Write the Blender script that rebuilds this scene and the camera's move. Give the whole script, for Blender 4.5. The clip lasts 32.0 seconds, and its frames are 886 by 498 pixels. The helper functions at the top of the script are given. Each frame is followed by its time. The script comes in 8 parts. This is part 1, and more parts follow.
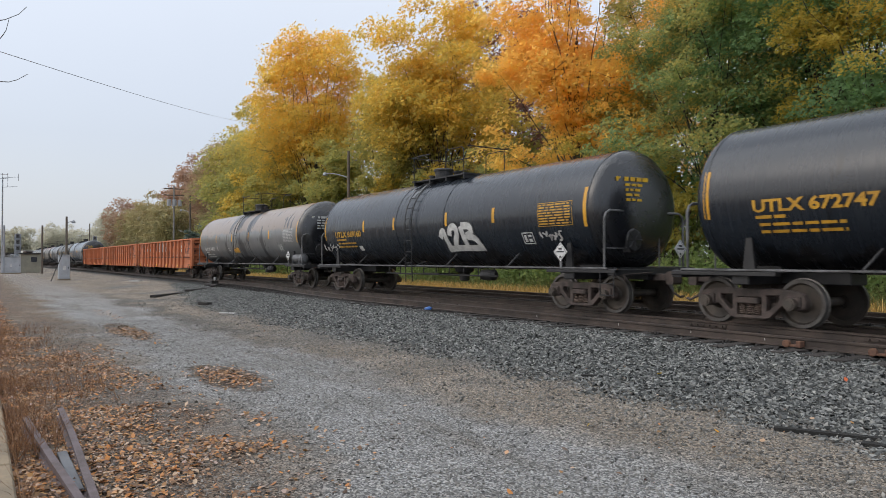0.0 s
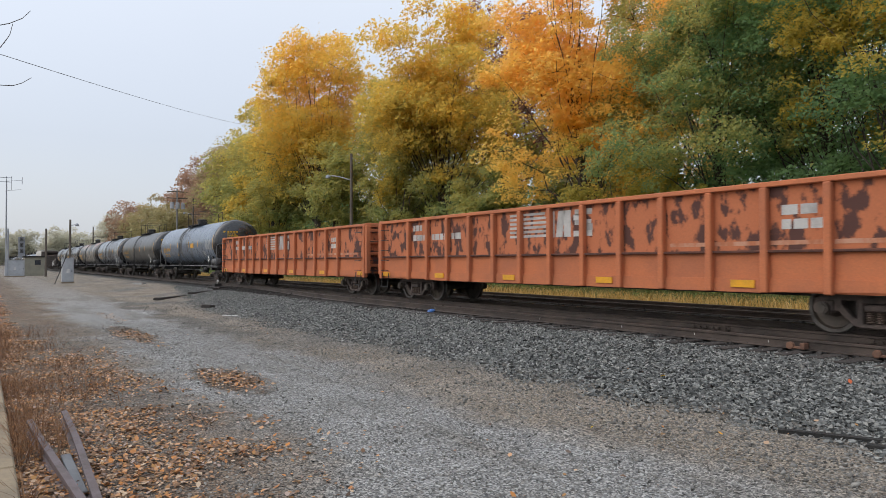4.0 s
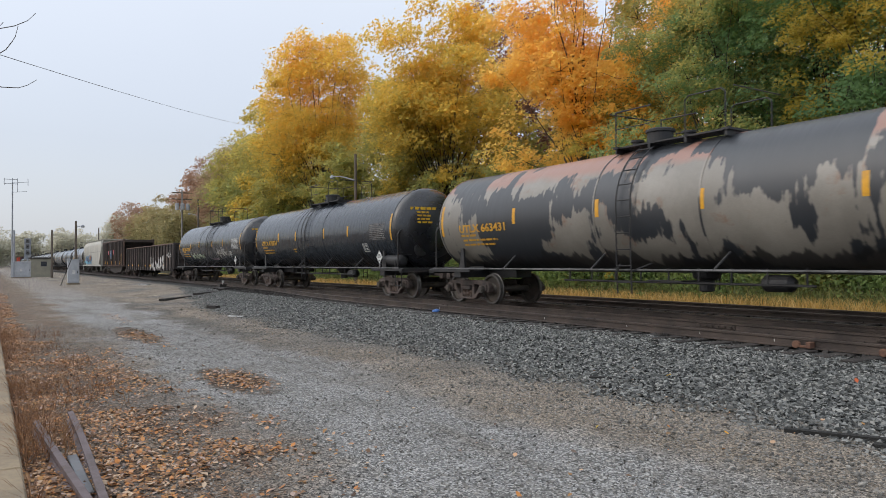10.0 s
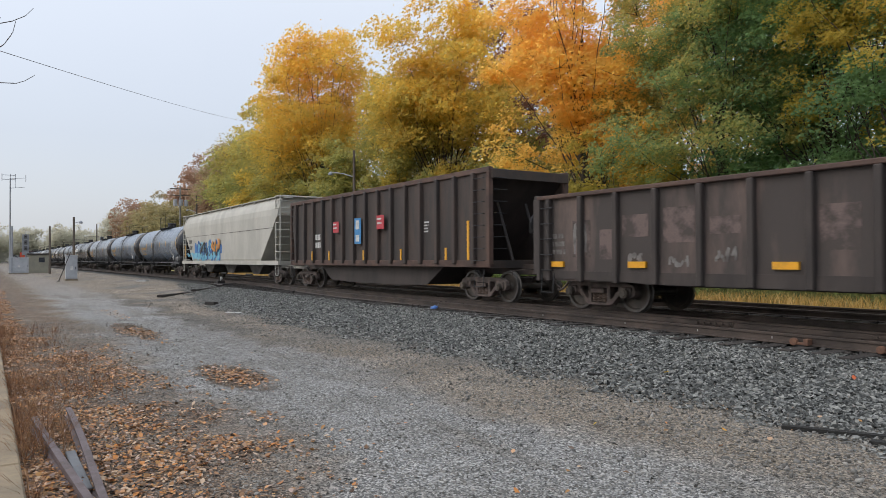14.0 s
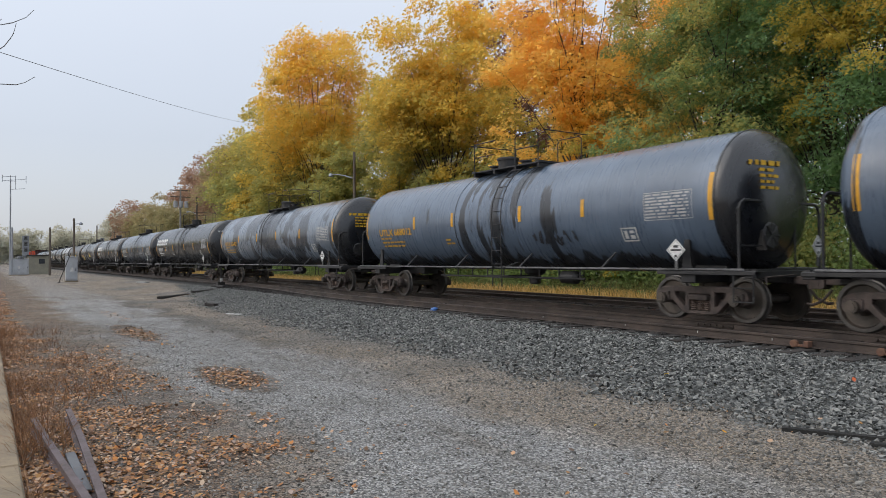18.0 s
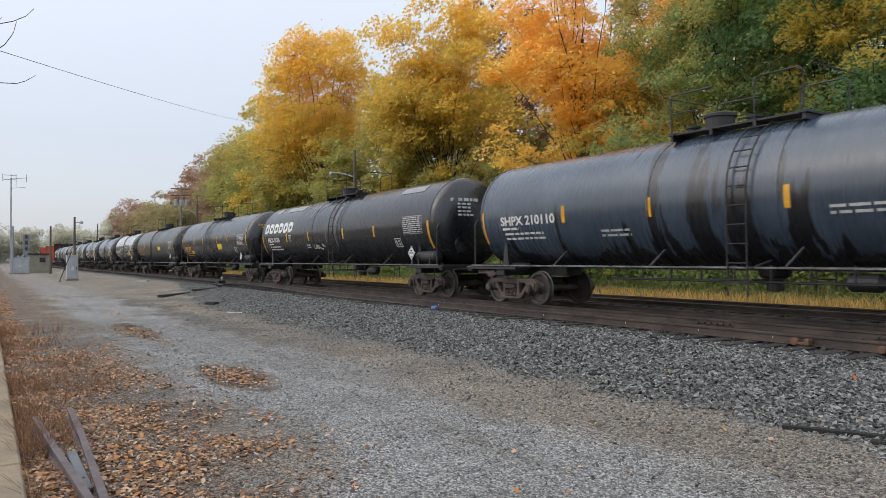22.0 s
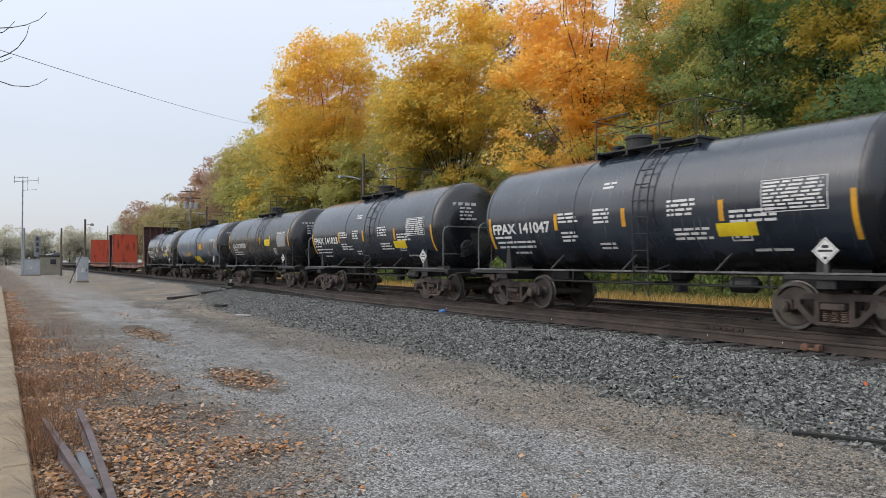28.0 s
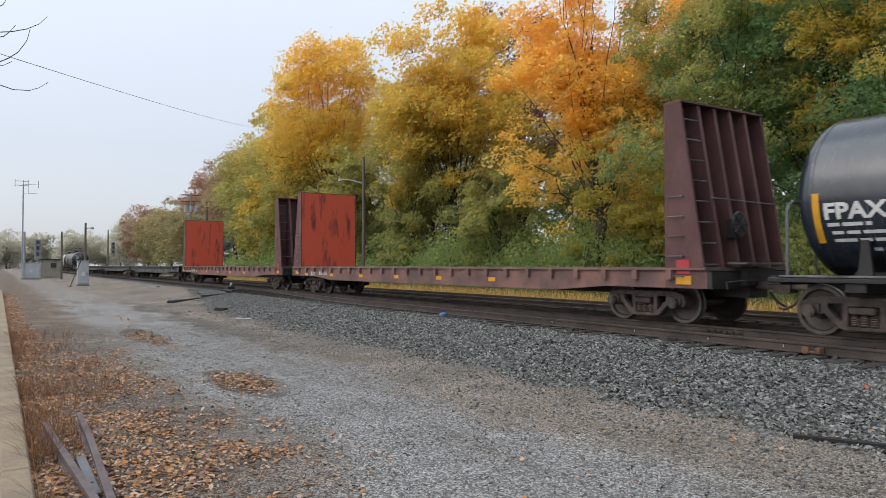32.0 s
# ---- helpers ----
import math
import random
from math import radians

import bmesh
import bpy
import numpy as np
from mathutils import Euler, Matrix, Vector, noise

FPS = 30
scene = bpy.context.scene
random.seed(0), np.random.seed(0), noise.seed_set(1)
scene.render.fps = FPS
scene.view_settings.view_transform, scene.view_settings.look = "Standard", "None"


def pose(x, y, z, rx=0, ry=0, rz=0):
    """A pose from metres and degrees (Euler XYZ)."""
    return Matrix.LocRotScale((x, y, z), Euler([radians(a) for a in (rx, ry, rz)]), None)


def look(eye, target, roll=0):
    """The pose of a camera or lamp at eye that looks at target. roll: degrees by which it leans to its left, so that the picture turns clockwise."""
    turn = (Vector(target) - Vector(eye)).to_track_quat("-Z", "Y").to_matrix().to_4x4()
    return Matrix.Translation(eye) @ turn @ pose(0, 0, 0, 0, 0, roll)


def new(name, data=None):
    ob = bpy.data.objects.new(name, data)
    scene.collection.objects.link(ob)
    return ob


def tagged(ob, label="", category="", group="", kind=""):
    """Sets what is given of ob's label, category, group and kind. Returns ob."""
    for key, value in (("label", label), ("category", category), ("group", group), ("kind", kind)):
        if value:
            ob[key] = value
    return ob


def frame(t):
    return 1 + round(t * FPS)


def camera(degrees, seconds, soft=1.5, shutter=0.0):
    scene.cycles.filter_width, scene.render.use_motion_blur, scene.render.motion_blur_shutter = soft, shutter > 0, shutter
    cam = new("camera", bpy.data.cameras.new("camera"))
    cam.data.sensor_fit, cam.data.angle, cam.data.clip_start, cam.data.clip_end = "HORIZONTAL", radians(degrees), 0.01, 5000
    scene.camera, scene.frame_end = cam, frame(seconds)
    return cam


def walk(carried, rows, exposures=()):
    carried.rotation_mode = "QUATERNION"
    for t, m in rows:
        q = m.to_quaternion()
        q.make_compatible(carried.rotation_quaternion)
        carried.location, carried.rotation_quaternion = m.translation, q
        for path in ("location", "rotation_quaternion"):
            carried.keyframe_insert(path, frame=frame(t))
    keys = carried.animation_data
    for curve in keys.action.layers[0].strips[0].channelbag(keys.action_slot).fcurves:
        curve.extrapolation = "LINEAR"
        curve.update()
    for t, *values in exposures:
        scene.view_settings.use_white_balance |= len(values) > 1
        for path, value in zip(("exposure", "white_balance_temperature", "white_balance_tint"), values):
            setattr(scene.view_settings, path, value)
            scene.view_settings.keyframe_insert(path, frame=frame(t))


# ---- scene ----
from collections import defaultdict

EYE = 1.70          # eye above the yard
RAIL = 0.42         # rail top above the yard
TRACK_Y = 13.55     # centre line of the train's track
SPEED = 16.107      # metres a second towards +x

cam = camera(64.6, 32.0, soft=0.5, shutter=0.08)
walk(cam, [
    (0, pose(0, 0, EYE, 90.883, 0.026, 56.389)),
    (0.5, pose(0, 0, EYE, 90.891, 0.083, 56.391)),
    (1, pose(0, 0, EYE, 90.889, 0.120, 56.437)),
    (1.5, pose(0, 0, EYE, 90.889, 0.105, 56.497)),
    (2, pose(0, 0, EYE, 90.915, 0.064, 56.549)),
    (2.5, pose(0, 0, EYE, 90.974, 0.082, 56.569)),
    (3, pose(0, 0, EYE, 91.027, 0.109, 56.587)),
    (3.5, pose(0, 0, EYE, 91.051, 0.121, 56.602)),
    (5.5, pose(0, 0, EYE, 91.152, 0.121, 56.684)),
    (6, pose(0, 0, EYE, 91.149, 0.081, 56.731)),
    (6.5, pose(0, 0, EYE, 91.140, 0.070, 56.776)),
    (7, pose(0, 0, EYE, 91.126, 0.106, 56.839)),
    (7.5, pose(0, 0, EYE, 91.113, 0.191, 56.862)),
    (8, pose(0, 0, EYE, 91.106, 0.228, 56.888)),
    (8.5, pose(0, 0, EYE, 91.103, 0.198, 56.942)),
    (9, pose(0, 0, EYE, 91.101, 0.204, 56.989)),
    (9.5, pose(0, 0, EYE, 91.090, 0.255, 56.998)),
    (10, pose(0, 0, EYE, 91.071, 0.335, 56.990)),
    (10.5, pose(0, 0, EYE, 91.047, 0.350, 56.968)),
    (11, pose(0, 0, EYE, 91.026, 0.273, 56.964)),
    (11.5, pose(0, 0, EYE, 90.995, 0.192, 56.976)),
    (12, pose(0, 0, EYE, 90.967, 0.224, 56.945)),
    (12.5, pose(0, 0, EYE, 90.940, 0.255, 56.905)),
    (13, pose(0, 0, EYE, 90.899, 0.255, 56.871)),
    (13.5, pose(0, 0, EYE, 90.845, 0.247, 56.854)),
    (14, pose(0, 0, EYE, 90.797, 0.238, 56.860)),
    (14.5, pose(0, 0, EYE, 90.768, 0.222, 56.853)),
    (16.5, pose(0, 0, EYE, 90.839, 0.185, 56.856)),
    (17, pose(0, 0, EYE, 90.853, 0.198, 56.861)),
    (17.5, pose(0, 0, EYE, 90.893, 0.202, 56.865)),
    (18, pose(0, 0, EYE, 90.934, 0.194, 56.868)),
    (18.5, pose(0, 0, EYE, 90.963, 0.189, 56.902)),
    (19, pose(0, 0, EYE, 90.975, 0.180, 56.929)),
    (19.5, pose(0, 0, EYE, 90.986, 0.176, 56.943)),
    (20, pose(0, 0, EYE, 90.990, 0.223, 56.922)),
    (20.5, pose(0, 0, EYE, 90.986, 0.297, 56.906)),
    (21, pose(0, 0, EYE, 90.943, 0.265, 56.889)),
    (21.5, pose(0, 0, EYE, 90.859, 0.226, 56.898)),
    (22, pose(0, 0, EYE, 90.794, 0.251, 56.909)),
    (22.5, pose(0, 0, EYE, 90.765, 0.210, 56.943)),
    (23, pose(0, 0, EYE, 90.756, 0.156, 56.997)),
    (23.5, pose(0, 0, EYE, 90.769, 0.139, 57.065)),
    (24, pose(0, 0, EYE, 90.796, 0.107, 57.124)),
    (24.5, pose(0, 0, EYE, 90.846, 0.081, 57.183)),
    (25, pose(0, 0, EYE, 90.894, 0.073, 57.224)),
    (25.5, pose(0, 0, EYE, 90.913, 0.101, 57.253)),
    (27.5, pose(0, 0, EYE, 91.027, -0.012, 57.522)),
    (28, pose(0, 0, EYE, 91.088, -0.015, 57.575)),
    (28.5, pose(0, 0, EYE, 91.161, -0.039, 57.652)),
    (29, pose(0, 0, EYE, 91.214, -0.043, 57.694)),
    (29.5, pose(0, 0, EYE, 91.257, -0.012, 57.707)),
    (30, pose(0, 0, EYE, 91.301, 0.009, 57.691)),
    (30.5, pose(0, 0, EYE, 91.323, 0.022, 57.664)),
    (31, pose(0, 0, EYE, 91.333, 0.055, 57.645)),
    (31.5, pose(0, 0, EYE, 91.342, 0.054, 57.623)),
    (32, pose(0, 0, EYE, 91.351, 0.043, 57.599)),
], exposures=[(0, 0.0), (3.5, 0.02), (5.5, -0.10), (8, -0.08), (10, 0.0), (14.5, 0.0), (17, -0.18), (18, -0.08), (20, -0.05), (22, 0.06), (25, 0.08), (28, 0.07), (32, 0.08)])

# ---- world and sun ----
world = bpy.data.worlds.new("overcast_sky")
scene.world = world
world.use_nodes = True
wn, wl = world.node_tree.nodes, world.node_tree.links
wn.clear()
w_out = wn.new("ShaderNodeOutputWorld")
w_bg = wn.new("ShaderNodeBackground")
w_sky = wn.new("ShaderNodeTexSky")
w_sky.sky_type = "NISHITA"
w_sky.sun_disc = False
w_sky.sun_elevation, w_sky.sun_rotation = radians(38), radians(200)
w_sky.dust_density = 4.0
w_bg2 = wn.new("ShaderNodeBackground")
w_bg.inputs["Strength"].default_value = 0.05
wl.new(w_sky.outputs[0], w_bg.inputs[0])
w_tc = wn.new("ShaderNodeTexCoord")
w_sep = wn.new("ShaderNodeSeparateXYZ")
wl.new(w_tc.outputs["Generated"], w_sep.inputs[0])
w_ramp = wn.new("ShaderNodeValToRGB")
w_ramp.color_ramp.elements[0].position, w_ramp.color_ramp.elements[0].color = 0.0, (0.57, 0.60, 0.65, 1)
w_ramp.color_ramp.elements[1].position, w_ramp.color_ramp.elements[1].color = 0.55, (0.89, 0.94, 1.02, 1)
w_mid = w_ramp.color_ramp.elements.new(0.16)
w_mid.color = (0.57, 0.61, 0.69, 1)
wl.new(w_sep.outputs[2], w_ramp.inputs[0])
w_noise = wn.new("ShaderNodeTexNoise")
w_noise.inputs["Scale"].default_value = 2.2
w_noise.inputs["Detail"].default_value = 4
wl.new(w_tc.outputs["Generated"], w_noise.inputs["Vector"])
w_mr = wn.new("ShaderNodeMapRange")
w_mr.inputs[3].default_value, w_mr.inputs[4].default_value = 0.94, 1.06
wl.new(w_noise.outputs[0], w_mr.inputs[0])
w_mul = wn.new("ShaderNodeVectorMath")
w_mul.operation = "SCALE"
wl.new(w_ramp.outputs[0], w_mul.inputs[0])
wl.new(w_mr.outputs[0], w_mul.inputs["Scale"])
wl.new(w_mul.outputs[0], w_bg2.inputs[0])
w_bg2.inputs["Strength"].default_value = 0.95
w_add = wn.new("ShaderNodeAddShader")
wl.new(w_bg.outputs[0], w_add.inputs[0])
wl.new(w_bg2.outputs[0], w_add.inputs[1])
wl.new(w_add.outputs[0], w_out.inputs[0])

sun_data = bpy.data.lights.new("sun", "SUN")
sun_data.energy, sun_data.angle, sun_data.color = 0.8, radians(60), (1.0, 0.995, 0.985)
sun = new("sun", sun_data)
sun.matrix_basis = look((-20, -36, 58), (0, 0, 0))


# ---- materials ----
def nodes_of(name):
    m = bpy.data.materials.new(name)
    m.use_nodes = True
    nt = m.node_tree
    return m, nt, nt.nodes["Principled BSDF"]


def rgb(c):
    return (c[0], c[1], c[2], 1)


def add_noise(nt, vec, scale, detail=4, rough=0.6):
    n = nt.nodes.new("ShaderNodeTexNoise")
    n.inputs["Scale"].default_value, n.inputs["Detail"].default_value, n.inputs["Roughness"].default_value = scale, detail, rough
    nt.links.new(vec, n.inputs["Vector"])
    return n.outputs[0]


def add_range(nt, val, a, b, c=0.0, d=1.0):
    n = nt.nodes.new("ShaderNodeMapRange")
    for i, v in enumerate((a, b, c, d)):
        n.inputs[i + 1].default_value = v
    nt.links.new(val, n.inputs[0])
    return n.outputs[0]


def add_mix(nt, fac, a, b, blend="MIX"):
    n = nt.nodes.new("ShaderNodeMix")
    n.data_type, n.blend_type = "RGBA", blend
    for sock, v in ((n.inputs[0], fac), (n.inputs[6], a), (n.inputs[7], b)):
        if isinstance(v, (int, float)):
            sock.default_value = v
        elif isinstance(v, tuple):
            sock.default_value = rgb(v)
        else:
            nt.links.new(v, sock)
    return n.outputs[2]


def add_math(nt, op, a, b=0.0, c=0.0):
    n = nt.nodes.new("ShaderNodeMath")
    n.operation = op
    for sock, v in zip(n.inputs, (a, b, c)):
        if isinstance(v, (int, float)):
            sock.default_value = v
        else:
            nt.links.new(v, sock)
    return n.outputs[0]


def coords(nt, scale=(1, 1, 1), shift=True):
    tc = nt.nodes.new("ShaderNodeTexCoord")
    mp = nt.nodes.new("ShaderNodeMapping")
    mp.inputs["Scale"].default_value = scale
    nt.links.new(tc.outputs["Object"], mp.inputs[0])
    if shift:
        oi = nt.nodes.new("ShaderNodeObjectInfo")
        sc = nt.nodes.new("ShaderNodeVectorMath")
        sc.operation = "SCALE"
        sc.inputs[0].default_value = (37.0, 11.0, 5.0)
        nt.links.new(oi.outputs["Random"], sc.inputs["Scale"])
        nt.links.new(sc.outputs[0], mp.inputs["Location"])
    return mp.outputs[0]


def add_bump(nt, bsdf, height, strength, dist=0.02):
    b = nt.nodes.new("ShaderNodeBump")
    b.inputs["Strength"].default_value, b.inputs["Distance"].default_value = strength, dist
    nt.links.new(height, b.inputs["Height"])
    nt.links.new(b.outputs[0], bsdf.inputs["Normal"])


def mat(name, c1, c2=None, scale=3.0, rough=0.6, metal=0.0, bump=0.15, fine=60.0, stretch=(1, 1, 1), spread=0.0, lo=0.4, hi=0.62):
    """Two colours mixed by large noise, a fine grain over them, and fine relief."""
    m, nt, b = nodes_of(name)
    c2 = c2 or tuple(v * 0.75 for v in c1)
    vec = coords(nt, stretch)
    col = add_mix(nt, add_range(nt, add_noise(nt, vec, scale, 6), lo, hi), c1, c2)
    grain = add_noise(nt, vec, fine, 3)
    col = add_mix(nt, 1.0, col, add_mix(nt, grain, (0.72, 0.72, 0.72), (1.28, 1.28, 1.28)), "MULTIPLY")
    if spread:
        oi = nt.nodes.new("ShaderNodeObjectInfo")
        col = add_mix(nt, 1.0, col, add_mix(nt, oi.outputs["Random"], (1 - spread,) * 3, (1 + spread,) * 3), "MULTIPLY")
    nt.links.new(col, b.inputs["Base Color"])
    nt.links.new(add_range(nt, grain, 0.2, 0.8, max(0.05, rough - 0.1), min(1.0, rough + 0.12)), b.inputs["Roughness"])
    b.inputs["Metallic"].default_value = metal
    add_bump(nt, b, grain, bump)
    return m


def tank_paint(name, base, stain=(0.012, 0.012, 0.014), amount=0.3, rust=0.0, rough=0.42, fade=None, top=None, ragged=0.0, flow=(0.9, 0.5, 0.5), local=0.0, belly=-1.12, gloss=0.24, top_z=0.28):
    """Paint of a tank shell: base coat, spilled streaks that run down, faded and rusty patches; top: another coat above the waist."""
    m, nt, b = nodes_of(name)
    vec = coords(nt)
    run = coords(nt, flow)
    drip = coords(nt, (4.5, 0.5, 0.5))
    fade = fade or tuple(min(1.0, v * 1.35 + 0.02) for v in base)
    col = add_mix(nt, add_range(nt, add_noise(nt, vec, 0.55, 5), 0.45, 0.68), base, fade)
    if top:
        tc = nt.nodes.new("ShaderNodeTexCoord")
        sp = nt.nodes.new("ShaderNodeSeparateXYZ")
        nt.links.new(tc.outputs["Object"], sp.inputs[0])
        edge = add_math(nt, "ADD", sp.outputs[2], add_math(nt, "MULTIPLY", add_math(nt, "SUBTRACT", add_noise(nt, run, 0.8, 6), 0.5), ragged))
        col = add_mix(nt, add_range(nt, edge, top_z, top_z + 0.02 + 0.2 * min(ragged, 1.0)), col, top)
    if rust:
        col = add_mix(nt, add_range(nt, add_noise(nt, vec, 0.8, 8, 0.7), 0.60 - 0.18 * rust, 0.70 - 0.10 * rust), col, (0.20, 0.105, 0.06))
    spill = add_math(nt, "ADD", add_math(nt, "MULTIPLY", add_noise(nt, run, 0.8, 5, 0.5), 0.78), add_math(nt, "MULTIPLY", add_noise(nt, drip, 0.8, 3), 0.22))
    if local:
        # spilled at the hatch: the runs thin out towards the ends
        tl = nt.nodes.new("ShaderNodeTexCoord")
        sl = nt.nodes.new("ShaderNodeSeparateXYZ")
        nt.links.new(tl.outputs["Object"], sl.inputs[0])
        spill = add_math(nt, "ADD", spill, add_range(nt, add_math(nt, "ABSOLUTE", sl.outputs[0]), 0.5, 5.0, local, -local))
    col = add_mix(nt, add_range(nt, spill, 0.65 - 0.155 * amount, 0.662 - 0.155 * amount), col, stain)
    # black tar run together on the belly, ragged edge; doubles as painted underside shade
    tb = nt.nodes.new("ShaderNodeTexCoord")
    sb = nt.nodes.new("ShaderNodeSeparateXYZ")
    nt.links.new(tb.outputs["Object"], sb.inputs[0])
    rag = add_math(nt, "MULTIPLY", add_math(nt, "SUBTRACT", add_noise(nt, coords(nt, (2.4, 0.3, 0.3)), 0.9, 4), 0.5), 1.1)
    col = add_mix(nt, add_range(nt, add_math(nt, "ADD", sb.outputs[2], rag), belly + 0.03, belly - 0.03, 0.0, 0.85), col, (0.007, 0.007, 0.008))
    dust = add_noise(nt, drip, 2.2, 4)
    col = add_mix(nt, add_range(nt, dust, 0.5, 0.9, 0.0, 0.05), col, (0.13, 0.138, 0.15))
    grain = add_noise(nt, vec, 45, 3)
    col = add_mix(nt, 1.0, col, add_mix(nt, grain, (0.82, 0.82, 0.82), (1.18, 1.18, 1.18)), "MULTIPLY")
    nt.links.new(col, b.inputs["Base Color"])
    nt.links.new(add_range(nt, dust, 0.3, 0.8, rough - 0.10, rough + 0.06), b.inputs["Roughness"])
    b.inputs["Specular IOR Level"].default_value = 0.42 + gloss
    b.inputs["Coat Weight"].default_value, b.inputs["Coat Roughness"].default_value = gloss, 0.22
    add_bump(nt, b, add_noise(nt, vec, 2.0, 2), 0.12, 0.03)
    return m


def leaf_mat(name, cols, rough=0.6, back=0.64, tall=0.0):
    """Leaves: each takes a colour of its own from the ramp, with light coming through."""
    m, nt, b = nodes_of(name)
    g = nt.nodes.new("ShaderNodeNewGeometry")
    ramp = nt.nodes.new("ShaderNodeValToRGB")
    e = ramp.color_ramp.elements
    while len(e) < len(cols):
        e.new(0.5)
    for i, c in enumerate(cols):
        e[i].position, e[i].color = i / (len(cols) - 1), rgb(c)
    vec = coords(nt)
    big = add_math(nt, "ADD", add_math(nt, "MULTIPLY", add_noise(nt, vec, 0.30, 2), 0.45), add_math(nt, "MULTIPLY", add_noise(nt, vec, 0.95, 3), 0.55))
    share = 0.22 if tall else 0.90
    fac = add_math(nt, "ADD", add_math(nt, "MULTIPLY", g.outputs["Random Per Island"], share), add_math(nt, "MULTIPLY", add_range(nt, big, 0.34, 0.66), 0.9 - share - (0.28 if tall else 0.0)))
    if tall:
        # the tops of the trees have turned first
        tc = nt.nodes.new("ShaderNodeTexCoord")
        sp = nt.nodes.new("ShaderNodeSeparateXYZ")
        nt.links.new(tc.outputs["Object"], sp.inputs[0])
        fac = add_math(nt, "ADD", fac, add_range(nt, sp.outputs[2], 0.0, tall, 0.0, 0.48))
    nt.links.new(fac, ramp.inputs[0])
    nt.links.new(ramp.outputs[0], b.inputs["Base Color"])
    b.inputs["Roughness"].default_value = rough
    b.inputs["Specular IOR Level"].default_value = 0.25
    tr = nt.nodes.new("ShaderNodeBsdfTranslucent")
    nt.links.new(ramp.outputs[0], tr.inputs[0])
    mx = nt.nodes.new("ShaderNodeMixShader")
    mx.inputs[0].default_value = back
    nt.links.new(b.outputs[0], mx.inputs[1])
    nt.links.new(tr.outputs[0], mx.inputs[2])
    nt.links.new(mx.outputs[0], nt.nodes["Material Output"].inputs[0])
    return m


STEEL = mat("worn_dark_steel", (0.018, 0.017, 0.017), (0.032, 0.027, 0.024), 2.5, 0.55, 0.0, 0.2, 40)
RUSTY = mat("rusty_cast_steel", (0.098, 0.074, 0.064), (0.046, 0.036, 0.032), 4, 0.75, 0.0, 0.3, 50, spread=0.25)
WHEEL = mat("wheel_steel", (0.075, 0.066, 0.058), (0.12, 0.098, 0.08), 3, 0.55, 0.4, 0.15, 60)
SPRING = mat("spring_steel", (0.20, 0.145, 0.115), (0.13, 0.095, 0.08), 6, 0.6, 0.2, 0.2, 60)
RAILTOP = mat("rail_steel", (0.088, 0.067, 0.056), (0.044, 0.035, 0.031), 1.2, 0.5, 0.3, 0.2, 70)
TIE = mat("creosoted_timber", (0.024, 0.021, 0.019), (0.048, 0.041, 0.036), 3, 0.85, 0, 0.5, 30, (0.6, 6, 6), spread=0.3)
YELLOW = mat("yellow_reflective_tape", (0.72, 0.36, 0.02), (0.55, 0.28, 0.03), 4, 0.4, 0, 0.05, 60)
WHITE = mat("white_stencil_paint", (0.62, 0.62, 0.60), (0.45, 0.45, 0.44), 5, 0.5, 0, 0.05, 60)
ORANGE_TXT = mat("yellow_stencil_paint", (0.62, 0.33, 0.03), (0.45, 0.24, 0.03), 5, 0.5, 0, 0.05, 60)
BRIGHT_Y = mat("bright_yellow_decal", (0.80, 0.62, 0.02), (0.70, 0.5, 0.02), 3, 0.4, 0, 0.03, 60)
GREYPIPE = mat("grey_painted_pipe", (0.17, 0.17, 0.175), (0.07, 0.07, 0.07), 2, 0.5, 0.2, 0.1, 40)
BARK = mat("tree_bark", (0.055, 0.045, 0.037), (0.10, 0.088, 0.075), 5, 0.9, 0, 0.6, 25, (4, 4, 0.8))


# ---- mesh helpers ----
def part(name, bm, material, parent=None, label="", smooth=False, place=None):
    me = bpy.data.meshes.new(name)
    bm.to_mesh(me)
    bm.free()
    me.materials.append(material)
    if smooth:
        me.polygons.foreach_set("use_smooth", [True] * len(me.polygons))
    ob = new(name, me)
    if parent is not None:
        ob.parent = parent
    if place is not None:
        ob.matrix_basis = place
    if label:
        ob["label"] = label
    return ob


def again(ob, parent, place):
    """The same mesh once more, as an object of its own."""
    o = bpy.data.objects.new(ob.name, ob.data)
    scene.collection.objects.link(o)
    o.parent = parent
    o.matrix_basis = place
    return o


def box(bm, x0, x1, y0, y1, z0, z1, bevel=0.0, m=None):
    r = bmesh.ops.create_cube(bm, size=1, matrix=Matrix.LocRotScale(((x0 + x1) / 2, (y0 + y1) / 2, (z0 + z1) / 2), None, (x1 - x0, y1 - y0, z1 - z0)))
    if bevel:
        ed = {e for v in r["verts"] for e in v.link_edges}
        r2 = bmesh.ops.bevel(bm, geom=list(ed), offset=bevel, segments=1, affect="EDGES")
        vs = {v for f_ in r2["faces"] for v in f_.verts} | {v for v in r["verts"] if v.is_valid}
    else:
        vs = r["verts"]
    if m is not None:
        bmesh.ops.transform(bm, matrix=m, verts=list(vs))


def cyl(bm, r1, r2, depth, m, seg=16, caps=True):
    bmesh.ops.create_cone(bm, cap_ends=caps, segments=seg, radius1=r1, radius2=r2, depth=depth, matrix=m)


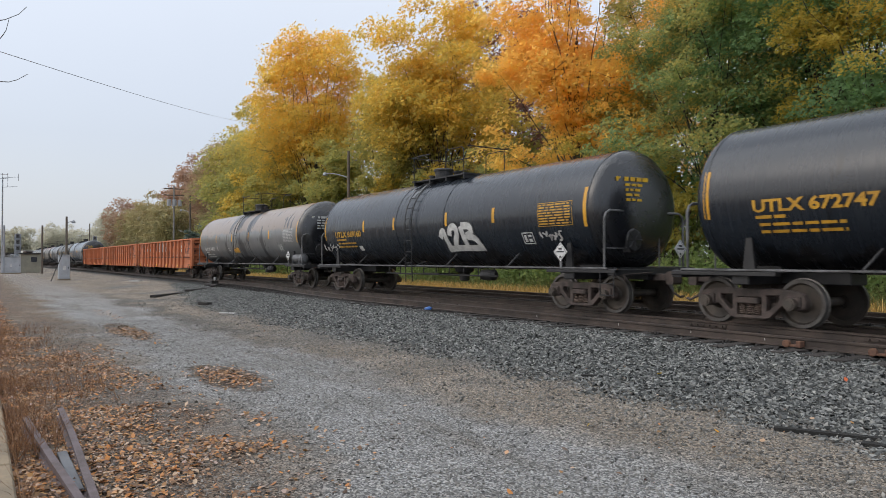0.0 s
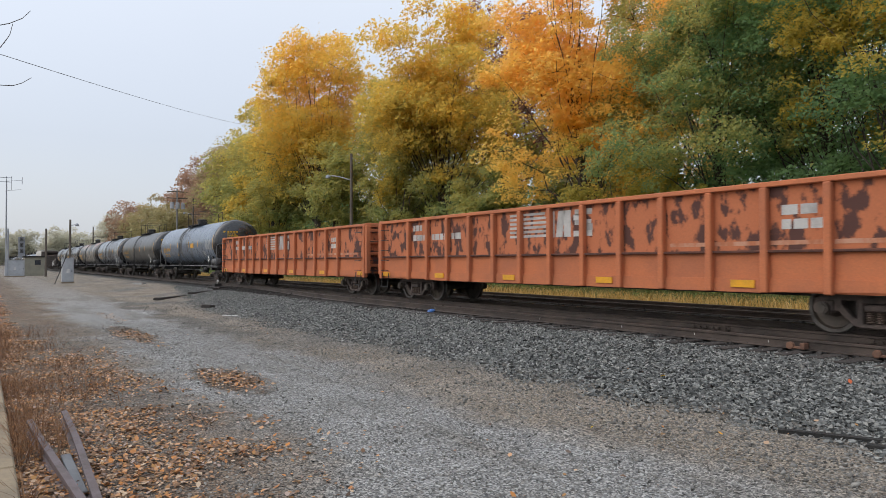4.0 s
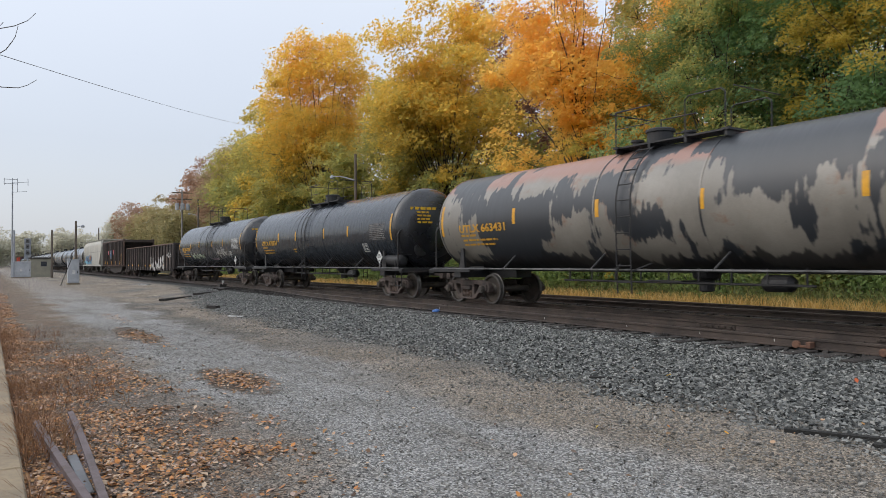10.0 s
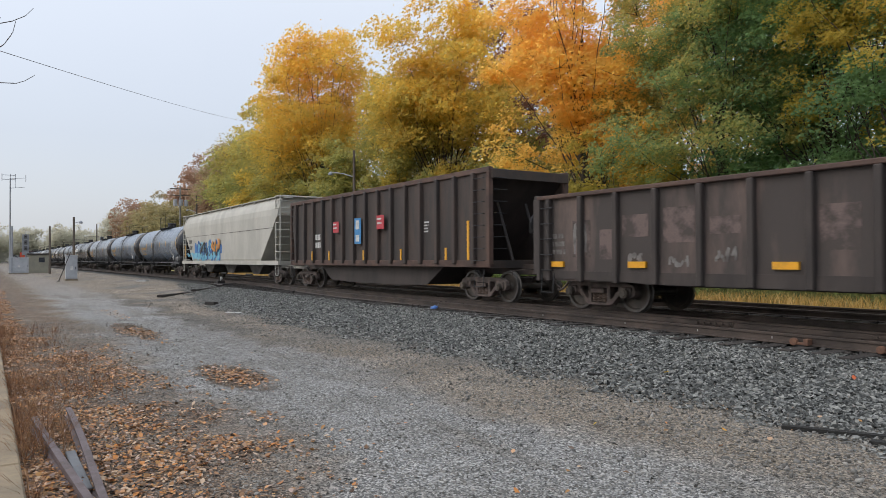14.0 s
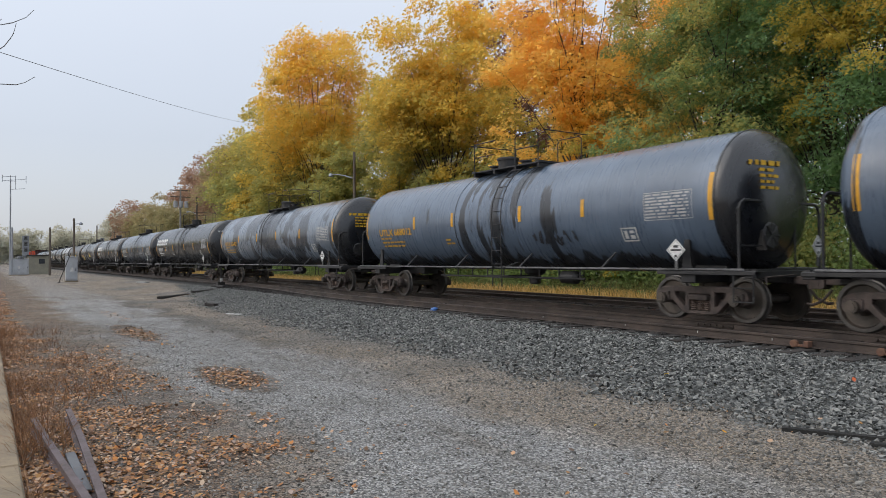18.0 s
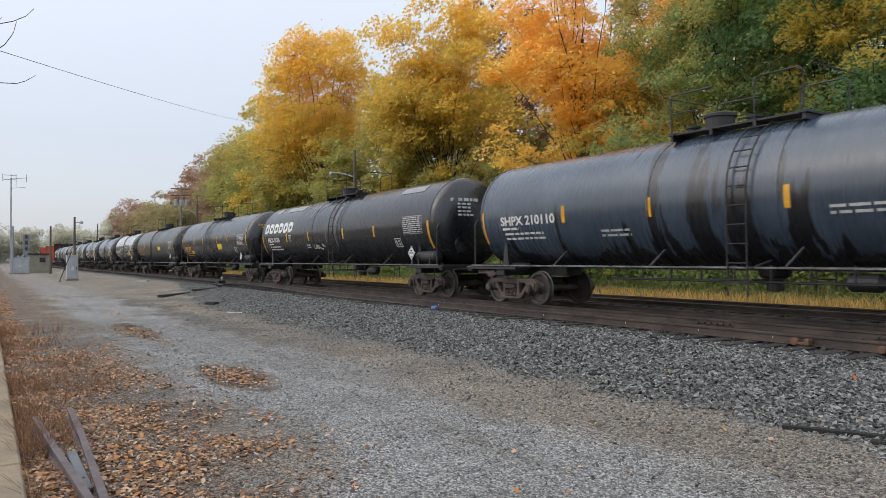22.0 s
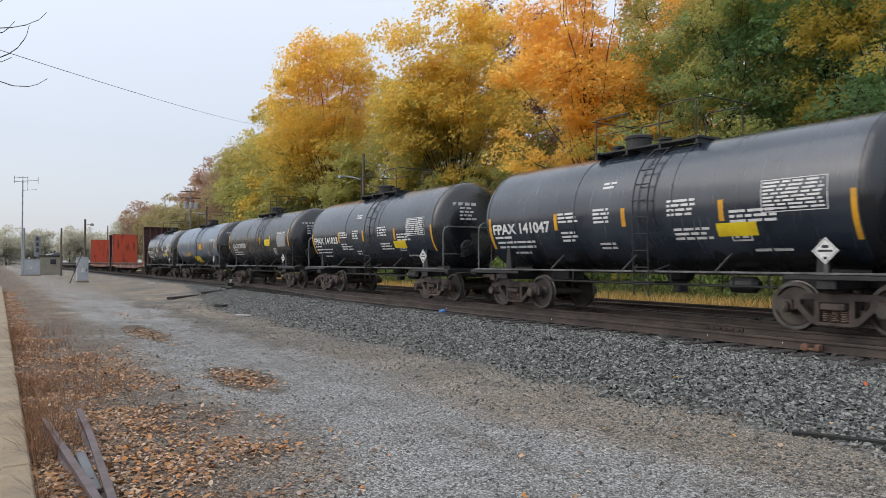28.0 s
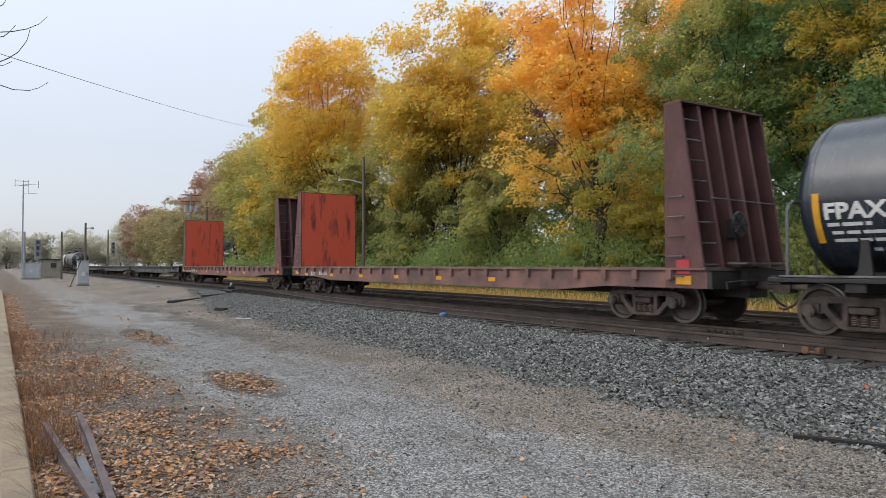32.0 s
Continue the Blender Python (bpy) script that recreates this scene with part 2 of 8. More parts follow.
def rod(bm, a, b, r, seg=6):
    a, b = Vector(a), Vector(b)
    d = b - a
    if d.length < 1e-5:
        return
    cyl(bm, r, r, d.length + r * 0.6, Matrix.Translation((a + b) / 2) @ d.to_track_quat("Z", "Y").to_matrix().to_4x4(), seg)


def tube(bm, pts, r, seg=6):
    for a, b in zip(pts, pts[1:]):
        rod(bm, a, b, r, seg)


def lathe(bm, profile, seg=40, axis="x"):
    """profile: (along, radius) pairs turned round the axis."""
    rings = []
    for u, r in profile:
        ring = []
        for i in range(seg):
            a = 2 * math.pi * i / seg
            p = (u, r * math.cos(a), r * math.sin(a)) if axis == "x" else ((r * math.cos(a), u, r * math.sin(a)) if axis == "y" else (r * math.cos(a), r * math.sin(a), u))
            ring.append(bm.verts.new(p))
        rings.append(ring)
    for r0, r1 in zip(rings, rings[1:]):
        for i in range(seg):
            bm.faces.new((r0[i], r0[(i + 1) % seg], r1[(i + 1) % seg], r1[i]))
    bm.faces.new(rings[0][::-1])
    bm.faces.new(rings[-1])
    bmesh.ops.recalc_face_normals(bm, faces=bm.faces[:])


def plate(loops, y0, y1):
    """A plate in the xz plane with holes: the first loop is its outline."""
    bm = bmesh.new()
    edges = []
    for lp in loops:
        vs = [bm.verts.new((p[0], y0, p[1])) for p in lp]
        edges += [bm.edges.new((vs[i], vs[(i + 1) % len(vs)])) for i in range(len(vs))]
    g = bmesh.ops.triangle_fill(bm, use_beauty=True, use_dissolve=False, edges=edges)
    faces = [f_ for f_ in g["geom"] if isinstance(f_, bmesh.types.BMFace)]
    ext = bmesh.ops.extrude_face_region(bm, geom=faces)
    bmesh.ops.translate(bm, vec=(0, y1 - y0, 0), verts=[v for v in ext["geom"] if isinstance(v, bmesh.types.BMVert)])
    bmesh.ops.recalc_face_normals(bm, faces=bm.faces[:])
    return bm


def prism(bm, outline, y0, y1):
    """A solid with an xz outline, between two y."""
    a = [bm.verts.new((x, y0, z)) for x, z in outline]
    b = [bm.verts.new((x, y1, z)) for x, z in outline]
    bm.faces.new(a)
    bm.faces.new(b[::-1])
    n = len(a)
    for i in range(n):
        bm.faces.new((a[i], b[i], b[(i + 1) % n], a[(i + 1) % n]))
    bmesh.ops.recalc_face_normals(bm, faces=bm.faces[:])


def text_mesh(body, size):
    """Flat letters as vertices and faces, from the built-in font; the width is returned too."""
    cu = bpy.data.curves.new("lettering", "FONT")
    cu.body, cu.size, cu.resolution_u = body, size, 3
    cu.offset = size * 0.034
    ob = bpy.data.objects.new("lettering", cu)
    me = bpy.data.meshes.new_from_object(ob)
    vs = [(v.co.x, v.co.y) for v in me.vertices]
    fs = [tuple(p.vertices) for p in me.polygons]
    bpy.data.meshes.remove(me)
    bpy.data.objects.remove(ob)
    bpy.data.curves.remove(cu)
    return vs, fs, max((v[0] for v in vs), default=0)


def sheet_mesh(name, verts, faces, material, smooth=False):
    """A large mesh from arrays; faces all of one size."""
    verts, faces = np.asarray(verts, np.float32), np.asarray(faces, np.int32)
    me = bpy.data.meshes.new(name)
    n = faces.shape[1]
    me.vertices.add(len(verts))
    me.vertices.foreach_set("co", verts.ravel())
    me.loops.add(faces.size)
    me.loops.foreach_set("vertex_index", faces.ravel())
    me.polygons.add(len(faces))
    me.polygons.foreach_set("loop_start", np.arange(0, faces.size, n, dtype=np.int32))
    me.polygons.foreach_set("loop_total", np.full(len(faces), n, np.int32))
    if smooth:
        me.polygons.foreach_set("use_smooth", np.ones(len(faces), bool))
    me.update(calc_edges=True)
    me.materials.append(material)
    return new(name, me)


# ---- ground ----
def profile_z(y):
    """Height of the ground across the tracks."""
    pts = [(-400, 0), (6.8, 0), (9.3, 0.15), (10.6, 0.21), (20.2, 0.21), (21.6, 0.05), (24, 0.02), (400, 1.2), (3000, 4)]
    for (a, za), (b, zb) in zip(pts, pts[1:]):
        if y <= b:
            return za + (zb - za) * max(0.0, (y - a) / (b - a))
    return 4.0


def noise_np(x, y, s, seed=0.0):
    return noise.noise(Vector((x * s + seed, y * s - seed, seed * 0.37)))


def ground_z(x, y):
    z = profile_z(y)
    if abs(x) < 150 and -60 < y < 60:
        z += 0.022 * noise_np(x, y, 0.45, 3) + (0.012 * noise_np(x, y, 2.2, 7) if abs(x) < 50 else 0)
        z -= 0.03 * math.exp(-((y - 4.1) / 0.9) ** 2)
        if -13 < x < -4 and -1 < y < 2.2:
            z += 0.03 * noise_np(x, y, 1.3, 5)
    return z


def ground_material():
    m, nt, b = nodes_of("yard_gravel_and_ballast")
    vec = coords(nt, shift=False)
    sp = nt.nodes.new("ShaderNodeSeparateXYZ")
    nt.links.new(vec, sp.inputs[0])
    x, y = sp.outputs[0], sp.outputs[1]
    wob = add_math(nt, "MULTIPLY", add_math(nt, "SUBTRACT", add_noise(nt, vec, 0.35, 5), 0.5), 2.6)
    wob2 = add_math(nt, "MULTIPLY", add_math(nt, "SUBTRACT", add_noise(nt, vec, 2.3, 4), 0.5), 1.0)
    yw = add_math(nt, "ADD", y, add_math(nt, "ADD", wob, wob2))
    yb = add_math(nt, "ADD", y, wob2)
    vor = nt.nodes.new("ShaderNodeTexVoronoi")
    vor.inputs["Scale"].default_value = 62
    nt.links.new(vec, vor.inputs["Vector"])
    vor2 = nt.nodes.new("ShaderNodeTexVoronoi")
    vor2.inputs["Scale"].default_value = 19
    nt.links.new(vec, vor2.inputs["Vector"])
    speck = nt.nodes.new("ShaderNodeSeparateXYZ")
    nt.links.new(vor.outputs["Color"], speck.inputs[0])
    grit = add_mix(nt, add_math(nt, "POWER", speck.outputs[0], 1.5), (0.36, 0.36, 0.37), (2.05, 2.03, 1.98))
    dirt = add_mix(nt, add_range(nt, add_noise(nt, vec, 0.8, 6), 0.38, 0.66), (0.166, 0.140, 0.110), (0.250, 0.216, 0.177))
    dirt = add_mix(nt, add_range(nt, add_noise(nt, vec, 0.22, 3), 0.5, 0.66), dirt, (0.135, 0.130, 0.122))
    dirt = add_mix(nt, add_range(nt, add_noise(nt, vec, 2.6, 5, 0.7), 0.56, 0.68), dirt, (0.100, 0.080, 0.062))
    lane = add_mix(nt, add_range(nt, add_noise(nt, vec, 1.1, 5), 0.35, 0.7), (0.258, 0.259, 0.256), (0.186, 0.185, 0.178))
    lane = add_mix(nt, add_range(nt, add_noise(nt, coords(nt, (0.25, 1.6, 1.0), False), 0.9, 5), 0.52, 0.68), lane, (0.150, 0.140, 0.126))
    lane = add_mix(nt, add_range(nt, x, -24.0, -60.0, 0.0, 0.8), lane, (0.205, 0.180, 0.155))
    f_lane = add_math(nt, "MULTIPLY", add_range(nt, yw, 1.9, 2.7), add_range(nt, yw, 5.3, 4.6))
    col = add_mix(nt, f_lane, dirt, lane)
    # dark packed mud along the edge of the lane
    mud = add_math(nt, "MULTIPLY", add_range(nt, yw, 4.6, 5.0), add_range(nt, yw, 5.7, 5.2))
    mud = add_math(nt, "MULTIPLY", mud, add_math(nt, "MULTIPLY", add_range(nt, x, -12.0, -17.0), add_range(nt, x, -44.0, -30.0)))
    col = add_mix(nt, add_math(nt, "MULTIPLY", mud, add_range(nt, add_noise(nt, vec, 0.9, 5), 0.3, 0.5, 0.0, 0.8)), col, (0.085, 0.078, 0.070))
    litter = add_mix(nt, add_range(nt, add_noise(nt, vec, 16, 4), 0.35, 0.65), (0.070, 0.055, 0.043), (0.185, 0.130, 0.092))
    near = add_math(nt, "MULTIPLY", add_range(nt, yw, 2.4, 1.7), add_range(nt, add_noise(nt, vec, 1.6, 5), 0.34, 0.56))
    col = add_mix(nt, near, col, litter)
    for cx, cy, rx, ry in ((-10.3, 3.05, 1.25, 0.44), (-18.2, 3.0, 2.4, 0.40)):
        dx = add_math(nt, "DIVIDE", add_math(nt, "SUBTRACT", x, cx), rx)
        dy = add_math(nt, "DIVIDE", add_math(nt, "SUBTRACT", y, cy), ry)
        d2 = add_math(nt, "ADD", add_math(nt, "ADD", add_math(nt, "MULTIPLY", dx, dx), add_math(nt, "MULTIPLY", dy, dy)), add_math(nt, "MULTIPLY", wob2, 3.4))
        col = add_mix(nt, add_range(nt, d2, 1.25, 0.7), col, (0.085, 0.062, 0.045))
    # base below the ballast stones, darkened so the gaps between them look shaded
    stone = add_mix(nt, speck.outputs[1], (0.022, 0.023, 0.023), (0.11, 0.114, 0.114))
    far = add_range(nt, x, -26.0, -44.0, 0.0, 3.6)
    f_bal = add_math(nt, "MULTIPLY", add_range(nt, add_math(nt, "SUBTRACT", add_math(nt, "ADD", yb, add_math(nt, "MULTIPLY", wob, 0.3)), far), 6.5, 7.6), add_range(nt, yb, 20.6, 19.8))
    col = add_mix(nt, f_bal, col, stone)
    # darker ground along the track beds
    bed_dark = add_math(nt, "MULTIPLY", add_range(nt, yb, 10.8, 12.0), add_range(nt, yb, 20.2, 19.6))
    col = add_mix(nt, add_math(nt, "MULTIPLY", bed_dark, 0.7), col, (0.016, 0.014, 0.013))
    grass = add_mix(nt, add_range(nt, add_noise(nt, vec, 1.4, 5), 0.4, 0.62), (0.46, 0.30, 0.10), (0.24, 0.20, 0.07))
    col = add_mix(nt, add_range(nt, yb, 20.4, 21.0), col, grass)
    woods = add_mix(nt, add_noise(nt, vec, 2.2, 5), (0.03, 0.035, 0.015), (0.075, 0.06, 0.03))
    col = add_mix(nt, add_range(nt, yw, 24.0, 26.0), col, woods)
    col = add_mix(nt, 1.0, col, grit, "MULTIPLY")
    nt.links.new(col, b.inputs["Base Color"])
    b.inputs["Roughness"].default_value = 0.9
    b.inputs["Specular IOR Level"].default_value = 0.25
    h = add_math(nt, "ADD", add_math(nt, "MULTIPLY", vor.outputs["Distance"], -0.5), add_math(nt, "MULTIPLY", add_math(nt, "MULTIPLY", vor2.outputs["Distance"], -2.0), f_bal))
    add_bump(nt, b, h, 1.0, 0.018)
    return m


def axis_steps(spans):
    out = []
    for a, b, s in spans:
        n = max(1, round((b - a) / s))
        out += [a + (b - a) * i / n for i in range(n)]
    return out + [spans[-1][1]]


gx = axis_steps([(-2500, -800, 170), (-800, -200, 40), (-200, -60, 5), (-60, -24, 0.8), (-24, 0, 0.22), (0, 12, 1.2), (12, 200, 12), (200, 2500, 170)])
gy = axis_steps([(-1500, -60, 120), (-60, -6, 6), (-6, -1, 0.6), (-1, 8, 0.2), (8, 11, 0.25), (11, 25, 0.5), (25, 60, 3), (60, 1500, 90)])
gv = [(x, y, ground_z(x, y)) for x in gx for y in gy]
ny = len(gy)
gf = [(i * ny + j, (i + 1) * ny + j, (i + 1) * ny + j + 1, i * ny + j + 1) for i in range(len(gx) - 1) for j in range(ny - 1)]
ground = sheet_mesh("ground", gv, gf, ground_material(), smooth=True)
tagged(ground, "gravel yard with dirt, ballast and grassy verge", "ground", kind="structure")

# ---- tracks ----
RAIL_PROFILE = [(-0.075, -0.17), (0.075, -0.17), (0.075, -0.158), (0.012, -0.142), (0.010, -0.05), (0.036, -0.04), (0.037, -0.006), (0.028, 0.0), (-0.028, 0.0), (-0.037, -0.006), (-0.036, -0.04), (-0.010, -0.05), (-0.012, -0.142), (-0.075, -0.158)]


def rail_mesh(path):
    """A rail swept along a path of (x, y) in plan."""
    bm = bmesh.new()
    rings = [[bm.verts.new((x, y + py, RAIL + pz)) for py, pz in RAIL_PROFILE] for x, y in path]
    n = len(RAIL_PROFILE)
    for a, b in zip(rings, rings[1:]):
        for i in range(n):
            bm.faces.new((a[i], b[i], b[(i + 1) % n], a[(i + 1) % n]))
    bm.faces.new(rings[0])
    bm.faces.new(rings[-1][::-1])
    bmesh.ops.recalc_face_normals(bm, faces=bm.faces[:])
    return bm


G = 0.755
track = tagged(new("railway_track"), "rusty steel rails on dark wooden ties in ballast", "railway track", kind="structure")
for y in (TRACK_Y - G, TRACK_Y + G):
    part("rail", rail_mesh([(x, y) for x in range(-900, 701, 50)]), RAILTOP, track)
second = tagged(new("second_track"), "rusty steel rails of the track behind the train", "railway track", kind="structure")
SECOND_Y = 17.45
for y in (SECOND_Y - G, SECOND_Y + G):
    part("rail", rail_mesh([(x, y) for x in range(-900, 701, 50)]), RAILTOP, second)
siding = tagged(new("siding_rail"), "rusty rail of an old siding, with anchors, along the tie ends", "rail", kind="structure")


def siding_y(x):
    t_ = min(1.0, max(0.0, (-23 - x) / 17))
    return 11.32 + 1.36 * t_ * t_ * (3 - 2 * t_)


part("rail", rail_mesh([(x * 0.5, siding_y(x * 0.5)) for x in range(-80, 21)]), RAILTOP, siding)

# ---- the train: shared parts ----
WHEEL_R = 0.457
TRAIN = []                        # (car, x of its middle at the start)
WHEELSETS = defaultdict(list)
BASE = {}                         # first object of each shared part


def shared(name, make, material, parent, place, label="", smooth=False, key=None):
    """A part whose mesh is built once and then used again on other cars."""
    key = key or name
    if key not in BASE:
        BASE[key] = part(name, make(), material, parent, label, smooth, place)
        return BASE[key]
    o = again(BASE[key], parent, place)
    if label:
        o["label"] = label
    return o


RIM = mat("bright_worn_rim_steel", (0.14, 0.132, 0.125), (0.08, 0.073, 0.068), 4, 0.42, 0.5, 0.1, 60)


def make_wheelset():
    bm = bmesh.new()
    r = WHEEL_R
    for s in (-1, 1):
        b2 = bmesh.new()
        prof = [(0.60 * s, 0.02), (0.60 * s, 0.12), (0.665 * s, 0.13), (0.69 * s, r - 0.09), (0.675 * s, r - 0.07), (0.675 * s, r + 0.026), (0.705 * s, r + 0.026), (0.715 * s, r + 0.003), (0.81 * s, r - 0.004), (0.81 * s, r - 0.07), (0.755 * s, r - 0.10), (0.735 * s, 0.17), (0.79 * s, 0.12), (0.79 * s, 0.02)]
        lathe(b2, prof, 26, "y")
        me = bpy.data.meshes.new("t")
        b2.to_mesh(me)
        bm.from_mesh(me)
        b2.free()
        bpy.data.meshes.remove(me)
        m = Matrix.Translation((0, 1.02 * s, 0)) @ pose(0, 0, 0, 90)
        cyl(bm, 0.085, 0.085, 0.44, m, 14)
        cyl(bm, 0.115, 0.115, 0.10, Matrix.Translation((0, 1.17 * s, 0)) @ pose(0, 0, 0, 90), 14)
        for i in range(3):
            a = 2 * math.pi * i / 3
            cyl(bm, 0.02, 0.02, 0.03, Matrix.Translation((0.065 * math.cos(a), 1.235 * s, 0.065 * math.sin(a))) @ pose(0, 0, 0, 90), 6)
    cyl(bm, 0.09, 0.09, 1.7, pose(0, 0, 0, 90), 12)
    return bm


def make_sideframe():
    h = 0.08
    outer = [(-1.10, 0.38), (-1.13, 0.50), (-1.08, 0.63), (-0.92, 0.70), (-0.60, 0.72), (0.60, 0.72), (0.92, 0.70), (1.08, 0.63), (1.13, 0.50), (1.10, 0.38), (0.98, 0.34), (0.80, 0.36), (0.68, 0.42), (0.42, 0.17), (0.30, 0.14), (-0.30, 0.14), (-0.42, 0.17), (-0.68, 0.42), (-0.80, 0.36), (-0.98, 0.34)]
    mid = [(-0.255, 0.21), (-0.255, 0.56), (0.255, 0.56), (0.255, 0.21)]
    w1 = [(-0.61, 0.60), (-0.36, 0.60), (-0.36, 0.30), (-0.42, 0.32), (-0.62, 0.52)]
    w2 = [(-x, z) for x, z in w1][::-1]
    bm = plate([outer, mid, w1, w2], -h, h)
    bmesh.ops.bevel(bm, geom=[e for e in bm.edges if e.calc_face_angle(0) > 0.6], offset=0.014, segments=1, affect="EDGES")
    for s in (-1, 1):
        box(bm, s * 0.89 - 0.15, s * 0.89 + 0.15, -0.13, 0.13, 0.40, 0.60, 0.02)
    return bm


def make_spring():
    """One coil spring as a helix of wire."""
    bm = bmesh.new()
    rings = []
    for i in range(34):
        a = i * 2 * math.pi / 6
        mid, out = Vector((0.06 * math.cos(a), 0.06 * math.sin(a), 0.215 + 0.215 * i / 33)), Vector((math.cos(a), math.sin(a), 0))
        rings.append([bm.verts.new(mid + out * 0.0145 * p + Vector((0, 0, 0.0145 * q))) for p, q in ((1, 0), (0, 1), (-1, 0), (0, -1))])
    for r0, r1 in zip(rings, rings[1:]):
        for k in range(4):
            bm.faces.new((r0[k], r1[k], r1[(k + 1) % 4], r0[(k + 1) % 4]))
    bm.faces.new(rings[0])
    bm.faces.new(rings[-1][::-1])
    bmesh.ops.recalc_face_normals(bm, faces=bm.faces[:])
    return bm


def make_bolster():
    bm = bmesh.new()
    box(bm, -0.22, 0.22, -1.14, 1.14, 0.43, 0.55, 0.02)
    box(bm, -0.19, 0.19, -0.75, 0.75, 0.42, 0.70, 0.03)
    cyl(bm, 0.2, 0.2, 0.12, Matrix.Translation((0, 0, 0.74)), 16)
    for s in (-1, 1):
        box(bm, s * 0.40 - 0.05, s * 0.40 + 0.05, -0.9, 0.9, 0.34, 0.46, 0.01)
        box(bm, s * 0.42 - 0.04, s * 0.42 + 0.04, -0.82, -0.66, 0.30, 0.58, 0.01)
    return bm


def truck(car, x):
    t = shared("truck", make_bolster, RUSTY, car, pose(x, 0, 0), "cast steel truck with coil springs")
    for s in (-1, 1):
        shared("sideframe", make_sideframe, RUSTY, t, pose(0, 0.995 * s, 0))
        for q in (-0.165, 0.0, 0.165):
            shared("spring", make_spring, SPRING, t, pose(q, 1.02 * s, 0))
        w = shared("wheelset", make_wheelset, WHEEL, t, pose(0.889 * s, 0, WHEEL_R), smooth=False)
        if len(w.data.materials) == 1:
            # worn bright rims
            w.data.materials.append(RIM)
            for p_ in w.data.polygons:
                u, q = abs(p_.center.y), math.hypot(p_.center.x, p_.center.z)
                if 0.37 < q and u > 0.70:
                    p_.material_index = 1
        WHEELSETS[0.889 * s].append(w)
    return t


def make_coupler():
    bm = bmesh.new()
    box(bm, -0.75, -0.12, -0.09, 0.09, 0.78, 0.95, 0.02)
    prism(bm, [(-0.16, 0.72), (0.0, 0.70), (0.05, 0.74), (0.05, 1.0), (0.0, 1.02), (-0.16, 1.0)], -0.15, 0.16)
    tube(bm, [(-0.5, 0.32, 0.70), (-0.35, 0.34, 0.50), (-0.12, 0.30, 0.40), (0.0, 0.26, 0.42)], 0.028, 8)
    tube(bm, [(-0.45, -0.25, 0.98), (-0.45, -1.25, 0.94), (-0.42, -1.25, 0.80)], 0.014)
    return bm


def couplers(car, half):
    shared("coupler", make_coupler, RUSTY, car, pose(half - 0.03, 0, 0), "knuckle coupler with air hose")
    shared("coupler", make_coupler, RUSTY, car, pose(-half + 0.03, 0, 0, 0, 0, 180), "knuckle coupler with air hose")


def group_bm(items):
    """Flat boxes (x0, x1, y0, y1, z0, z1) joined in one bmesh."""
    bm = bmesh.new()
    for b in items:
        box(bm, *b)
    return bm


def car_root(name, rear, front, label, category, group):
    c = tagged(new(name), label, category, group)
    c["kind"] = "thing"
    TRAIN.append((c, -(rear + front) / 2))
    c.matrix_basis = pose(-(rear + front) / 2, TRACK_Y, RAIL)
    return c


# ---- tank cars ----
AXIS, RT = 2.50, 1.50


def head_points(r, dome):
    return [(dome * (1 - math.cos(math.pi / 2 * i / 11)), r * math.sin(math.pi / 2 * i / 11) ** 0.68 if i else 0.03) for i in range(12)]


def shell_bm(half, r=RT, dome=0.62):
    """The barrel of the tank between its two heads."""
    bm = bmesh.new()
    n = 6
    lathe(bm, [(-half + dome + (2 * half - 2 * dome) * i / n, r) for i in range(n + 1)], 56, "x")
    bmesh.ops.delete(bm, geom=[f_ for f_ in bm.faces if len(f_.verts) > 4], context="FACES_ONLY")
    return bm


def head_bm(r=RT, dome=0.62):
    """Domed head, bulging towards +x from the barrel's end."""
    bm = bmesh.new()
    lathe(bm, [(-0.004, r)] + [(dome - u, q) for u, q in reversed(head_points(r, dome))], 56, "x")
    bmesh.ops.delete(bm, geom=[f_ for f_ in bm.faces if len(f_.verts) > 4 and f_.calc_center_median().x < 0.1], context="FACES_ONLY")
    return bm


def ring_bm(r=RT):
    bm = bmesh.new()
    lathe_ring(bm, 0.0, r, 0.010, 0.04)
    return bm


def lathe_ring(bm, x, r, thick, width):
    rings = []
    for u, q in ((x - width / 2, r - 0.01), (x - width / 2, r + thick), (x + width / 2, r + thick), (x + width / 2, r - 0.01)):
        rings.append([bm.verts.new((u, q * math.cos(2 * math.pi * i / 56), q * math.sin(2 * math.pi * i / 56))) for i in range(56)])
    for a, b in zip(rings, rings[1:]):
        for i in range(56):
            bm.faces.new((a[i], a[(i + 1) % 56], b[(i + 1) % 56], b[i]))


def patch(bm, u0, u1, z0, z1, r=RT, off=0.006, n=5):
    """A thin sheet that lies on the near side of the shell between two heights over the axis."""
    rr = r + off
    prev = None
    for i in range(n + 1):
        a = math.asin(max(-1, min(1, (z0 + (z1 - z0) * i / n) / r)))
        row = [bm.verts.new((u, -rr * math.cos(a), rr * math.sin(a))) for u in (u0, u1)]
        if prev:
            bm.faces.new((prev[0], prev[1], row[1], row[0]))
        prev = row


